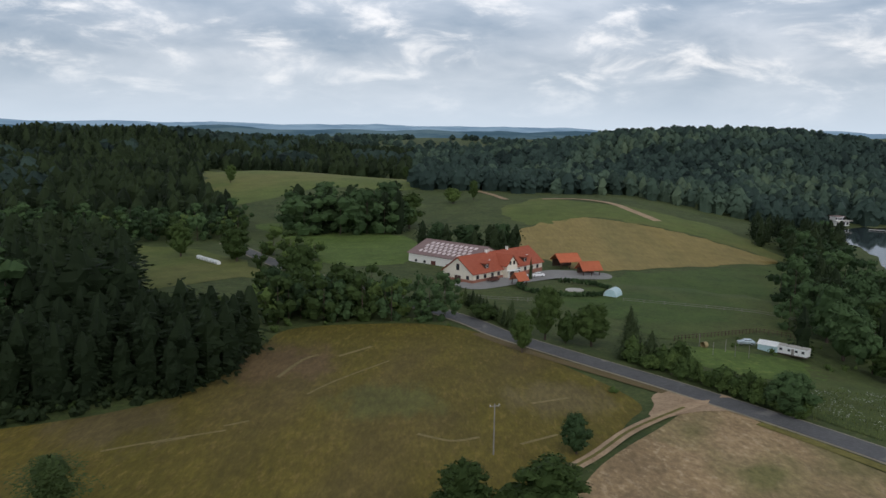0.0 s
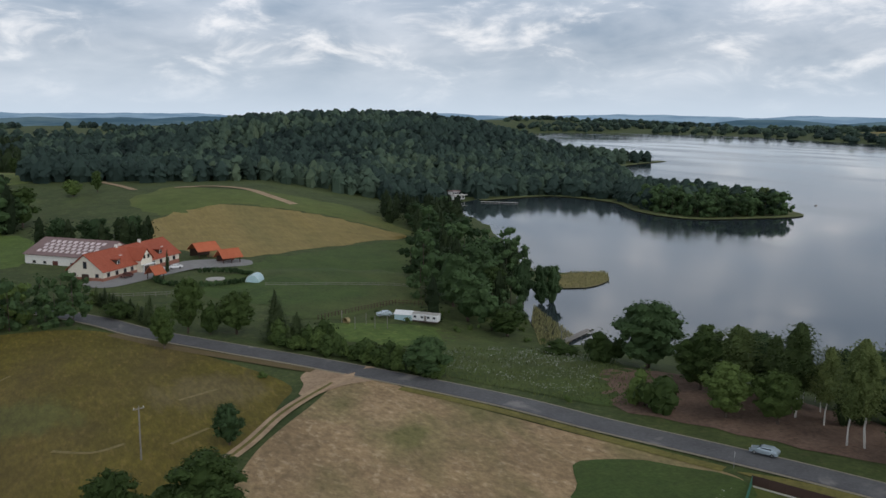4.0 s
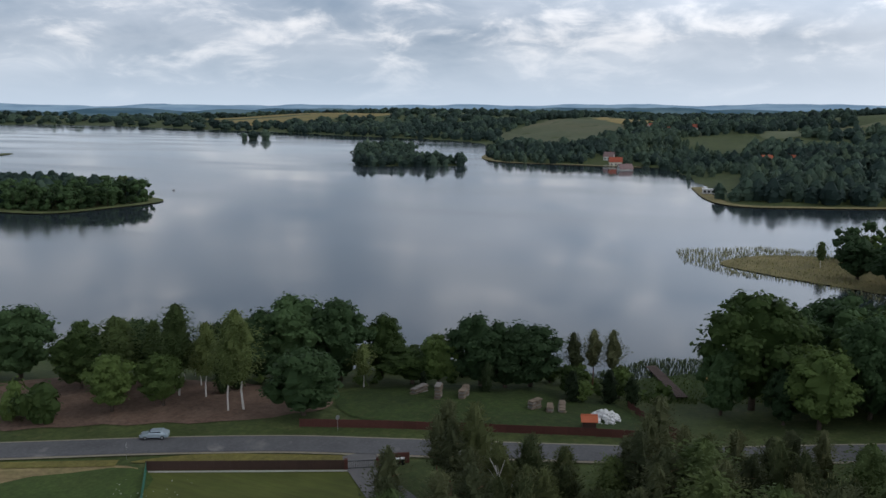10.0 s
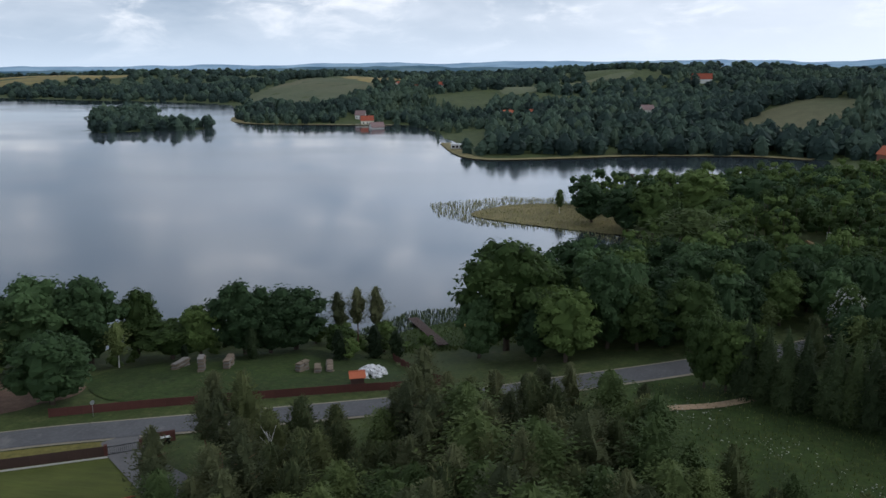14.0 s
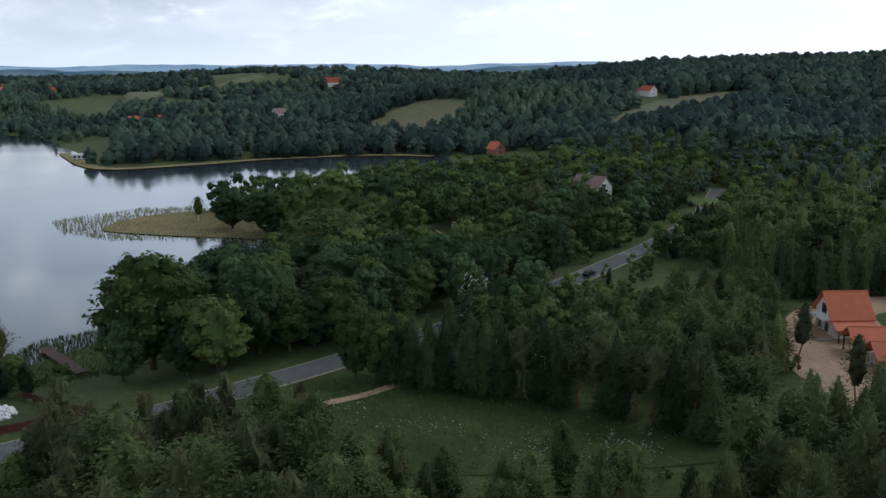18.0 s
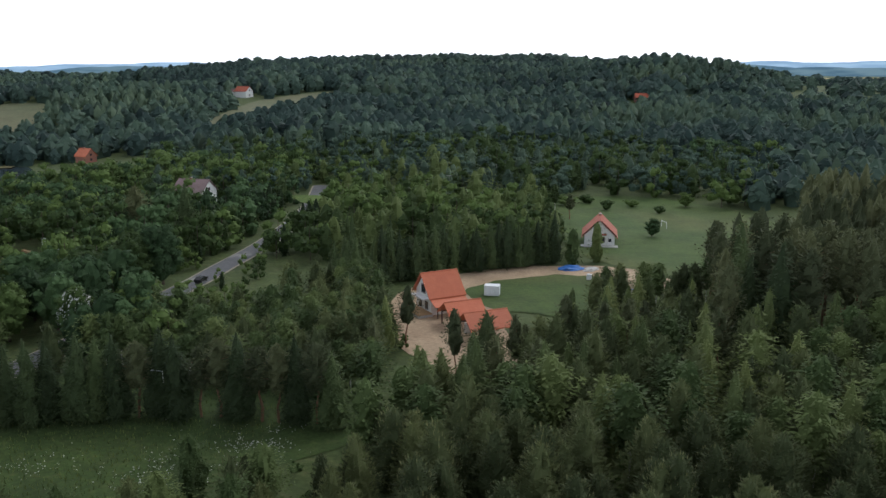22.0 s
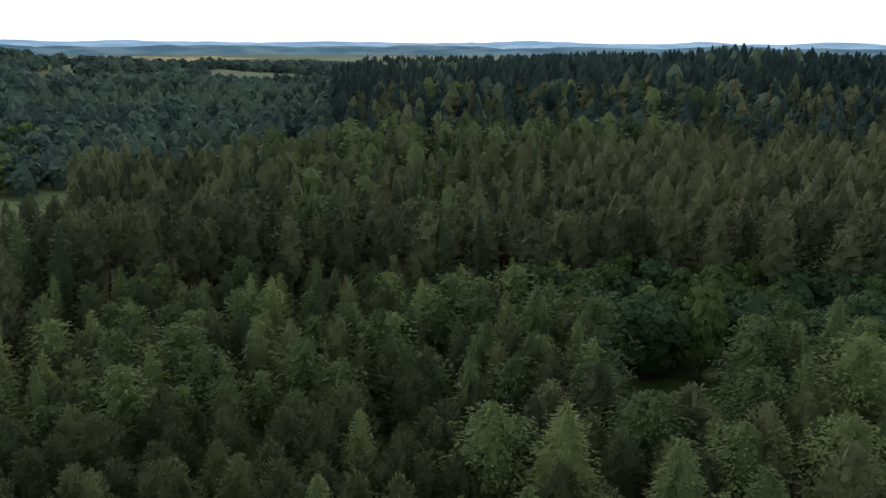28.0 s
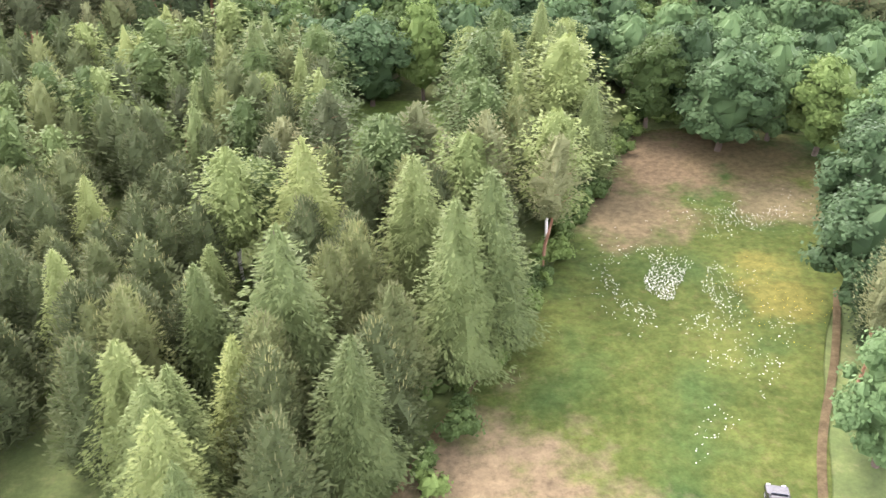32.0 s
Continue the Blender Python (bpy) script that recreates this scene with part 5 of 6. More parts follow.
near += [(s, "fine") for s in spots(125, 180, 62, 108, 5.7, {"birch": 1, "youngpine": 6, "larch": 1.2}, (9, 13), wide=1.35)]
near += [(s, "mid") for s in spots(141.0, 149.5, 148, 204, 5.6, {"birch": 3, "youngpine": 1, "larch": 2}, (9.5, 12.5), wide=1.2)]
near += [(s, "mid") for s in spots(148.5, 228, 165, 205, 6.4, {"pine": 6, "spruce": 1, "birch": 1}, (18, 22.5), wide=1.15)]
near += [(s, "close") for s in spots(180, 207, 40, 84, 6.8, {"spruce": 0.4, "larch": 5, "youngpine": 2.4}, (13, 19), wide=1.4)]
near += [(s, "close") for s in spots(166, 180, 40, 78, 6.2, {"youngpine": 3, "larch": 2}, (11, 15), wide=1.35)]
near += [(s, "fine") for s in spots(180, 207, 84, 138, 6.5, {"larch": 3, "birch": 2, "youngpine": 1.2, "pine": 1}, (12, 17), wide=1.3)]
near += [(s, "mid") for s in spots(183, 228, 140, 178, 6.0, {"dark": 3, "broad": 2, "birch": 1}, (9, 14))]
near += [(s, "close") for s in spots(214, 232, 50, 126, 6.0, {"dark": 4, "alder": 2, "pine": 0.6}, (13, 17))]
for (kind, x, y, z, h, w), grade in near:
    if kind == "youngpine":
        h, w = min(h, 14), min(w, 8.5)
    plant(kind, grade, x, y, h, w, z=z)

# shrubs along the clearing
for (ax, ay), (bx, by), n in (((-4, -36), (-27, -66), 16), ((-27, -66), (-45, -88), 18), ((-45, -88), (-64, -111), 18), ((-64, -113), (-94, -98), 20)):
    for k in range(n):
        f, hh = (k + rng.uniform(0, 0.8)) / n, rng.uniform(1.4, 3.2)
        out = rng.uniform(0.6, 3.0)
        x, y = ax + (bx - ax) * f + out * (0.8 if ax > -60 else -0.4), ay + (by - ay) * f - out * (0.6 if ax > -60 else 0.9)
        plant("bush", "fine", x, y, hh, hh * rng.uniform(1.1, 1.6), "at the clearing's edge")
# a tree in white blossom between road and lake
x, y = polar(106.9, 176)
bloom = plant("broad", "fine", x, y, 13.0, 8.0, "between road and lake")
d = ball(420)
d[:, 2] = np.abs(d[:, 2]) * 1.2 - 0.3
blossom = new("blossom", quad_mesh("blossom", leaves(np.array([0, 0, 7.4]) + d * np.array([4.4, 4.4, 5.3]) * rng.uniform(0.9, 1.08, (420, 1)), d, 0.42, 0.4, 1.2), L_UMBEL))
blossom.parent = bloom
tagged(blossom, "white hanging blossom", kind="stuff")
tagged(bloom, "round green tree in white blossom", "broadleaf tree", "trees between road and lake")

# ---- things ----
def box_bm(sx, sy, sz, at=(0, 0, 0), turn=0.0, bevel=0.0):
    """A block standing on at."""
    bm = bmesh.new()
    bmesh.ops.create_cube(bm, size=1.0)
    bmesh.ops.transform(bm, matrix=Matrix.Translation((at[0], at[1], at[2] + sz / 2)) @ Matrix.Rotation(radians(turn), 4, "Z") @ Matrix.Diagonal((sx, sy, sz, 1)), verts=bm.verts)
    if bevel:
        bmesh.ops.bevel(bm, geom=bm.edges[:], offset=bevel, segments=2, affect="EDGES")
    return bm


def pipe_bm(a, b, r, sides=8, r2=None):
    bm = bmesh.new()
    tube(bm, a, b, r, r if r2 is None else r2, sides)
    return bm


def spot(name, x, y, ang, label, category, group="", z=None, lift=0.0):
    ob = new(name)
    ob.empty_display_size = 0.5
    ob.matrix_basis = pose(x, y, (ground_z(x, y) if z is None else z) + lift, 0, 0, ang)
    return tagged(ob, label, category, group)


def walls(ob, L, W, eave, ridge, mat, name="wall"):
    """A gabled block: the ridge runs along x."""
    bm = bmesh.new()
    sec = [(0, -1.0), (W, -1.0), (W, eave), (W / 2, ridge), (0, eave)]
    a = [bm.verts.new((0, y, z)) for y, z in sec]
    b = [bm.verts.new((L, y, z)) for y, z in sec]
    bm.faces.new(a[::-1]), bm.faces.new(b)
    for i in range(5):
        j = (i + 1) % 5
        bm.faces.new((a[i], a[j], b[j], b[i]))
    bmesh.ops.recalc_face_normals(bm, faces=bm.faces)
    return part(name, bm, mat, ob)


def roof(ob, L, W, eave, ridge, mat, over=0.5, thick=0.22, courses=0):
    """Two pitched slabs with eaves, and a ridge cap."""
    run = W / 2
    slope = (ridge - eave) / run
    for side in (0, 1):
        bm = bmesh.new()
        y0, y1 = (-over, run) if side == 0 else (W + over, run)
        z0, z1 = eave - slope * over + 0.05, ridge + 0.05
        v = [bm.verts.new(p) for x in (-over, L + over) for p in ((x, y0, z0), (x, y1, z1), (x, y1, z1 + thick), (x, y0, z0 + thick))]
        for f in ((0, 1, 2, 3), (7, 6, 5, 4), (0, 4, 5, 1), (1, 5, 6, 2), (2, 6, 7, 3), (3, 7, 4, 0)):
            bm.faces.new([v[k] for k in f])
        bmesh.ops.recalc_face_normals(bm, faces=bm.faces)
        slab = part("roof", bm, mat, ob)
        for k in range(courses):
            t = (k + 0.5) / courses
            y, z = y0 + (y1 - y0) * t, z0 + (z1 - z0) * t + thick
            part("tile_course", box_bm(L + 2 * over, abs(y1 - y0) / courses * 0.9, 0.05, (L / 2, y, z)), mat, slab)
    part("ridge_cap", pipe_bm((-over, run, ridge + thick), (L + over, run, ridge + thick), 0.16), mat, ob)


def window(ob, x, y, z, w=1.1, h=1.3, along="x", mat=None):
    """A window in a wall that runs along x (front at y) or along y (end wall at x)."""
    d = 0.14
    s = (w, d, h) if along == "x" else (d, w, h)
    fr = part("window", box_bm(*s, (x, y, z)), mat or M_DARKWOOD, ob)
    s2 = (w * 0.8, d + 0.06, h * 0.82) if along == "x" else (d + 0.06, w * 0.8, h * 0.82)
    part("pane", box_bm(*s2, (x, y, z + h * 0.09)), M_GLASS, fr)
    return fr


def chimney(ob, x, y, z, h=1.4, mat=None):
    c = part("chimney", box_bm(0.7, 0.7, h, (x, y, z)), mat or M_BRICKBAND, ob)
    part("chimney_cap", box_bm(0.85, 0.85, 0.12, (x, y, z + h)), M_CONCRETE, c)


def car(x, y, ang, paint, label, L=4.5, group="cars", lift=0.35):
    ob = spot("car", x, y, ang, label, "car", group, lift=lift)
    W = 1.78
    prof = [(0, 0.35), (0, 0.72), (L * 0.03, 0.86), (L * 0.26, 0.98), (L * 0.40, 1.42), (L * 0.76, 1.46), (L * 0.97, 0.98), (L, 0.85), (L, 0.35)]
    bm = bmesh.new()
    rows = []
    for s, ins in ((-1, 0.0), (1, 0.0)):
        rows.append([bm.verts.new((px - L / 2, s * (W / 2 - (0.16 if pz > 1.2 else 0.0)), pz)) for px, pz in prof])
    n = len(prof)
    for i in range(n):
        j = (i + 1) % n
        bm.faces.new((rows[0][i], rows[0][j], rows[1][j], rows[1][i]))
    bm.faces.new(rows[0][::-1]), bm.faces.new(rows[1])
    bmesh.ops.recalc_face_normals(bm, faces=bm.faces)
    part("body", bm, paint, ob)
    part("windscreen", box_bm(0.05, W * 0.72, 0.4, (-L * 0.17, 0, 1.0)), M_GLASS, ob)
    for s in (-1, 1):
        part("side_window", box_bm(L * 0.4, 0.04, 0.3, (L * 0.07, s * (W / 2 - 0.09), 1.04)), M_GLASS, ob)
        part("headlight", box_bm(0.06, 0.3, 0.14, (-L / 2 - 0.01, s * 0.6, 0.66)), M_WHITE, ob)
        for px in (-L * 0.31, L * 0.3):
            w = part("wheel", pipe_bm((px, s * (W / 2 - 0.2), 0.31), (px, s * (W / 2 + 0.02), 0.31), 0.31, 14), M_TYRE, ob)
            part("rim", pipe_bm((px, s * (W / 2 - 0.02), 0.31), (px, s * (W / 2 + 0.035), 0.31), 0.18, 10), M_METAL, w)
    return ob


# -- the farm --
FX, FY, FA = 10.0, 281.0, 49.0
farm = spot("farmhouse", FX, FY, FA, "long cream farmhouse with red tiled roof and brick plinth", "farmhouse", z=7.6)
walls(farm, 40, 13, 3.8, 8.6, M_CREAM)
roof(farm, 40, 13, 3.8, 8.6, M_REDROOF, 0.6)
part("plinth", box_bm(40.1, 13.1, 1.9, (20, 6.5, -0.3)), M_BRICKBAND, farm)
for x in (2.5, 6.5, 10.5, 14.0, 25.5, 29.5, 33.5, 37.0):
    window(farm, x, -0.03, 1.7, 1.3, 1.3)
for y, z, w, h in ((2.2, 1.7, 1.2, 1.2), (10.6, 1.7, 1.2, 1.2), (6.5, 4.3, 1.3, 2.2)):
    window(farm, -0.03, y, z, w, h, "y")
part("door", box_bm(0.2, 2.6, 2.6, (-0.03, 6.5, 0)), M_DARKWOOD, farm)
bm = bmesh.new()
sec = [(16.5, -0.2), (22.5, -0.2), (22.5, 5.0), (19.5, 8.0), (16.5, 5.0)]
a, b = [bm.verts.new((x, -1.6, z)) for x, z in sec], [bm.verts.new((x, 5.5, z)) for x, z in sec]
bm.faces.new(a), bm.faces.new(b[::-1])
for i in range(5):
    bm.faces.new((a[(i + 1) % 5], a[i], b[i], b[(i + 1) % 5]))
bmesh.ops.recalc_face_normals(bm, faces=bm.faces)
part("gabled_porch", bm, M_CREAM, farm)
for x0, x1 in ((15.9, 19.5), (23.1, 19.5)):
    bm = bmesh.new()
    v = [bm.verts.new(p) for y in (-2.1, 6) for p in ((x0, y, 4.5), (x1, y, 8.15), (x1, y, 8.4), (x0, y, 4.75))]
    for f in ((0, 1, 2, 3), (7, 6, 5, 4), (0, 4, 5, 1), (1, 5, 6, 2), (2, 6, 7, 3), (3, 7, 4, 0)):
        bm.faces.new([v[k] for k in f])
    bmesh.ops.recalc_face_normals(bm, faces=bm.faces)
    part("porch_roof", bm, M_REDROOF, farm)
for x in (18.4, 20.6):
    window(farm, x, -1.62, 5.0, 1.0, 1.3)
part("porch_doorway", box_bm(2.2, 0.2, 2.8, (19.5, -1.62, 0)), M_DARKWOOD, farm)
for x in (17.0, 22.0):
    part("porch_post", box_bm(0.3, 0.3, 3.2, (x, -2.3, -0.2)), M_WHITE, farm)
part("balcony", box_bm(6.2, 1.6, 0.25, (19.5, -2.3, 3.0)), M_WHITE, farm)
for x in (8.5, 30.5):
    d = part("dormer", box_bm(1.9, 3.2, 1.7, (x, 2.4, 4.5)), M_DARKWOOD, farm)
    part("dormer_roof", box_bm(2.5, 3.8, 0.25, (x, 2.3, 6.2)), M_REDROOF, d)
    window(farm, x, 0.78, 4.8, 1.1, 1.1, "x", M_WHITE)
for x, y in ((13, 3.6), (26.5, 3.8), (34.5, 3.2)):
    part("skylight", box_bm(0.8, 1.0, 0.14, (x, y, 3.8 + 4.8 * y / 6.5 + 0.2)), M_WHITE, farm)
for x in (15, 27):
    chimney(farm, x, 6.5, 8.0, 1.8, M_WHITEWALL)

barn = spot("barn", -13, 325, -43, "long white stable with grey roof and pale panels", "barn", z=7.4)
walls(barn, 31, 20, 4.4, 8.6, M_WHITEWALL)
roof(barn, 31, 20, 4.4, 8.6, M_GREYROOF, 0.5)
part("barn_door", box_bm(2.2, 0.2, 2.6, (13, -0.05, 0)), M_REDWOOD, barn)
for k in range(4):
    for j in range(10):
        y = 2.0 + k * 1.9
        rp = part("roof_panel", box_bm(1.35, 1.5, 0.1), M_PALE, barn)
        rp.matrix_basis = Matrix.Translation((4.5 + j * 2.4 + (1.0 if k % 2 else 0.0), y, 4.4 + 0.42 * y + 0.3)) @ Matrix.Rotation(math.atan(0.42), 4, "X")
for x in (4, 8.5, 20, 25):
    window(barn, x, -0.03, 1.4, 1.2, 0.9)

for x, y, ang, L, W, e in ((44, 318, 20, 8, 7, 2.9), (51, 308, 20, 7, 5, 2.4)):
    s = spot("shelter", x, y, ang, "open timber shelter with orange roof", "shelter", "farm shelters")
    roof(s, L, W, e, e + 2.2, M_ORANGEROOF, 0.7)
    for px in (0.2, L / 2, L - 0.2):
        for py in (0.2, W - 0.2):
            part("post", box_bm(0.25, 0.25, e + 0.1, (px, py, 0)), M_DARKWOOD, s)
    part("back_wall", box_bm(L, 0.15, e, (L / 2, W - 0.3, 0)), M_DARKWOOD, s)
well = spot("well_shelter", 25, 279, 35, "small wooden well house with red roof", "well house")
roof(well, 4.0, 4.0, 2.0, 4.0, M_ORANGEROOF, 0.4)
for px, py in ((0.3, 0.3), (3.7, 0.3), (0.3, 3.7), (3.7, 3.7)):
    part("post", box_bm(0.2, 0.2, 2.1, (px, py, 0)), M_DARKWOOD, well)
part("well_ring", pipe_bm((2, 2, -0.2), (2, 2, 0.9), 1.0, 16), M_CONCRETE, well)
car(33, 296, 20, M_WHITE, "white van parked in the farm yard", 5.0, "farm cars")
car(27.5, 293, 30, M_WHITE, "white car parked by the farmhouse", 4.2, "farm cars")
car(17.0, 285, 40, M_REDWOOD, "dark red car parked by the farmhouse", 4.2, "farm cars")
# circular hedge with posts, and a round pad
for k in range(64):
    a = 2 * math.pi * k / 64
    x, y = 40 + 15 * math.cos(a), 277 + 11 * math.sin(a)
    if math.cos(a - 2.2) > 0.86:
        continue
    q = crown_broad(1.7, 1.0, 60, 0.4, 0.0, 5)
    h = new("hedge_bush", quad_mesh("hedge_bush", q, L_DARK))
    h.matrix_basis = pose(x, y, ground_z(x, y), 0, 0, k * 40)
    tagged(h, "clipped dark green bush in a round hedge", "hedge", "round hedge")
pad = part("round_pad", pipe_bm((43, 276, 7.2), (43, 276, ground_z(43, 276) + 0.3), 3.0, 32), M_CONCRETE)
tagged(pad, "round pale concrete pad on the lawn", "pad")
bm = bmesh.new()
seg = [(math.cos(math.pi * i / 12) * 2.2, math.sin(math.pi * i / 12) * 2.4) for i in range(13)]
ra, rb = [bm.verts.new((0, y, z)) for y, z in seg], [bm.verts.new((5.5, y, z)) for y, z in seg]
for i in range(12):
    bm.faces.new((ra[i], ra[i + 1], rb[i + 1], rb[i]))
bm.faces.new(ra), bm.faces.new(rb[::-1])
tent = spot("poly_tunnel", 53, 268, 60, "pale blue film greenhouse tunnel on the grass", "greenhouse")
part("film_cover", bm, M_TENT, tent)
for x in (0.0, 1.8, 3.6, 5.5):
    for i in range(0, 12, 2):
        part("hoop", pipe_bm((x, seg[i][0], seg[i][1] + 0.03), (x, seg[i + 2][0], seg[i + 2][1] + 0.03), 0.05, 5), M_WHITE, tent)


def rail_fence(pts, label, post_h, gap, mat, rails=2, name="fence", group="", panel=0.0, post=0.12):
    """Posts with rails, or with boards where panel > 0."""
    x0, y0 = pts[0]
    f = spot(name, x0, y0, 0, label, "fence", group)
    base = f.matrix_basis.translation
    for (ax, ay), (bx, by) in zip(pts[:-1], pts[1:]):
        n = max(1, int(math.hypot(bx - ax, by - ay) / gap))
        ang = math.degrees(math.atan2(by - ay, bx - ax))
        for i in range(n):
            t, u = i / n, (i + 1) / n
            p = Vector((ax + (bx - ax) * t, ay + (by - ay) * t, 0))
            q = Vector((ax + (bx - ax) * u, ay + (by - ay) * u, 0))
            p.z, q.z = ground_z(p.x, p.y), ground_z(q.x, q.y)
            p, q = p - base, q - base
            part("post", box_bm(post, post, post_h + 0.4, (p.x, p.y, p.z - 0.3), ang), mat, f)
            m, L = (p + q) / 2, (q - p).length
            if panel:
                part("panel", box_bm(L - post, 0.05, panel, (m.x, m.y, m.z + 0.12), ang), mat, f)
            else:
                for k in range(rails):
                    part("rail", pipe_bm(p + Vector((0, 0, post_h * (k + 1) / rails - 0.05)), q + Vector((0, 0, post_h * (k + 1) / rails - 0.05)), 0.05, 4), mat, f)
    return f


rail_fence([(-2, 268), (6, 262), (14, 258), (26, 257), (34, 259)], "weathered wooden paddock fence by the farm", 1.2, 3.0, M_GREYWOOD)
rail_fence([(60, 217), (72, 222), (86, 228), (96, 226)], "dark hedge-like picket fence round the paddock", 1.3, 1.1, M_DARKWOOD, 2)
rail_fence([(56, 262), (80, 256), (104, 248)], "thin wooden pasture fence", 1.1, 5.0, M_GREYWOOD)

# -- caravan plot --
home = spot("mobile_home", 83.5, 209.5, -46, "long white mobile home", "mobile home")
home.matrix_basis = home.matrix_basis @ Matrix.Scale(0.76, 4)
part("body", box_bm(10, 3.0, 2.5, (5, 1.5, 0.4), 0, 0.12), M_WHITE, home)
part("roof", box_bm(10.2, 3.2, 0.15, (5, 1.5, 2.9)), M_CONCRETE, home)
part("chassis", box_bm(9.4, 2.4, 0.45, (5, 1.5, -0.05)), M_DARKWOOD, home)
for x in (1.5, 4.2, 6.6, 8.8):
    window(home, x, -0.02, 1.4, 1.0, 0.8, "x", M_METAL)
part("door", box_bm(0.9, 0.12, 1.9, (5.4, -0.03, 0.5)), M_GREYWOOD, home)
hut = spot("canvas_hut", 79.5, 211.5, -40, "low white and blue tarpaulin hut", "hut")
walls(hut, 4.6, 3.2, 1.4, 2.1, M_TENT)
roof(hut, 4.6, 3.2, 1.4, 2.1, M_WHITEFILM, 0.2, 0.06)
car(77.5, 214, -10, M_SILVER, "grey car beside the canvas hut", 4.2, "parked cars")
for x, y in ((65, 212), (70, 207), (71, 203), (74, 202), (66, 204)):
    p = spot("goal_post", x, y, 0, "thin grey wooden post in the paddock", "post", "paddock posts")
    part("pole", pipe_bm((0, 0, -0.3), (0, 0, 3.2), 0.07, 6), M_GREYWOOD, p)
    part("pole_top", box_bm(0.2, 0.2, 0.1, (0, 0, 3.15)), M_GREYWOOD, p)
bale = spot("hay_bale", 66, 211, 30, "round dry hay bale in the paddock", "hay bale", lift=0.75)
part("bale_body", pipe_bm((-0.6, 0, 0), (0.6, 0, 0), 0.8, 18), M_HAYBALE, bale)
part("bale_net", pipe_bm((-0.4, 0, 0), (0.4, 0, 0), 0.82, 18), M_HAYBALE, bale)
for i in range(8):
    t = i / 7
    b = spot("wrapped_bale", -95 + 11 * t, 332 - 14 * t, -52, "white film-wrapped silage bale in a row", "silage bale", "silage bales", lift=0.75)
    part("wrap", pipe_bm((-0.85, 0, 0), (0.85, 0, 0), 0.85, 16), M_WHITEFILM, b)
    part("wrap_end", pipe_bm((-0.95, 0, 0), (-0.8, 0, 0), 0.5, 12, 0.7), M_WHITEFILM, b)


def utility_pole(x, y, h, ang, label, arms=1, mat=None):
    p = spot("utility_pole", x, y, ang, label, "utility pole", "utility poles")
    part("pole", pipe_bm((0, 0, -0.5), (0, 0, h), 0.16, 8, 0.1), mat or M_GREYWOOD, p)
    for k in range(arms):
        a = part("crossarm", box_bm(1.9, 0.12, 0.14, (0, 0, h - 0.5 - k * 0.7)), mat or M_GREYWOOD, p)
        for s in (-0.8, 0, 0.8):
            part("insulator", pipe_bm((s, 0, h - 0.36 - k * 0.7), (s, 0, h - 0.12 - k * 0.7), 0.06, 6), M_WHITE, a)
    return p


utility_pole(9, 138, 9.0, 20, "grey wooden utility pole in the hayfield")
utility_pole(-122, 445, 10, 10, "wooden utility pole by the far field")
utility_pole(-74, 440, 12, 10, "wooden utility pole on the pasture")
utility_pole(261, -228, 9, 40, "concrete utility pole in the meadow", 1, M_CONCRETE)
hp = spot("double_pole", 281, -272, 40, "twin concrete poles with a crossbeam", "utility pole", "utility poles")
for s in (-1.4, 1.4):
    part("pole", pipe_bm((s, 0, -0.5), (s, 0, 9.5), 0.17, 8, 0.12), M_CONCRETE, hp)
part("crossbeam", box_bm(4.2, 0.2, 0.22, (0, 0, 9.0)), M_METAL, hp)
lp = spot("street_lamp", 124, -49.5, 60, "slim concrete street lamp among spruces", "street lamp")
part("pole", pipe_bm((0, 0, -0.5), (0, 0, 8.2), 0.13, 8, 0.08), M_CONCRETE, lp)
part("arm", pipe_bm((0, 0, 8.1), (1.2, 0, 8.4), 0.06, 6), M_METAL, lp)
part("lamp_head", box_bm(0.7, 0.25, 0.15, (1.4, 0, 8.32), 0, 0.03), M_METAL, lp)


# -- water's edge --
def dock(name, a, b, width, mat, label, rail=False):
    ax, ay = a
    L = math.hypot(b[0] - ax, b[1] - ay)
    d = spot(name, ax, ay, math.degrees(math.atan2(b[1] - ay, b[0] - ax)), label, "dock", "docks", z=0.0)
    n = int(L / 0.9)
    for i in range(n):
        part("plank", box_bm(0.82, width, 0.08, (0.9 * i + 0.4, 0, 0.62)), mat, d)
    for x in np.arange(0.5, L, 3.0):
        for s in (-width * 0.42, width * 0.42):
            part("pile", pipe_bm((float(x), s, -2.0), (float(x), s, 0.66), 0.09, 6), mat, d)
    for s in (-width * 0.42, width * 0.42):
        part("stringer", box_bm(L, 0.1, 0.16, (L / 2, s, 0.46)), mat, d)
    return d


dock("dock", (113, 186), (133, 198), 2.2, M_GREYWOOD, "grey wooden dock in the reeds")
dock("dock", (142, 268), (158, 262), 1.6, M_GREYWOOD, "low grey jetty at the spit")
dock("dock", (174, 28), (193, 38.5), 2.4, M_DARKWOOD, "dark wooden jetty reaching into the lake")
dock("dock", (181, 20), (193, 26.5), 2.2, M_YELLOWWOOD, "new yellow timber jetty")
dock("dock", (262, 528), (282, 512), 3.0, M_CONCRETE, "pale landing stage in the bay")
dock("dock", (606, 62), (600, 84), 3.0, M_GREYWOOD, "long grey jetty to a houseboat")
hb = spot("houseboat", 598, 84, 100, "white houseboat with dark windows at a jetty", "houseboat", z=0.0)
part("hull", box_bm(13, 5, 1.0, (0, 0, -0.3), 0, 0.1), M_GREYWOOD, hb)
part("cabin", box_bm(11, 4.2, 2.8, (0, 0, 0.7)), M_WHITE, hb)
part("roof_deck", box_bm(12, 4.8, 0.25, (0, 0, 3.5)), M_WHITE, hb)
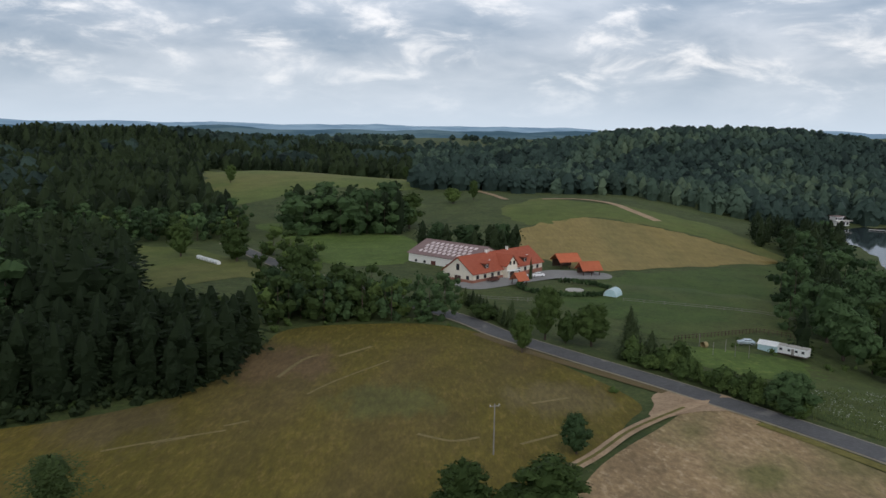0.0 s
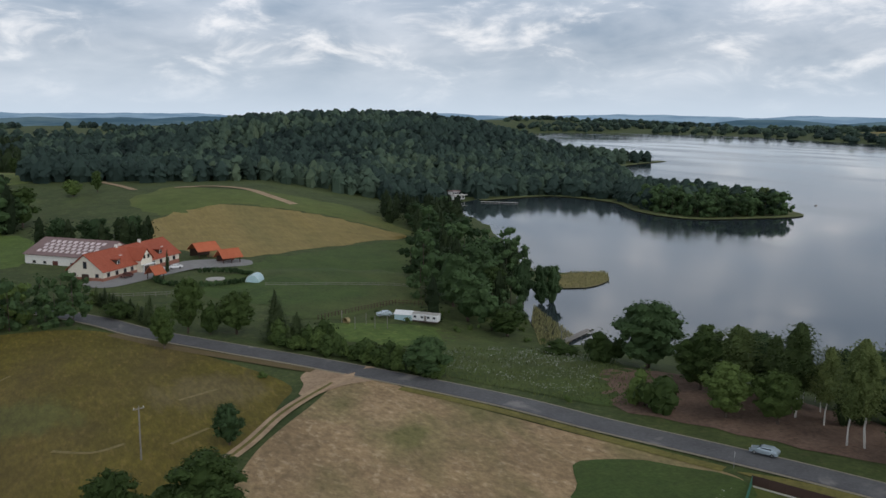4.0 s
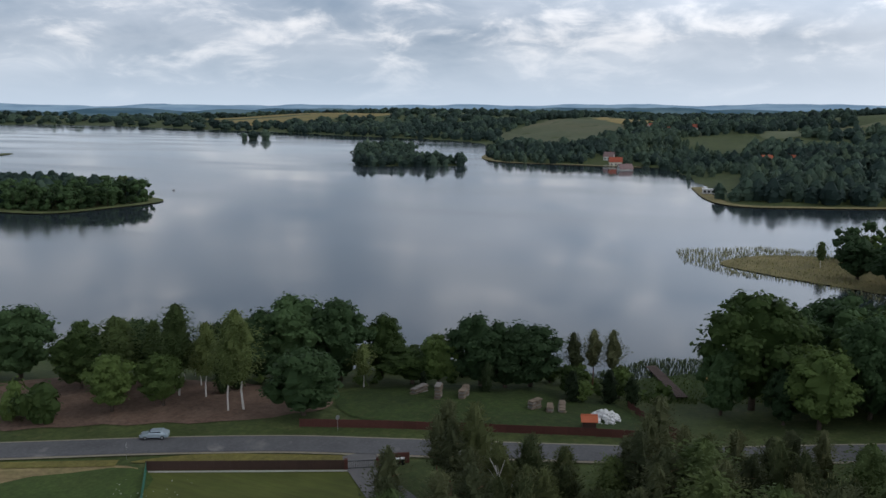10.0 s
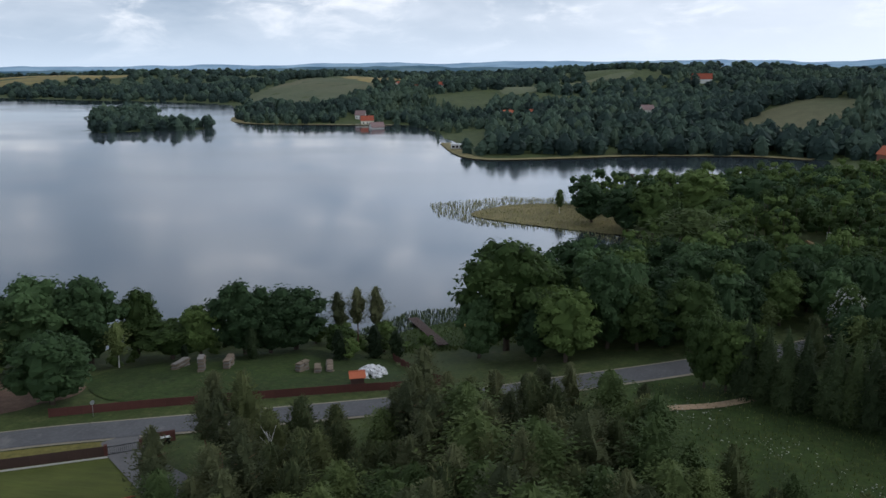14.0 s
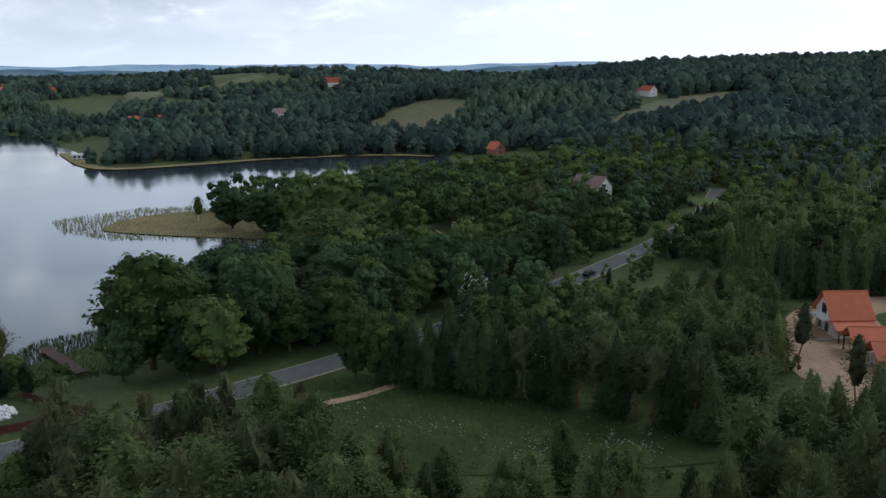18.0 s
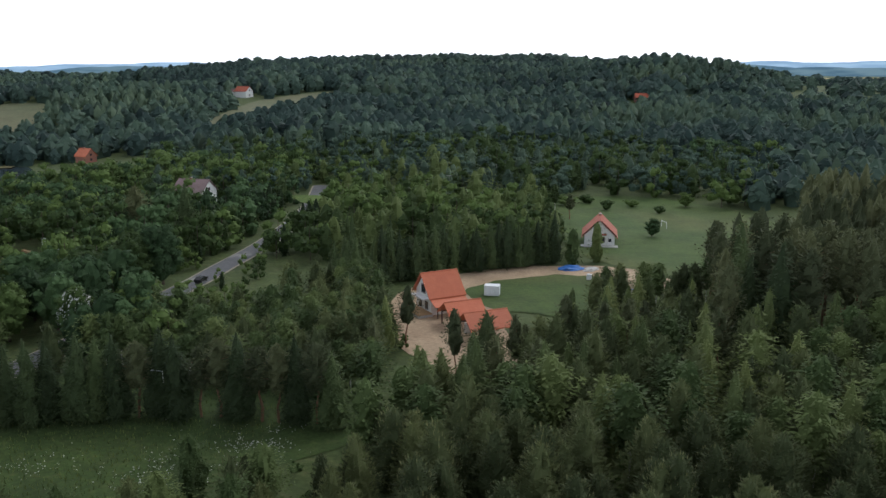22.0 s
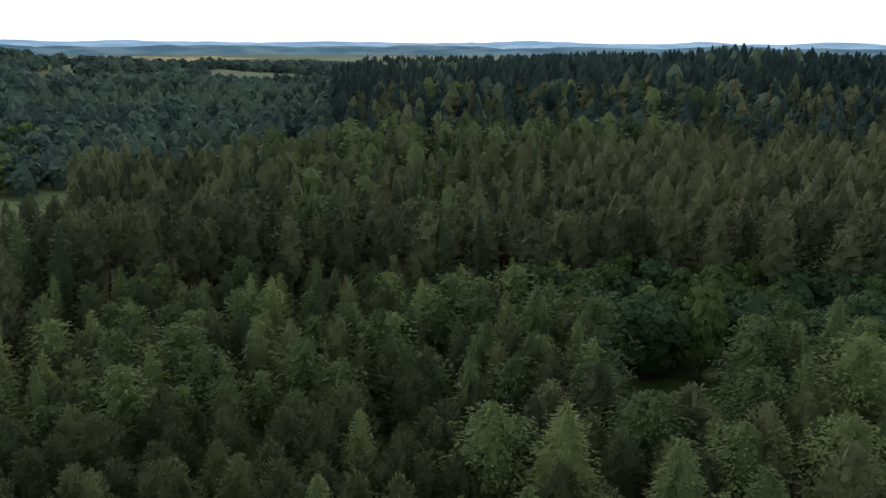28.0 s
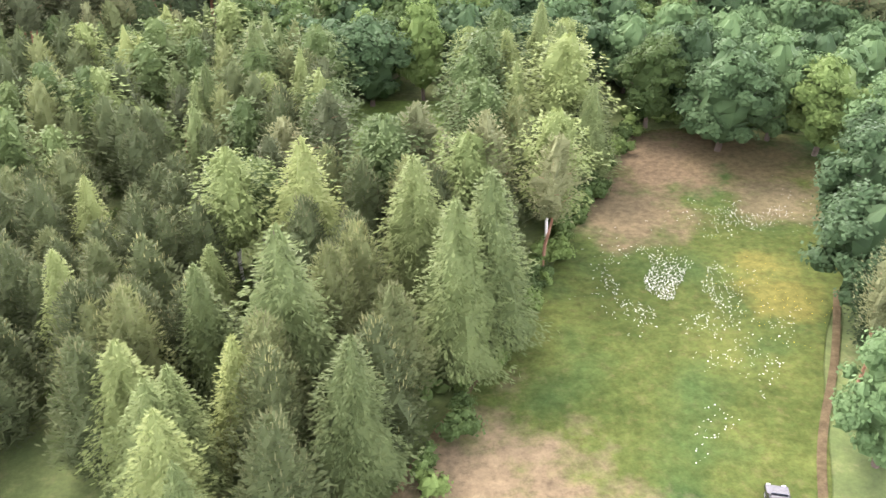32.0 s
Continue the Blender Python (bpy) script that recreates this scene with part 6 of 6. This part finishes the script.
for x in (-4, -1.3, 1.4, 4):
    window(hb, x, -2.12, 1.2, 1.8, 1.5)
    window(hb, x, 2.12, 1.2, 1.8, 1.5)
bh = spot("boat_house", 252, 548, 20, "white lakeside boathouse with terrace", "boathouse", z=0.6)
part("ground_floor", box_bm(11, 7, 3.2, (0, 0, 0)), M_WHITE, bh)
part("upper_floor", box_bm(7, 5, 2.6, (-1, 0.5, 3.2)), M_WHITE, bh)
part("terrace", box_bm(13, 9, 0.4, (0.5, -0.5, 3.0)), M_CONCRETE, bh)
part("flat_roof", box_bm(8, 6, 0.3, (-1, 0.5, 5.8)), M_GREYROOF, bh)
for x in (-4, -1.3, 1.3, 4):
    window(bh, x, -3.52, 0.6, 1.6, 1.8)
    window(bh, x * 0.7 - 1, -2.02, 3.8, 1.3, 1.4)
boat = spot("boat", 463, 427, 30, "small dark rowing boat on the lake", "boat", z=0.0)
bm = box_bm(4.0, 1.4, 0.55, (0, 0, -0.12))
for v in bm.verts:
    if abs(v.co.x) > 1.9:
        v.co.y *= 0.45
part("hull", bm, M_DARKWOOD, boat)
part("thwart", box_bm(0.3, 1.2, 0.1, (0.4, 0, 0.42)), M_WOOD, boat)
raft = spot("raft", 455, -24, 80, "low wooden fishing raft by the far reeds", "raft", z=0.0)
part("deck", box_bm(10, 3.2, 0.4, (0, 0, 0)), M_GREYWOOD, raft)
part("cabin", box_bm(3, 2, 1.8, (-2, 0, 0.4)), M_DARKWOOD, raft)

# -- the fenced lawn by the road --
bf = rail_fence([(92, 93), (98.7, 79.5), (105.3, 66)], "dark brown board fence on a pale kerb", 1.5, 2.4, M_DARKWOOD, 2, "board_fence", "", 1.5, 0.16)
kerb = part("kerb", box_bm(30.6, 0.5, 0.4, (98.2, 79.2, 4.95), -63.8), M_CONCRETE)
tagged(kerb, "pale concrete kerb below the board fence", "kerb", kind="structure")
rail_fence([(92, 93), (78, 81), (64, 69)], "green wire mesh fence beside the lawn", 1.5, 2.5, M_GREENWIRE, 6, "mesh_fence", "", 0, 0.08)
gate = spot("drive_gate", 105.3, 66, -58, "dark sliding gate across the driveway", "gate")
part("rail", box_bm(4.4, 0.1, 0.12, (2.4, 0, 0.2)), M_BLACK, gate)
part("top_rail", box_bm(4.4, 0.1, 0.12, (2.4, 0, 1.35)), M_BLACK, gate)
for i in range(16):
    part("bar", box_bm(0.05, 0.05, 1.2, (0.3 + i * 0.28, 0, 0.2)), M_BLACK, gate)
for x in (0.0, 4.8):
    part("pillar", box_bm(0.5, 0.5, 1.9, (x, 0, -0.1)), M_REDWOOD, gate)
bins = spot("bin_shelter", 110, 60.5, -58, "dark red bin shelter with two bins by the gate", "bin shelter")
part("screen", box_bm(2.6, 0.15, 1.7, (1.3, 0.6, 0)), M_REDWOOD, bins)
part("screen", box_bm(0.15, 1.2, 1.7, (0, 0, 0)), M_REDWOOD, bins)
for x in (0.7, 1.5):
    b = part("bin", box_bm(0.6, 0.6, 1.0, (x, 0, 0), 0, 0.04), M_BLACK, bins)
    part("lid", box_bm(0.64, 0.64, 0.08, (x, 0, 1.0)), M_WHITE, b)
villa = spot("family_house", 68.4, 58.6, -52.3, "house with red tiled roof, solar panels and a chimney", "house", z=5.0)
walls(villa, 16, 11, 3.5, 7.0, M_WHITEWALL)
roof(villa, 16, 11, 3.5, 7.0, M_REDROOF, 0.5, 0.2, 18)
chimney(villa, 10.2, 5.2, 6.2, 1.5, M_BRICKBAND)
for k in range(2):
    p = part("solar_panel", box_bm(1.25, 2.3, 0.08, (0, 0, 0.04)), M_PANEL, villa)
    p.matrix_basis = Matrix.Translation((13.0 + k * 1.35, 3.7, 3.5 + 3.7 * 0.636 + 0.3)) @ Matrix.Rotation(math.atan(0.636), 4, "X")
    part("panel_frame", box_bm(1.34, 2.4, 0.05, (0, 0, 0.0)), M_WHITE, p)
part("vent_pipe", pipe_bm((6.5, 4.9, 5.6), (6.5, 4.9, 7.6), 0.14), M_METAL, villa)
for x in (3, 8, 13):
    window(villa, x, -0.03, 1.0, 1.4, 1.4, "x", M_WHITE)
    window(villa, x, 11.03, 1.0, 1.4, 1.4, "x", M_WHITE)
window(villa, 16.02, 5.5, 1.0, 1.4, 1.4, "y", M_WHITE)
lamp_bowl = part("garden_bowl", pipe_bm((84, 76, 5.0), (84, 76, 5.45), 0.3, 12, 0.55), M_WHITE)
tagged(lamp_bowl, "round white garden bowl on the lawn", "bowl")

# -- signs and cars on the road --
sx, sy = polar(43.5, 136.5)
sign = spot("speed_sign", sx, sy, -136, "round white road sign on a grey post", "road sign")
part("post", pipe_bm((0, 0, -0.3), (0, 0, 2.5), 0.04, 8), M_METAL, sign)
plate = part("plate", pipe_bm((0, 0.05, 2.3), (0, 0.08, 2.3), 0.45, 24), M_WHITE, sign)
for x in (-0.13, 0.13):
    part("bar_mark", box_bm(0.14, 0.02, 0.34, (x, 0.09, 2.13)), M_BLACK, plate)
sx, sy = polar(57.4, 140.5)
back = spot("road_sign", sx, sy, -30, "small grey road sign seen from behind", "road sign")
part("post", pipe_bm((0, 0, -0.3), (0, 0, 2.6), 0.04, 8), M_METAL, back)
part("plate", pipe_bm((0, -0.05, 2.4), (0, -0.02, 2.4), 0.4, 20), M_METAL, back)
car(102.0, 100.8, -60, M_SILVER, "silver-blue estate car driving on the road", 4.5, "road cars")
car(201, -92, 128, M_BLACK, "dark car on the road between trees", 4.4, "road cars")
car(228, -126, 136, M_BLACK, "dark car further along the road", 4.4, "road cars")
car(-38.8, -38.6, 62, M_BLACK, "black car parked at the clearing", 4.6, "parked cars")

# -- waterside plot with woodpiles --
rail_fence([(117, 82.5), (122.8, 68.5), (129.6, 49.5), (136.4, 30.5), (140, 22)], "red-brown board fence along the road", 1.5, 2.5, M_REDWOOD, 2, "board_fence", "", 1.4, 0.14)
rail_fence([(140, 22), (150, 30), (160, 36)], "red-brown board fence down to the lake", 1.4, 2.5, M_REDWOOD, 2, "board_fence", "", 1.3, 0.14)
for x, y, n, tiers in ((144, 73, 3, 7), (142, 68, 2, 13), (145, 64, 3, 9), (145, 49.5, 2, 9), (145.5, 47, 2, 6), (148, 45.5, 4, 5)):
    st = spot("pallet_stack", x, y, rng.uniform(-20, 20), "stack of grey pallets and boards on the lawn", "pallet stack", "pallet stacks")
    for k in range(tiers):
        for j in range(n):
            part("board", box_bm(1.3, 1.1, 0.13, (j * 1.45 - n * 0.6 + rng.normal(0, 0.08), rng.normal(0, 0.1), k * 0.22), rng.normal(0, 5)), M_PALLET if k % 3 else M_GREYWOOD, st)
shed = spot("garden_shed", 137.5, 38.5, -70, "small dark shed with red metal roof", "shed")
walls(shed, 2.3, 2.0, 1.5, 2.2, M_DARKWOOD)
roof(shed, 2.3, 2.0, 1.5, 2.2, M_ORANGEROOF, 0.3, 0.08)
pile = spot("rubble_pile", 146, 37, 0, "heap of white broken concrete pieces", "rubble pile")
cube_me = None
for i in range(150):
    r, a = 3.6 * math.sqrt(rng.uniform(0, 1)), rng.uniform(0, 6.28)
    z = max(0, 1.5 * (1 - (r / 3.6) ** 1.5)) * rng.uniform(0.5, 1)
    if cube_me is None:
        cube_me = part("rubble", box_bm(0.7, 0.5, 0.35, (0, 0, 0), 0, 0.05), M_WHITE, pile).data
        continue
    o = new("rubble", cube_me)
    o.parent = pile
    s = rng.uniform(0.5, 1.3)
    o.matrix_basis = Matrix.LocRotScale((r * math.cos(a), r * math.sin(a) * 0.8, z), Euler(rng.uniform(-0.6, 0.6, 3) + np.array([0, 0, a])), (s, s, s))

# -- the new house among the pines --
nh = spot("timber_house", 140.0, -117.0, -104, "new white house with steep orange roof and timber terrace", "house", z=5.4)
walls(nh, 7.6, 7.5, 4.6, 8.6, M_WHITEWALL)
roof(nh, 7.6, 7.5, 4.6, 8.6, M_ORANGEROOF, 0.8)
vr = part("veranda_roof", box_bm(8.6, 3.6, 0.16, (3.8, 0, 0)), M_ORANGEROOF, nh)
vr.matrix_basis = Matrix.Translation((0, -1.6, 3.2)) @ Matrix.Rotation(radians(22), 4, "X")
for x in (0.2, 3.8, 7.4):
    part("veranda_post", box_bm(0.2, 0.2, 2.7, (x, -2.9, 0)), M_DARKWOOD, nh)
part("terrace", box_bm(3.4, 9, 0.8, (-1.8, 3.5, -0.2)), M_CONCRETE, nh)
part("terrace_deck", box_bm(3.5, 9.1, 0.08, (-1.8, 3.5, 0.6)), M_WOOD, nh)
for i in range(7):
    part("terrace_post", box_bm(0.12, 0.12, 1.0, (-3.4, -0.8 + i * 1.45, 0.62)), M_WOOD, nh)
for z in (1.2, 1.7):
    part("terrace_rail", box_bm(0.08, 8.9, 0.1, (-3.4, 3.5, z)), M_WOOD, nh)
part("balcony", box_bm(1.6, 6.0, 0.3, (-0.8, 3.75, 3.4)), M_WHITE, nh)
window(nh, -0.03, 2.2, 0.9, 1.4, 1.8, "y")
window(nh, -0.03, 5.4, 0.9, 1.4, 1.8, "y")
window(nh, -0.03, 3.75, 4.3, 2.0, 2.0, "y")
for x, y, L, W, e in ((128.5, -113.0, 7.4, 6.0, 2.9), (119.5, -110.5, 8.6, 6.5, 3.0)):
    cp = spot("carport", x, y, -108, "open timber carport with orange roof", "carport", "carports", z=5.4)
    roof(cp, L, W, e, e + 2.3, M_ORANGEROOF, 0.6)
    for px in (0.2, L / 2, L - 0.2):
        for py in (0.2, W - 0.2):
            part("post", box_bm(0.22, 0.22, e + 0.2, (px, py, -0.2)), M_DARKWOOD, cp)
    for py in (0.2, W - 0.2):
        part("beam", box_bm(L, 0.2, 0.25, (L / 2, py, e - 0.25)), M_DARKWOOD, cp)
part("stone_wall", box_bm(7, 0.4, 2.4, (5, 7.2, -0.2)), M_WHITEWALL, cp)
cont = spot("container", 143.5, -139, -140, "white site container on the sandy yard", "container")
part("body", box_bm(3.6, 2.5, 2.6, (0, 0, 0), 0, 0.06), M_WHITE, cont)
for i in range(7):
    part("rib", box_bm(0.08, 2.56, 2.3, (-1.6 + i * 0.52, 0, 0.15)), M_WHITE, cont)
part("door", box_bm(0.06, 1.0, 2.0, (-1.82, 0.3, 0.2)), M_CONCRETE, cont)
for x, y, s, mat, text in ((148, -173, 3.6, M_BLUE, "crumpled blue tarpaulin over building materials"), (122, -168, 2.6, M_BLUE, "blue tarpaulin heap at the yard's edge"), (144, -176, 2.6, M_CONCRETE, "grey covered heap of building materials"), (133, -128, 2.0, M_WHITE, "heap of white bags on the grass"), (124, -166, 1.6, M_CONCRETE, "grey heap of stones")):
    bm = bmesh.new()
    bmesh.ops.create_icosphere(bm, subdivisions=3, radius=1.0)
    for v in bm.verts:
        v.co += v.co * noise.noise(v.co * 2.3 + Vector((x, y, 0))) * 0.45
        v.co = Vector((v.co.x * s, v.co.y * s * 0.6, max(v.co.z, -0.1) * s * 0.3))
    hp_ = spot("covered_heap", x, y, rng.uniform(0, 90), text, "heap", "heaps")
    part("cover", bm, mat, hp_)
    part("board", box_bm(s * 1.2, 0.3, 0.12, (0, s * 0.7, 0.02), 12), M_WOOD, hp_)
tank = spot("water_tank", 137.5, -167.5, 20, "white plastic tank in the yard", "tank")
part("cage", box_bm(1.1, 1.1, 1.5, (0, 0, 0.1), 0, 0.1), M_WHITE, tank)
part("pallet", box_bm(1.3, 1.3, 0.14, (0, 0, 0)), M_WOOD, tank)
wh = spot("white_house", 159, -205, -51, "white bungalow with red roof and dark gable trim", "house", z=5.6)
walls(wh, 13, 9, 3.2, 7.6, M_WHITEWALL)
roof(wh, 13, 9, 3.2, 7.6, M_REDROOF, 0.9)
chimney(wh, 8, 4.5, 6.8, 1.6)
bay = part("bay_roof", box_bm(2.0, 3.6, 0.3, (-0.6, 4.2, 3.4)), M_REDROOF, wh)
window(wh, -0.05, 4.2, 1.0, 2.6, 1.6, "y")
window(wh, -0.05, 1.4, 1.2, 0.9, 1.0, "y")
window(wh, 6, -0.05, 1.2, 1.4, 1.2)
part("terrace", box_bm(3, 11, 0.35, (-1.6, 4.5, -0.1)), M_CONCRETE, wh)
for s in (-1, 1):
    b = part("bargeboard", box_bm(0.12, 6.5, 0.3, (-0.95, 0, 0)), M_DARKWOOD, wh)
    b.matrix_basis = Matrix.Translation((0, 4.5 + s * 2.7, 5.2)) @ Matrix.Rotation(radians(-s * 44), 4, "X")
goal = spot("football_goal", 166, -240, -35, "white metal football goal on the lawn", "goal")
for x in (-2.4, 2.4):
    part("upright", pipe_bm((x, 0, -0.2), (x, 0, 2.2), 0.07, 6), M_WHITE, goal)
part("crossbar", pipe_bm((-2.4, 0, 2.2), (2.4, 0, 2.2), 0.07, 6), M_WHITE, goal)


# -- houses further off --
def far_house(x, y, ang, L, W, eave, ridge, wall, roof_m, label, group="village houses", z=None):
    h = spot("house", x, y, ang, label, "house", group, z=z)
    walls(h, L, W, eave, ridge, wall)
    roof(h, L, W, eave, ridge, roof_m, 0.6)
    for i in range(3):
        window(h, L * (i + 0.5) / 3, -0.05, 1.1, 1.3, 1.4)
    window(h, -0.05, W / 2, 1.1, 1.3, 1.4, "y")
    window(h, -0.05, W / 2, eave, 1.2, 1.3, "y")
    chimney(h, L * 0.6, W / 2, ridge - 0.6)
    return h


far_house(313, -152, 30, 13, 10, 5.0, 9.0, M_WHITEWALL, M_GREYROOF, "white house with grey roof among trees", "roadside houses")
far_house(527, -180, 20, 9, 8, 4, 8, M_BRICKBAND, M_ORANGEROOF, "orange house among trees above the bay")
far_house(740, -402, 20, 14, 10, 5.5, 9.5, M_WHITEWALL, M_REDROOF, "white house with red roof on the hill")
far_house(752, -392, 20, 9, 8, 3.5, 7, M_WHITEWALL, M_GREYROOF, "small grey-roofed outbuilding on the hill")
v = far_house(1420, -200, 80, 30, 16, 7, 15, M_WHITEWALL, M_REDROOF, "large white villa with two gables on the hill")
for y in (3, 11):
    part("gable_wing", box_bm(7, 6, 11, (24 if y > 5 else 6, -2, 0)), M_WHITEWALL, v)
for az, d, L, rm, wm, text in HOMES:
    x, y = polar(az, d)
    far_house(x, y, rng.uniform(-40, 40) - az, L, L * 0.7, 4.5, 8.5, wm, rm, text)
lum = spot("timber_yard", 257, -64, 20, "stacks of fresh timber on a clearing", "timber stacks")
for k in range(7):
    for j in range(3):
        part("timber", box_bm(5.5, 1.0, 0.35, (rng.normal(0, 4), k * 2.2 - 7, j * 0.4), rng.normal(0, 8)), M_WOOD, lum)
tr = spot("site_trailer", 268, -77, 20, "white flat-roofed site trailer", "trailer")
part("body", box_bm(8, 3, 2.6, (0, 0, 0.3)), M_WHITE, tr)
part("roof", box_bm(8.3, 3.3, 0.15, (0, 0, 2.9)), M_CONCRETE, tr)


# ---- small growth: reeds, flowers, tufts ----
def strewn(poly, n, seed_gap=0.0):
    o = np.array(poly, float)
    lo, hi = o.min(0), o.max(0)
    p = rng.uniform(lo, hi, (n * 4, 2))
    p = p[inside(o, p)][:n]
    return p


def blades(name, label, polys, counts, h, w, mat, floor=0.0):
    """Upright blades, each a narrow bent leaf."""
    qs = []
    for poly, n in zip(polys, counts):
        p = strewn(poly, n)
        z = np.maximum(heights(p)[0], floor)
        a = rng.uniform(0, 6.28, len(p))
        hh = rng.uniform(*h, len(p))
        d = np.stack([np.cos(a), np.sin(a)], -1) * w
        lean = rng.normal(0, 0.18, (len(p), 2)) * hh[:, None]
        b = np.column_stack([p, z - 0.1])
        t = np.column_stack([p + lean, z + hh])
        dd = np.column_stack([d, np.zeros(len(p))])
        qs.append(np.stack([b - dd, b + dd, t + dd * 0.3, t - dd * 0.3], 1))
    q = np.vstack(qs)
    ob = new(name, quad_mesh(name, q, mat, rng.uniform(0, 1, len(q))))
    return tagged(ob, label, "reeds" if "reed" in name else "plants", kind="stuff")


blades("reed_blades", "reeds standing in the shallow water", [[polar(80.3, 336), polar(82.5, 368), polar(88, 382), polar(92, 365), polar(90, 300), polar(84, 318)], [(148, 258), (160, 270), (178, 278), (190, 273), (180, 257), (165, 250)], [(361, 64), (384, 32), (380, 8), (325, -14), (297, -24), (284, -16), (312, 12), (314, 38), (340, 58)], [(112, 190), (122, 212), (134, 232), (126, 196), (118, 186)]], [1400, 2500, 4200, 1500], (0.5, 1.1), 0.12, L_REED)
blades("green_reed_blades", "tall green reeds round the jetties", [[(178, 10), (166, 36), (182, 50), (200, 40), (206, 26), (190, 8)]], [5000], (0.35, 0.75), 0.12, L_BIRCH)


def flowers(name, label, polys, counts, mat, size, h):
    qs = []
    for poly, n in zip(polys, counts):
        o = np.array(poly, float)
        p = strewn(poly, n) if np.ptp(o, 0).max() > 22 else o.mean(0) + rng.normal(0, 0.27, (n, 2)) * np.ptp(o, 0)
        k = np.array([noise.noise(Vector((a * 0.22, b * 0.22, 5))) for a, b in p])
        p = p[k > -0.12]
        z = heights(p)[0]
        c = np.column_stack([p, z + rng.uniform(*h, len(p))])
        qs.append(leaves(c, np.tile([0, 0, 1.0], (len(c), 1)), size, 0.35, 1.0))
    q = np.vstack(qs)
    return tagged(new(name, quad_mesh(name, q, mat, rng.uniform(0, 1, len(q)))), label, "flowers", kind="stuff")


CLUMP = [(-42, -66), (-40, -72), (-46, -77), (-52, -73), (-51, -66), (-46, -63)]
flowers("cow_parsley", "white cow parsley in the clearing", [CLUMP, [(-56, -78), (-60, -84), (-72, -86), (-66, -78)], [(-34, -44), (-48, -52), (-58, -62), (-44, -58)]], [2600, 500, 260], L_UMBEL, 0.13, (0.4, 0.9))
flowers("meadow_cow_parsley", "drifts of white cow parsley in the meadows", [[(70, 168), (84, 180), (106, 180), (112, 168), (98, 140), (90, 138)], [(126, -4), (140, -14), (136, -26), (124, -14)], [(100, -32), (114, -36), (112, -52), (98, -48)], [(104, -52), (112, -52), (110, -62), (102, -60)], [(118, -20), (126, -24), (122, -34), (116, -30)], [(80, 92), (90, 92), (88, 80), (78, 84)]],
        [2600, 260, 420, 340, 120, 50], L_UMBEL, 0.22, (0.4, 0.9))
flowers("yellow_flowers", "yellow flowers in the clearing", [[(-50, -60), (-58, -74), (-64, -72), (-60, -60), (-52, -54)]], [220], L_YELLOW, 0.07, (0.2, 0.4))
blades("grass_tufts", "tufts of tall grass in the meadows", [[(66, 168), (84, 180), (108, 184), (120, 172), (100, 126), (84, 140)], [(100, -10), (144, -12), (150, -50), (110, -72)]], [4000, 4000], (0.3, 0.7), 0.1, L_LARCH)


# -- a leaning birch without leaves --
bare = spot("bare_birch", 99, 37, 0, "leaning dead birch with bare white branches", "birch")
part("trunk", pipe_bm((0, 0, -0.4), (-1.6, 1.6, 9.0), 0.16, 7, 0.07), M_BIRCHBARK, bare)
for z, dx, dy, dz in ((3.5, 1.2, -0.8, 3.0), (4.5, -1.6, 0.4, 2.6), (5.5, 0.9, 0.9, 2.8), (6.3, -1.2, 1.2, 2.4), (7.2, 0.8, -0.6, 2.3), (7.9, -0.7, 0.8, 2.2)):
    k = z / 9.0
    part("branch", pipe_bm((-1.6 * k, 1.6 * k, z), (-1.6 * k + dx, 1.6 * k + dy, z + dz), 0.06, 5, 0.02), M_BIRCHBARK, bare)
